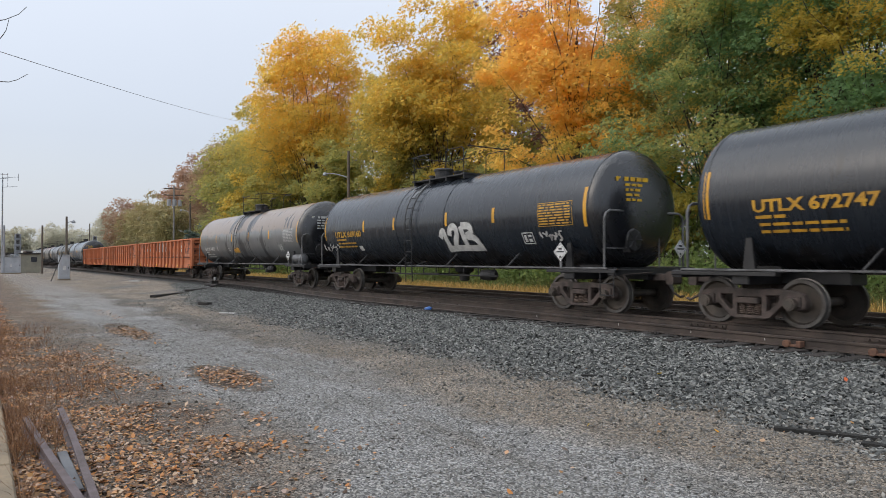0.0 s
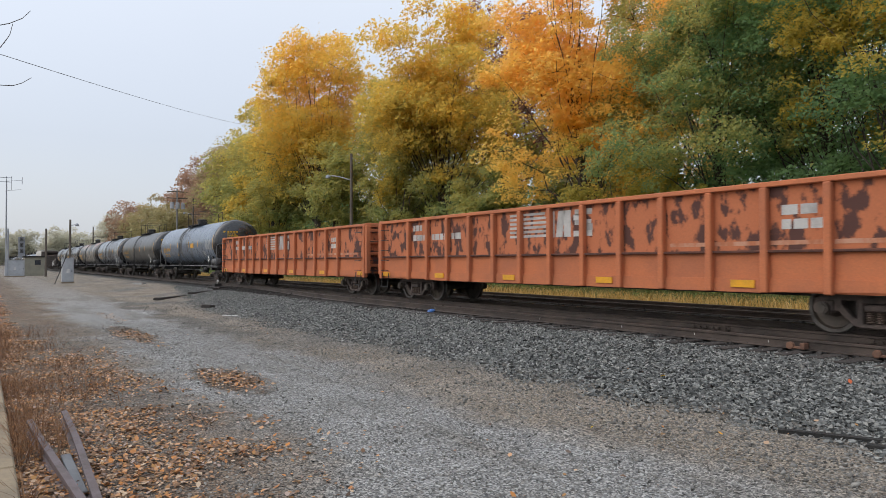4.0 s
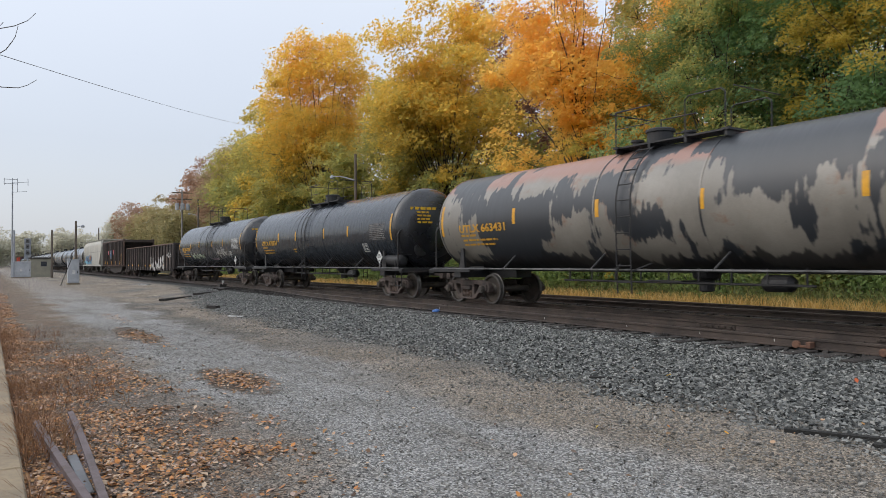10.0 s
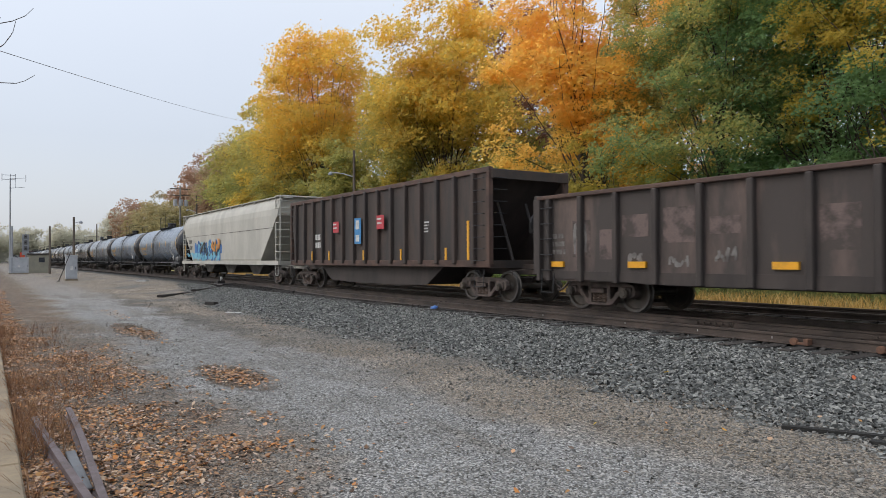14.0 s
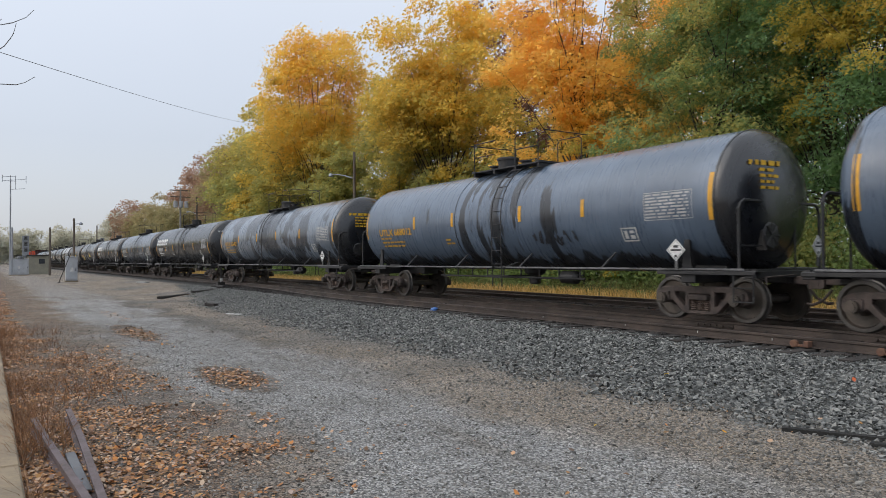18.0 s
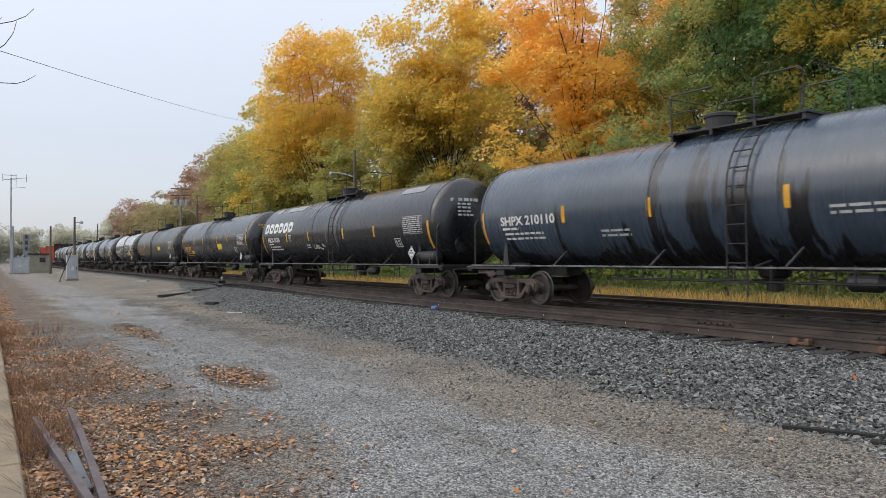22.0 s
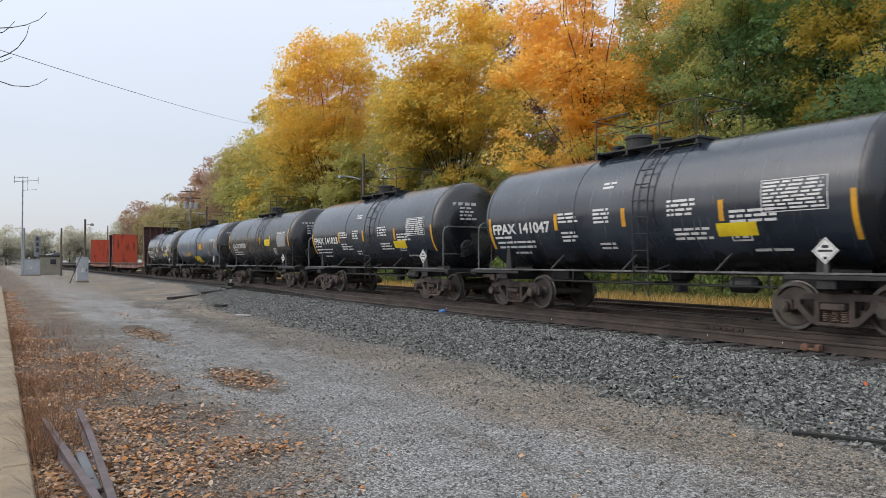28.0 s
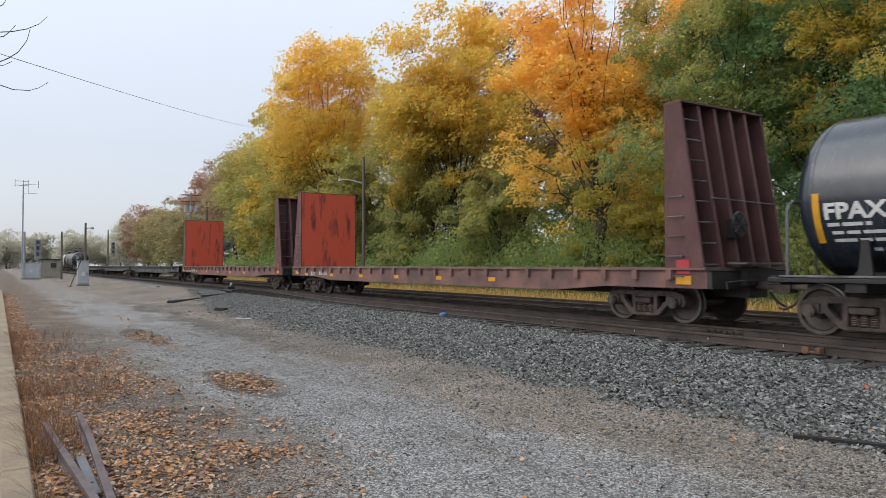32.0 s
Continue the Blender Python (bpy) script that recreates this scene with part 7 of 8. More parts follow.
def island_mat(name, cols, rough=0.85, spec=0.3):
    m, nt, b = nodes_of(name)
    g = nt.nodes.new("ShaderNodeNewGeometry")
    ramp = nt.nodes.new("ShaderNodeValToRGB")
    e = ramp.color_ramp.elements
    while len(e) < len(cols):
        e.new(0.5)
    for i, c in enumerate(cols):
        e[i].position, e[i].color = i / (len(cols) - 1), rgb(c)
    nt.links.new(g.outputs["Random Per Island"], ramp.inputs[0])
    vec = coords(nt, shift=False)
    grain = add_noise(nt, vec, 70, 3)
    col = add_mix(nt, 1.0, ramp.outputs[0], add_mix(nt, grain, (0.7, 0.7, 0.7), (1.3, 1.3, 1.3)), "MULTIPLY")
    nt.links.new(col, b.inputs["Base Color"])
    b.inputs["Roughness"].default_value = rough
    b.inputs["Specular IOR Level"].default_value = spec
    add_bump(nt, b, grain, 0.3, 0.01)
    return m


BALLAST = island_mat("crushed_ballast_stone", [(0.022, 0.023, 0.022), (0.070, 0.073, 0.070), (0.13, 0.134, 0.128), (0.21, 0.214, 0.203), (0.04, 0.042, 0.041), (0.10, 0.104, 0.100), (0.34, 0.34, 0.315), (0.16, 0.164, 0.157)])
GRAVEL = island_mat("yard_gravel_stone", [(0.08, 0.074, 0.064), (0.15, 0.145, 0.135), (0.235, 0.225, 0.205), (0.11, 0.108, 0.103), (0.34, 0.325, 0.295)])
DARKBAL = island_mat("oily_ballast_stone", [(0.014, 0.013, 0.012), (0.030, 0.027, 0.025), (0.052, 0.047, 0.043)])

rng6 = np.random.default_rng(77)


def heights(xs, ys):
    return np.array([ground_z(a, b) for a, b in zip(xs, ys)])


# ballast shoulder, thick near the yard and thinner far off
n6 = 185000
bx = -0.6 - 46 * rng6.random(n6) ** 1.6
by = 6.2 + 4.7 * rng6.random(n6) ** 0.85
edge = np.array([7.15 + 0.45 * noise_np(a, 0, 0.7, 2) + 0.3 * noise_np(a, 0, 3.0, 4) + max(0.0, (-26 - a) * 0.17) for a in bx])
ok = by > edge + 1.1 * (rng6.random(n6) ** 2 - 0.55)
bx, by = bx[ok], by[ok]
stones("ballast_stones", bx, by, heights(bx, by) + 0.006, 0.0235, BALLAST, "dark grey crushed stone ballast", 1, 0.55, True)
n6 = 12000
bx = -2.0 - 40 * rng6.random(n6) ** 1.3
by = 11.0 + 8.8 * rng6.random(n6)
stones("track_ballast", bx, by, heights(bx, by) + 0.008, 0.045, DARKBAL, "dark ballast between the ties", 2)
n6 = 125000
bx = 0.4 + 1.4 * np.minimum(rng6.normal(size=n6), 1.5) - 21.5 * rng6.random(n6) ** 1.6
by = 0.9 + 6.4 * rng6.random(n6)
stones("yard_gravel", bx, by, heights(bx, by) - 0.001, 0.0115, GRAVEL, "fine grey and tan gravel of the yard", 3, 0.5, True)
n6 = 3200
bx = -2.4 - 30 * rng6.random(n6) ** 1.4
by = 4.6 + 2.6 * rng6.random(n6) ** 0.6
stones("loose_stones", bx, by, heights(bx, by) + 0.004, 0.020, GRAVEL, "loose pale stones below the ballast", 4)


def leaf_scatter(name, xs, ys, size, material, label, seed, lift=0.012):
    """Fallen leaves: each a small folded blade with five points."""
    rng = np.random.default_rng(seed)
    n = len(xs)
    shape = np.array([[-1.0, 0, 0], [-0.45, -0.62, 0.16], [0.25, -0.75, 0.25], [1.0, 0, 0.10], [0.25, 0.75, 0.22], [-0.45, 0.62, 0.12]])
    a = rng.random(n) * 2 * np.pi
    s = size * (0.40 + 1.05 * rng.random(n) ** 1.5)
    p = np.repeat(shape[None], n, 0) * np.array([1, 1, 1.0])
    p[:, :, 2] *= rng.uniform(-0.9, 1.6, (n, 1))
    p[:, :, 2] += rng.normal(size=(n, 6)) * 0.10
    tilt = rng.normal(size=n) * 0.38
    z = p[:, :, 2] + p[:, :, 0] * np.sin(tilt)[:, None]
    x = p[:, :, 0] * np.cos(a)[:, None] - p[:, :, 1] * np.sin(a)[:, None]
    y = p[:, :, 0] * np.sin(a)[:, None] + p[:, :, 1] * np.cos(a)[:, None]
    v = np.stack([x, y, z], 2) * s[:, None, None]
    v += np.stack([xs, ys, heights(xs, ys) + lift + 0.35 * s * rng.random(n)], 1)[:, None]
    f0 = np.array([[0, 1, 2, 3], [0, 3, 4, 5]])
    f_ = (np.arange(n)[:, None, None] * 6 + f0[None]).reshape(-1, 4)
    ob = sheet_mesh(name, v.reshape(-1, 3), f_, material)
    return tagged(ob, label, "leaves", kind="stuff")


DRY = leaf_mat("dry_fallen_leaves", [(0.085, 0.055, 0.040), (0.20, 0.12, 0.072), (0.40, 0.22, 0.115), (0.60, 0.46, 0.33), (0.62, 0.26, 0.075), (0.21, 0.115, 0.075), (0.50, 0.27, 0.10), (0.11, 0.076, 0.056), (0.50, 0.38, 0.32), (0.30, 0.16, 0.12)], back=0.15)


def litter_points(n, seed):
    rng = np.random.default_rng(seed)
    out = []
    while len(out) < n:
        x = -2.2 - 46 * rng.random() ** 1.7
        if rng.random() > (-2.0 - x) / 1.6:
            continue
        reach = 2.25 if x > -10 else max(0.75, 2.25 - (-10 - x) * 0.16)
        y = 0.24 + (reach - 0.1) * rng.random() ** 1.35
        d = 0.8 * noise_np(x, y, 0.9, 11) + 0.6 * noise_np(x, y, 2.6, 5) + 0.3 * noise_np(x, y, 6.0, 3)
        if d > -0.22 + 0.62 * (y / reach) ** 2 - 0.55 * rng.random() ** 3:
            out.append((x, y))
    return np.array(out)


lp = litter_points(46000, 31)
leaf_scatter("leaf_litter", lp[:, 0], lp[:, 1], 0.0205, DRY, "drift of dry brown fallen leaves", 32)
pts = []
prng = np.random.default_rng(33)
for cx_, cy_, rx_, ry_, k_ in ((-10.3, 3.05, 1.05, 0.42, 900), (-17.8, 3.0, 1.9, 0.42, 700), (-24.3, 3.4, 2.4, 0.35, 200), (-7.4, 2.5, 0.5, 0.25, 60), (-14.5, 2.0, 1.6, 0.3, 160), (-6.2, 2.6, 0.7, 0.4, 60)):
    q = prng.normal(size=(k_, 2)) * 0.5
    pts.append(q * np.array([rx_, ry_]) + np.array([cx_, cy_]))
pts.append(np.stack([-3.5 - 22 * prng.random(170) ** 1.4, 2 + 6.5 * prng.random(170)], 1))
pts = np.concatenate(pts)
leaf_scatter("leaf_patches", pts[:, 0], pts[:, 1], 0.023, DRY, "patches of dry brown leaves on the gravel", 34)
for x, y, s, c_ in ((-6.31, 3.65, 0.060, (0.62, 0.22, 0.06)), (-4.27, 6.07, 0.058, (0.78, 0.38, 0.03)), (-5.15, 5.2, 0.04, (0.7, 0.5, 0.06)), (-6.5, 7.95, 0.05, (0.8, 0.5, 0.03)), (-8.25, 2.2, 0.05, (0.6, 0.2, 0.04)), (-4.6, 9.2, 0.05, (0.55, 0.13, 0.05))):
    lm_ = leaf_mat("single_leaf", [c_, tuple(v * 0.9 for v in c_)], back=0.15)
    o = leaf_scatter("fallen_leaf", np.array([x]), np.array([y]), s, lm_, "single bright orange fallen leaf on the gravel", int(-x * 100), 0.02)
    tagged(o, category="leaf", kind="thing")


def weeds(name, xs, ys, h, material, label, seed, spread=0.5, wide=0.004, blades=1):
    """Thin stems, each a narrow bent blade."""
    rng = np.random.default_rng(seed)
    n = len(xs)
    zs = heights(xs, ys)
    hh = h * (0.45 + 0.8 * rng.random(n))
    a = rng.random(n) * 2 * np.pi
    d = np.stack([np.cos(a), np.sin(a), np.zeros(n)], 1)
    lean = rng.normal(size=(n, 3)) * spread * 0.5
    lean[:, 2] = 1
    base = np.stack([xs, ys, zs], 1)
    mid = base + lean * hh[:, None] * 0.55
    tip = mid + (lean * np.array([1.9, 1.9, 0.75])) * hh[:, None] * 0.5
    w = wide * (0.7 + 0.6 * rng.random(n))[:, None]
    v = np.stack([base - d * w, base + d * w, mid + d * w * 0.8, mid - d * w * 0.8, tip + d * w * 0.3, tip - d * w * 0.3], 1)
    f0 = np.array([[0, 1, 2, 3], [3, 2, 4, 5]])
    f_ = (np.arange(n)[:, None, None] * 6 + f0[None]).reshape(-1, 4)
    return tagged(sheet_mesh(name, v.reshape(-1, 3), f_, material), label, "grass", kind="stuff")


DEAD = leaf_mat("dead_grass_blades", [(0.12, 0.062, 0.036), (0.24, 0.12, 0.06), (0.36, 0.21, 0.11)], back=0.2)
GOLD = leaf_mat("golden_grass_blades", [(0.40, 0.26, 0.09), (0.62, 0.40, 0.12), (0.74, 0.50, 0.18), (0.82, 0.66, 0.36)], back=0.3)
GREENB = leaf_mat("green_grass_blades", [(0.09, 0.13, 0.05), (0.18, 0.20, 0.07), (0.40, 0.34, 0.13)], back=0.3)
wr = np.random.default_rng(51)
k = 6500
wx = -4.2 - 15 * wr.random(k) ** 1.3
wy = 0.26 + 1.2 * wr.random(k) ** 1.8
okw = np.array([noise_np(a, b, 1.1, 9) > -0.05 + 0.25 * b for a, b in zip(wx, wy)])
weeds("dead_weeds", wx[okw], wy[okw], 0.30, DEAD, "tangle of dead brown grass and weeds", 52, 0.9, 0.0022)
k = 30000
wx = 2 - 95 * wr.random(k) ** 1.25
wy = 20.3 + 3.4 * wr.random(k)
weeds("verge_grass", wx, wy, 0.42, GOLD, "tall golden dry grass along the far verge", 53, 0.5, 0.010)
k = 11000
wx = 2 - 80 * wr.random(k) ** 1.25
wy = 21.4 + 2.6 * wr.random(k)
weeds("verge_weeds", wx, wy, 0.8, GREENB, "green and yellow weeds at the wood's edge", 54, 0.6, 0.012)

# ---- ties, anchors and bits along the tracks ----
tie_bm = bmesh.new()
box(tie_bm, -0.115, 0.115, -1.30, 1.30, -0.16, 0.0, 0.01)
tie_me = None
tie_rnd = random.Random(9)
for i in range(150):
    x = 6 - i * 0.52
    o_pose = pose(x + tie_rnd.uniform(-0.03, 0.03), TRACK_Y + tie_rnd.uniform(-0.04, 0.04), RAIL - 0.172, 0, 0, tie_rnd.uniform(-1.5, 1.5))
    if tie_me is None:
        tie_me = part("tie", tie_bm, TIE, track, place=o_pose)
    else:
        again(tie_me, track, o_pose)
for i in range(150):
    x = 6 - i * 0.52
    again(tie_me, second, pose(x + tie_rnd.uniform(-0.03, 0.03), SECOND_Y + tie_rnd.uniform(-0.04, 0.04), RAIL - 0.172, 0, 0, tie_rnd.uniform(-1.5, 1.5)))
for i in range(66):
    x = 2 - i * 0.52
    again(tie_me, siding, pose(x, siding_y(x) + 0.52 + tie_rnd.uniform(-0.12, 0.08), RAIL - 0.178, 0, 0, tie_rnd.uniform(-2.5, 2.5)))
for tr_, yy in ((track, TRACK_Y), (second, SECOND_Y)):
    bm = bmesh.new()
    for i in range(420):
        box(bm, -72.5 - i * 0.6 - 0.115, -72.5 - i * 0.6 + 0.115, yy - 1.3, yy + 1.3, RAIL - 0.33, RAIL - 0.172)
    o = part("far_ties", bm, TIE, tr_)
    o["kind"] = "stuff"
ANCHOR = mat("rusty_rail_anchor", (0.17, 0.085, 0.052), (0.10, 0.055, 0.040), 8, 0.8, 0, 0.3, 60)


def make_anchor():
    bm = bmesh.new()
    lathe(bm, [(-0.035, 0.045), (-0.03, 0.062), (0.03, 0.062), (0.035, 0.045)], 14, "y")
    box(bm, 0.03, 0.24, -0.02, 0.09, -0.045, -0.01, 0.006)
    box(bm, 0.17, 0.25, -0.03, 0.11, -0.05, 0.055, 0.008)
    return bm


for x in (-6.55, -5.20, -3.9):
    shared("rail_anchor", make_anchor, ANCHOR, siding, pose(x, siding_y(x) - 0.12, RAIL - 0.11), "rusty rail anchor")
for x in (-17.6, -12.9, -10.3, -8.5, -7.0):
    shared("chalk_mark", lambda: group_bm([(-0.006, 0.006, -0.004, 0, -0.022, 0.022), (-0.012, 0.006, -0.004, 0, 0.012, 0.02)]), WHITE, siding, pose(x, siding_y(x) - 0.014, RAIL - 0.09), "white chalk mark")
bm = bmesh.new()
for x in (-9.2, -5.6):
    box(bm, x - 0.45, x + 0.45, TRACK_Y - G - 0.03, TRACK_Y - G + 0.03, RAIL - 0.13, RAIL - 0.06, 0.006)
    for i in range(6):
        cyl(bm, 0.016, 0.016, 0.05, Matrix.Translation((x - 0.38 + i * 0.15, TRACK_Y - G - 0.05, RAIL - 0.095)) @ pose(0, 0, 0, 90), 6)
part("joint_bar", bm, RAILTOP, track, "bolted joint bars")


def timber(name, a, b, w, h, material, label, z=None, cat="timber"):
    d = Vector((b[0] - a[0], b[1] - a[1], 0))
    bm = bmesh.new()
    n_ = 6
    rnd = random.Random(int(abs(a[0]) * 100))
    rings = []
    for i in range(n_ + 1):
        k_ = d.length * i / n_
        e_ = [rnd.uniform(-0.06, 0.06) for _ in range(4)]
        rings.append([bm.verts.new((k_, -w / 2 * (1 + e_[0]), 0)), bm.verts.new((k_, w / 2 * (1 + e_[1]), 0)), bm.verts.new((k_, w / 2 * (0.85 + e_[2]), h)), bm.verts.new((k_, -w / 2 * (0.85 + e_[3]), h * (1 + e_[0])))])
    for r0, r1 in zip(rings, rings[1:]):
        for i in range(4):
            bm.faces.new((r0[i], r1[i], r1[(i + 1) % 4], r0[(i + 1) % 4]))
    bm.faces.new(rings[0])
    bm.faces.new(rings[-1][::-1])
    bmesh.ops.recalc_face_normals(bm, faces=bm.faces[:])
    o = part(name, bm, material, None)
    zz = min(ground_z(*a), ground_z(*b)) - 0.005 if z is None else z
    o.matrix_basis = Matrix.Translation((a[0], a[1], zz)) @ Matrix.Rotation(math.atan2(d.y, d.x), 4, "Z")
    return tagged(o, label, cat, kind="thing")


ROT = mat("rotten_black_timber", (0.011, 0.011, 0.010), (0.022, 0.021, 0.019), 4, 0.9, 0, 0.5, 35, (1, 6, 6))
timber("timber_piece", (-7.3, 7.24), (-6.75, 7.6), 0.12, 0.035, ROT, "short broken dark timber on the ballast edge")
timber("timber_piece", (-4.02, 6.64), (-3.1, 7.12), 0.10, 0.04, ROT, "dark rotten timber lying on the gravel")
timber("timber_piece", (-3.26, 6.80), (-2.4, 7.0), 0.12, 0.04, ROT, "dark rotten timber lying on the gravel")
for a_, b_ in (((-33.5, 6.6), (-36.0, 8.6)), ((-36.0, 8.7), (-38.5, 10.6)), ((-38.4, 10.6), (-41.0, 11.4))):
    timber("old_tie", a_, b_, 0.3, 0.12, TIE, "old dark tie lying at the ballast edge")
CONCR = mat("pale_rubble", (0.36, 0.36, 0.35), (0.20, 0.20, 0.20), 5, 0.9, 0, 0.4, 30)
timber("rubble_lump", (-54.6, 9.3), (-53.5, 9.7), 0.35, 0.10, CONCR, "pale broken slab by the track", cat="rubble")
timber("rubble_lump", (-27.0, 7.0), (-26.5, 7.2), 0.22, 0.12, TIE, "dark lump on the gravel", cat="rubble")
timber("pale_board", (-22.7, 6.5), (-22.2, 6.8), 0.1, 0.03, WHITE, "pale scrap on the gravel", cat="scrap")
BLUEP = mat("blue_plastic", (0.05, 0.16, 0.45), (0.04, 0.13, 0.38), 4, 0.35, 0, 0.05, 40)
bm = bmesh.new()
lathe(bm, [(0.0, 0.05), (0.02, 0.07), (0.16, 0.065), (0.19, 0.03), (0.23, 0.028)], 12, "z")
o = part("blue_bottle", bm, BLUEP)
o.matrix_basis = pose(-17.4, 10.95, ground_z(-17.4, 10.95) + 0.02, 0, 72, 20)
tagged(o, "crumpled blue plastic bottle beside the rail", "bottle", kind="thing")

# switch stand at the end of the old siding
ss = tagged(new("switch_stand"), "low dark steel switch stand on two ties", "switch stand")
ss.matrix_basis = pose(-41.8, 11.6, 0.2)
part("base", group_bm([(-0.9, 0.9, -0.35, 0.35, 0.0, 0.10), (-0.25, 0.25, -0.2, 0.2, 0.1, 0.28)]), STEEL, ss)
bm = bmesh.new()
tube(bm, [(0, 0, 0.2), (0.55, -0.1, 0.42)], 0.035)
cyl(bm, 0.07, 0.07, 0.14, pose(0.58, -0.1, 0.43), 10)
part("lever", bm, WHITE, ss, "pale throw lever")

# ---- left edge of the yard ----
CONC = mat("old_concrete", (0.29, 0.225, 0.145), (0.20, 0.16, 0.11), 2.0, 0.85, 0, 0.4, 35)
kerb = tagged(new("concrete_kerb"), "old tan concrete kerb along the yard", "kerb", kind="structure")
kr = random.Random(4)
for i in range(22):
    bm = bmesh.new()
    x1 = -1.5 - i * 2.44
    box(bm, x1 - 2.43, x1, 0.03, 0.235, -0.15, 0.13 + kr.uniform(-0.008, 0.008), 0.015)
    part("kerb_stone", bm, CONC, kerb)
BAR = mat("weathered_purple_brown_rail", (0.135, 0.105, 0.11), (0.09, 0.068, 0.066), 5, 0.7, 0, 0.25, 60)


def scrap_rail(a, b, bend, label):
    bm = bmesh.new()
    pts = [Vector(a).lerp(Vector(b), i / 6) + Vector((0, bend * math.sin(math.pi * min(1, i / 6 * 0.5)) ** 3, 0)) for i in range(7)]
    prof = [(-0.045, 0), (0.045, 0), (0.045, 0.014), (0.012, 0.024), (0.010, 0.075), (0.028, 0.085), (0.028, 0.108), (-0.028, 0.108), (-0.028, 0.085), (-0.010, 0.075), (-0.012, 0.024), (-0.045, 0.014)]
    rings = [[bm.verts.new((p.x, p.y + u, p.z + v)) for u, v in prof] for p in pts]
    for r0, r1 in zip(rings, rings[1:]):
        for i in range(len(prof)):
            bm.faces.new((r0[i], r1[i], r1[(i + 1) % len(prof)], r0[(i + 1) % len(prof)]))
    bm.faces.new(rings[0])
    bm.faces.new(rings[-1][::-1])
    bmesh.ops.recalc_face_normals(bm, faces=bm.faces[:])
    bm.to_mesh(me_ := bpy.data.meshes.new("scrap_rail"))
    bm.free()
    me_.materials.append(BAR)
    return tagged(new("scrap_rail", me_), label, "rail", "scrap rails in the leaves", "thing")


scrap_rail((-8.3, 0.42, 0.0), (-4.6, 0.60, 0.0), 0.02, "rusty purple-brown scrap rail lying among dead leaves")
scrap_rail((-8.6, 0.76, 0.0), (-4.6, 0.72, 0.0), -0.06, "rusty purple-brown scrap rail lying among dead leaves")
ZINC = mat("dull_zinc_sheet", (0.17, 0.175, 0.185), (0.12, 0.12, 0.13), 3, 0.6, 0.1, 0.1, 40)
bm = bmesh.new()
box(bm, -6.9, -5.7, 0.585, 0.665, 0.02, 0.045, 0.006)
tagged(part("metal_strip", bm, ZINC), "dull grey metal strip between the scrap rails", "metal strip", kind="thing")

# ---- far end of the yard: cabinets, hut, poles ----
CAB = mat("light_grey_cabinet_paint", (0.42, 0.44, 0.47), (0.34, 0.36, 0.385), 1.5, 0.5, 0, 0.05, 40)
HUT = mat("olive_tan_hut_paint", (0.28, 0.27, 0.21), (0.23, 0.22, 0.18), 1.5, 0.7, 0, 0.1, 40)
GALV = mat("galvanised_steel", (0.36, 0.38, 0.41), (0.28, 0.30, 0.33), 2, 0.45, 0.4, 0.08, 40)
POLE = mat("weathered_pole_timber", (0.15, 0.125, 0.10), (0.10, 0.083, 0.068), 2, 0.85, 0, 0.4, 25, (5, 5, 0.5))
POLEP = mat("pale_grey_pole_timber", (0.30, 0.29, 0.27), (0.22, 0.21, 0.20), 2, 0.85, 0, 0.4, 25, (5, 5, 0.5))
GLASS_D = mat("dark_window", (0.03, 0.035, 0.045), (0.05, 0.055, 0.065), 2, 0.15, 0, 0.02, 20)


def cabinet(x, y, w, d, h, label, turn=0):
    c = tagged(new("signal_cabinet"), label, "cabinet")
    c.matrix_basis = pose(x, y, ground_z(x, y), 0, 0, turn)
    bm = bmesh.new()
    box(bm, -d / 2, d / 2, -w / 2, w / 2, 0.12, h, 0.02)
    part("body", bm, CAB, c)
    bm = bmesh.new()
    box(bm, -d / 2 - 0.05, d / 2 + 0.05, -w / 2 - 0.05, w / 2 + 0.05, h, h + 0.06, 0.015)
    part("roof", bm, CAB, c)
    bm = bmesh.new()
    box(bm, d / 2, d / 2 + 0.025, -w / 2 + 0.06, w / 2 - 0.06, 0.22, h - 0.1, 0.008)
    dr = part("door", bm, CAB, c)
    part("label_plate", group_bm([(d / 2 + 0.026, d / 2 + 0.034, -0.12, 0.12, h * 0.42, h * 0.58)]), WHITE, dr)
    part("handle", group_bm([(d / 2 + 0.025, d / 2 + 0.06, w / 2 - 0.16, w / 2 - 0.12, h * 0.45, h * 0.55)]), STEEL, dr)
    part("footing", group_bm([(-d / 2 - 0.06, d / 2 + 0.06, -w / 2 - 0.06, w / 2 + 0.06, 0, 0.12)]), CONC, c)
    return c


cabinet(-66.4, 6.05, 0.85, 0.7, 2.08, "tall light grey signal cabinet by the track", 0)
cabinet(-103.0, 3.5, 2.1, 1.2, 2.05, "wide light grey signal cabinet beside the hut", 0)
hut = tagged(new("equipment_hut"), "small olive tan equipment hut with flat roof", "hut")
hut.matrix_basis = pose(-111, 6.0, ground_z(-111, 6))
bm = bmesh.new()
box(bm, -1.5, 1.5, -1.15, 1.35, 0, 2.5, 0.03)
part("wall", bm, HUT, hut)
part("roof", group_bm([(-1.65, 1.65, -1.3, 1.5, 2.5, 2.66)]), STEEL, hut)
win = part("window", group_bm([(1.5, 1.53, 0.05, 0.75, 1.45, 2.1)]), GLASS_D, hut)
for z in (2.1, 1.4):
    part("frame_bar", group_bm([(1.5, 1.56, 0.0, 0.8, z, z + 0.05)]), HUT, win)


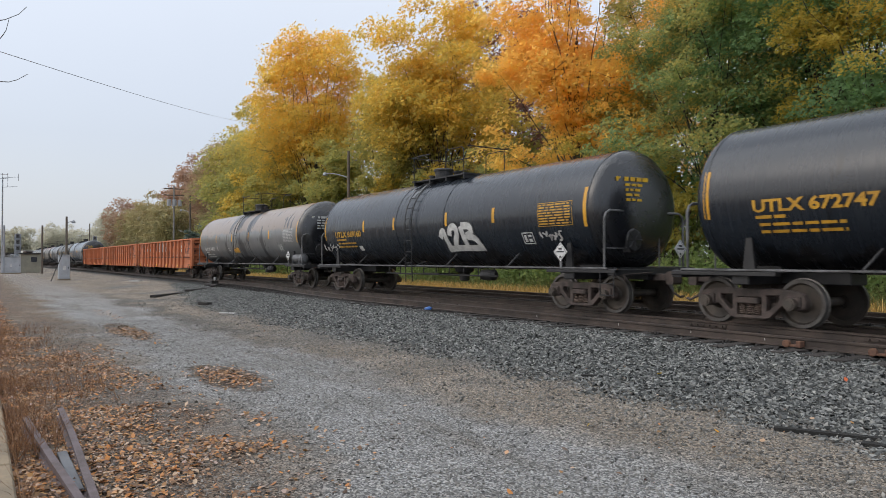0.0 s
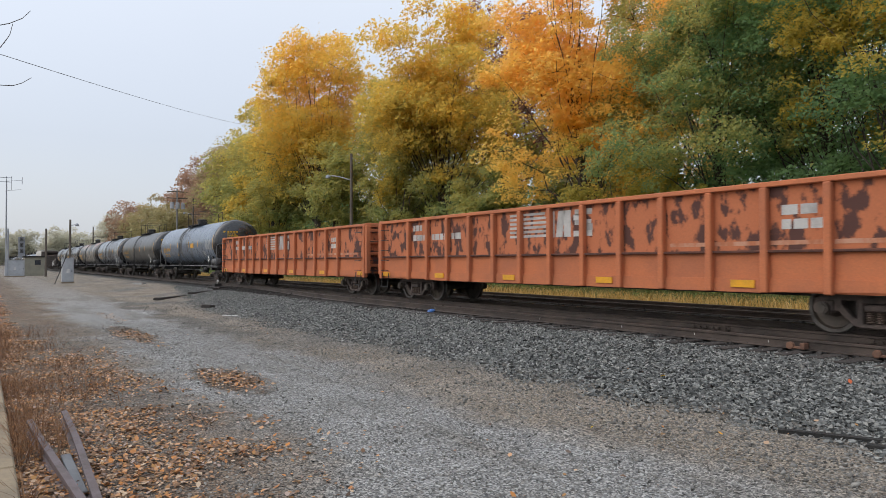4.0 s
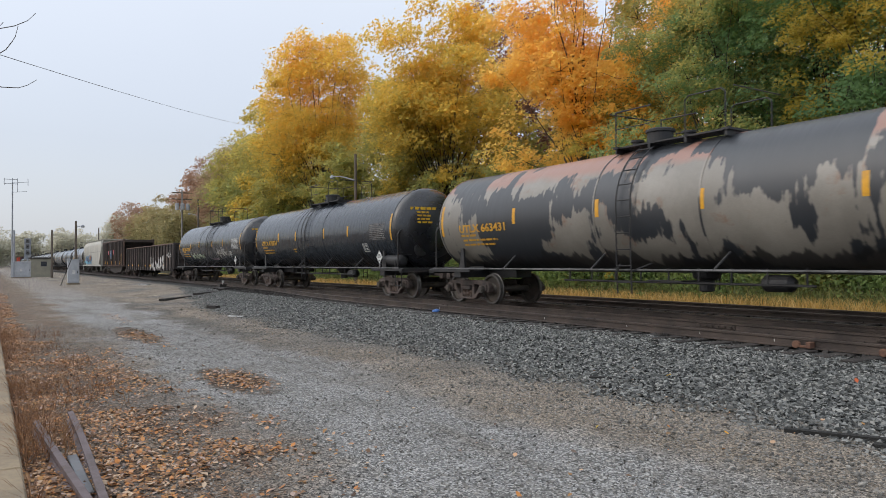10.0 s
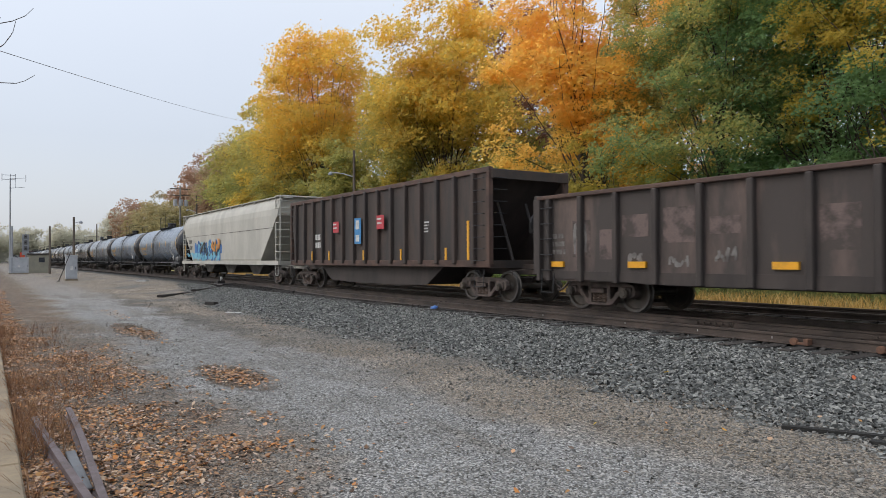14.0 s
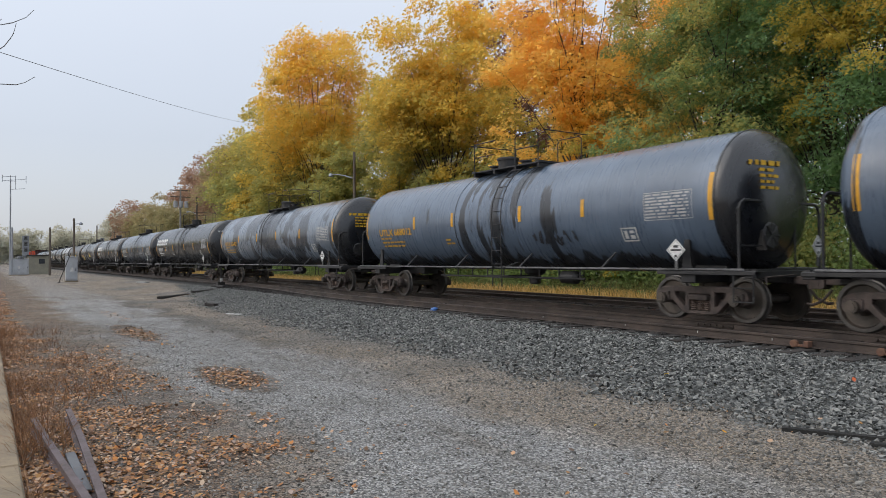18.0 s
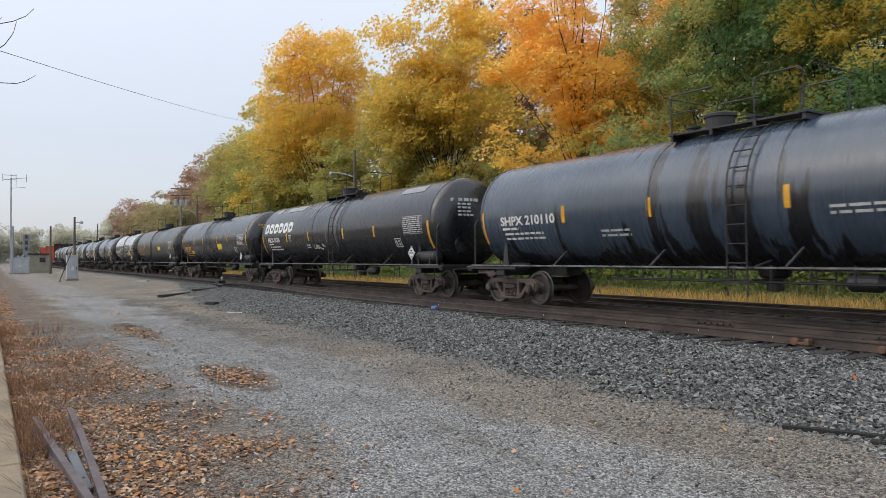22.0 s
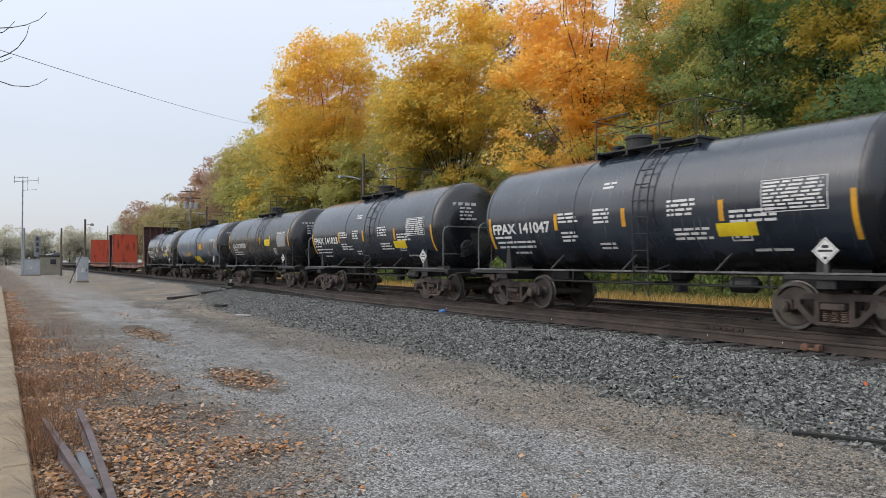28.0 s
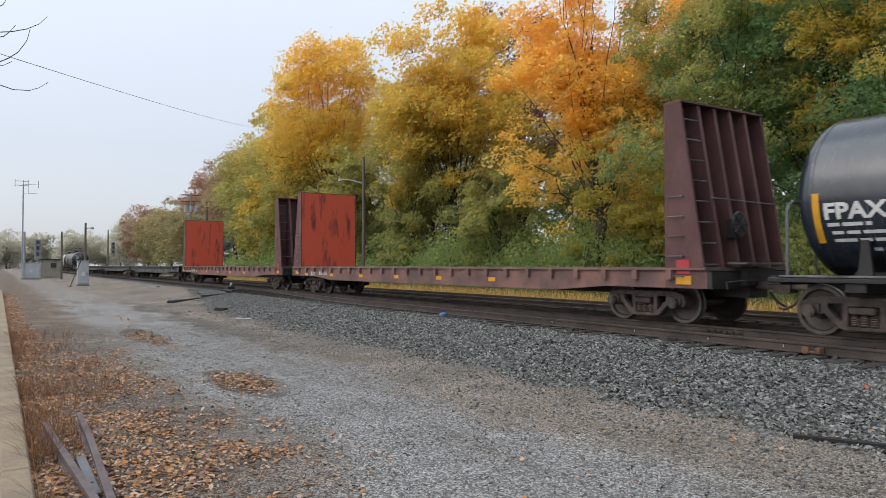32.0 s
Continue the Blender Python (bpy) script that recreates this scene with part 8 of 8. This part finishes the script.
def lamp_arm(p, start, reach, up, material):
    bm = bmesh.new()
    pts = [(start[0], start[1], start[2])]
    for i in range(1, 6):
        a = i / 5
        pts.append((start[0] + reach[0] * a, start[1] + reach[1] * a, start[2] + up * math.sin(a * math.pi / 2)))
    tube(bm, pts, 0.035)
    part("arm", bm, material, p)
    bm = bmesh.new()
    e = pts[-1]
    lathe(bm, [(-0.10, 0.10), (-0.06, 0.17), (0.06, 0.15), (0.16, 0.06)], 12, "z")
    bmesh.ops.translate(bm, vec=(e[0], e[1], e[2] - 0.06), verts=bm.verts[:])
    part("lamp_head", bm, GALV, p, "pale grey lamp head")


def pole(name, x, y, h, r, material, label, cat):
    p = tagged(new(name), label, cat)
    p.matrix_basis = pose(x, y, ground_z(x, y) - 0.1)
    bm = bmesh.new()
    cyl(bm, r, r * 0.72, h + 0.1, pose(0, 0, (h + 0.1) / 2), 12)
    part("pole", bm, material, p)
    return p


p = pole("street_lamp", -43.2, 21.0, 9.0, 0.12, POLE, "wooden pole with a curved street lamp arm", "street lamp")
lamp_arm(p, (0, -0.1, 7.3), (-2.3, -0.6, 0), 0.45, GALV)
p = pole("street_lamp", -72.0, 6.75, 5.65, 0.12, POLE, "wooden pole with a small yard lamp", "street lamp")
lamp_arm(p, (0, 0.05, 5.2), (0.1, 0.5, 0), 0.12, GALV)
p = pole("street_lamp", -98.0, 24.0, 10.4, 0.16, POLE, "dark wooden pole with a street lamp arm", "street lamp")
lamp_arm(p, (0, -0.1, 8.2), (-3.0, -0.4, 0), 0.5, GALV)
p = pole("utility_pole", -112.0, 25.0, 13.0, 0.17, POLEP, "wooden utility pole with crossarms and transformers", "utility pole")
for z in (12.6, 11.6):
    part("crossarm", group_bm([(-0.07, 0.07, -1.5, 1.5, z, z + 0.14)]), POLE, p)
for x in (-0.8, 0.0, 0.8):
    bm = bmesh.new()
    lathe(bm, [(10.0, 0.24), (10.05, 0.3), (10.95, 0.3), (11.0, 0.22)], 14, "z")
    bmesh.ops.translate(bm, vec=(0.35, x, 0), verts=bm.verts[:])
    part("transformer", bm, CAB, p, "pale grey transformer can")
pole("wooden_post", -100.5, 6.75, 6.0, 0.14, POLE, "plain dark wooden post near the hut", "post")
pole("wooden_post", -200, 24.0, 11, 0.2, POLE, "distant wooden pole along the tracks", "post")
p = pole("antenna_mast", -104.5, 2.6, 12.2, 0.10, GALV, "tall slim grey antenna mast", "mast")
bm = bmesh.new()
for y in (-0.9, 0.0, 0.55, 1.7):
    rod(bm, (0.0, y, 11.90), (0.0, y, 12.80), 0.035)
for z in (12.10, 12.65):
    rod(bm, (0.0, -0.9, z), (0.0, 0.55, z), 0.035)
rod(bm, (0.0, 0.0, 12.20), (0.0, 1.7, 12.40), 0.025)
rod(bm, (0.0, 0.0, 11.00), (0.0, 1.6, 11.20), 0.025)
rod(bm, (0.0, 0.55, 11.10), (0.0, 0.55, 12.10), 0.025)
part("antenna", bm, GALV, p, "antenna frame at the mast top")
pole("steel_post", -102.5, 2.75, 6.0, 0.16, GALV, "grey steel post beside the mast", "post")


def signal(x, y, h, label):
    s_ = pole("railway_signal", x, y, h, 0.09, GALV, label, "railway signal")
    bm = bmesh.new()
    box(bm, -0.05, 0.05, -0.42, 0.42, h - 3.0, h, 0.01)
    for k_ in range(7):
        box(bm, 0.08, 0.12, -0.35, 0.35, h - 2.9 + k_ * 0.42, h - 2.84 + k_ * 0.42)
    part("ladder", bm, GALV, s_)
    for k_ in range(3):
        bm = bmesh.new()
        box(bm, 0.12, 0.22, -0.22, 0.22, h - 0.62 - k_ * 0.85, h - 0.02 - k_ * 0.85, 0.03)
        hd = part("signal_head", bm, GREYPIPE, s_)
        bm = bmesh.new()
        cyl(bm, 0.11, 0.11, 0.14, pose(0.28, 0, h - 0.32 - k_ * 0.85, 0, 90), 12)
        part("hood", bm, DARKPIPE, hd)


signal(-118, 4.85, 5.6, "grey railway signal with three dark heads")
signal(-163.3, 20.6, 6.6, "grey railway signal beyond the tracks")
tp = tagged(new("leaning_prop"), "thin dark steel prop leaning beside the cabinet", "prop")
tp.matrix_basis = pose(-64.4, 4.96, ground_z(-64.4, 4.96))
bm = bmesh.new()
rod(bm, (0, 0, 0.0), (0.1, 0.85, 2.4), 0.03)
part("bar", bm, STEEL, tp)
part("foot", group_bm([(-0.12, 0.12, -0.12, 0.12, 0.0, 0.03)]), STEEL, tp)

# overhead cable across the yard
cable = tagged(new("overhead_cable"), "thin black overhead cable", "cable", kind="structure")
bm = bmesh.new()
A_, B_ = Vector((-10.5, -5.4, 5.62)), Vector((-74.2, 24.0, 16.45))
cp = []
for i in range(25):
    a = i / 24
    q = A_.lerp(B_, a)
    q.z -= 0.35 * 4 * a * (1 - a)
    cp.append(q)
tube(bm, cp, 0.009, 5)
part("wire", bm, DARKPIPE, cable)

# bare tree whose twigs reach over the yard
bt = tagged(new("bare_tree"), "bare small tree with thin drooping twigs", "tree")
bt.matrix_basis = pose(-7.9, -2.6, -0.02)
bm = bmesh.new()
trunk = [(0, 0, 0), (0.1, 0.1, 1.6), (0.05, 0.35, 3.2), (0.15, 0.6, 4.6)]
for (a_, b_), r_ in zip(zip(trunk, trunk[1:]), (0.09, 0.07, 0.045)):
    rod(bm, a_, b_, r_, 8)
part("trunk", bm, BARK, bt)
TWIGS = [
    [(0.59, 2.41, 3.76), (0.59, 2.58, 3.79), (0.60, 2.68, 3.81), (0.61, 2.79, 3.85), (0.63, 2.89, 3.91), (0.66, 2.95, 3.98)],
    [(0.42, 2.41, 3.50), (0.43, 2.58, 3.56), (0.44, 2.66, 3.61), (0.46, 2.73, 3.67), (0.48, 2.78, 3.75), (0.49, 2.80, 3.79), (0.52, 2.82, 3.88)],
    [(0.29, 2.41, 3.42), (0.29, 2.58, 3.39), (0.28, 2.70, 3.36), (0.28, 2.83, 3.37), (0.29, 2.90, 3.40), (0.31, 2.98, 3.46)],
    [(0.35, 2.44, 4.03), (0.37, 2.57, 4.08), (0.38, 2.61, 4.11), (0.39, 2.63, 4.15)],
    [(0.19, 2.49, 3.83), (0.19, 2.57, 3.85), (0.20, 2.62, 3.87), (0.21, 2.66, 3.91), (0.23, 2.71, 3.98)],
    [(0.03, 2.49, 3.62), (0.03, 2.58, 3.63), (0.03, 2.61, 3.63), (0.05, 2.69, 3.68)],
]
for pts in TWIGS:
    bm = bmesh.new()
    full = [(0.1, 0.5, 3.4), ((0.1 + pts[0][0]) / 2, 1.5, pts[0][2] - 0.1)] + pts
    n_ = len(full) - 1
    for i, (a_, b_) in enumerate(zip(full, full[1:])):
        rod(bm, a_, b_, 0.005 * (1 - i / n_) + 0.0018, 5)
    part("branch", bm, BARK, bt)


def motions():
    for car, x0 in TRAIN:
        walk(car, [(0, pose(x0, TRACK_Y, RAIL)), (32, pose(x0 + SPEED * 32, TRACK_Y, RAIL))])
    turn = math.degrees(SPEED / WHEEL_R)
    for key, sets in WHEELSETS.items():
        lead = sets[0]
        walk(lead, [(i / 30, pose(key, 0, WHEEL_R, 0, turn * i / 30, 0)) for i in range(961)])
        for o in sets[1:]:
            o.rotation_mode = "QUATERNION"
            o.animation_data_create()
            o.animation_data.action = lead.animation_data.action
            o.animation_data.action_slot = lead.animation_data.action_slot


motions()
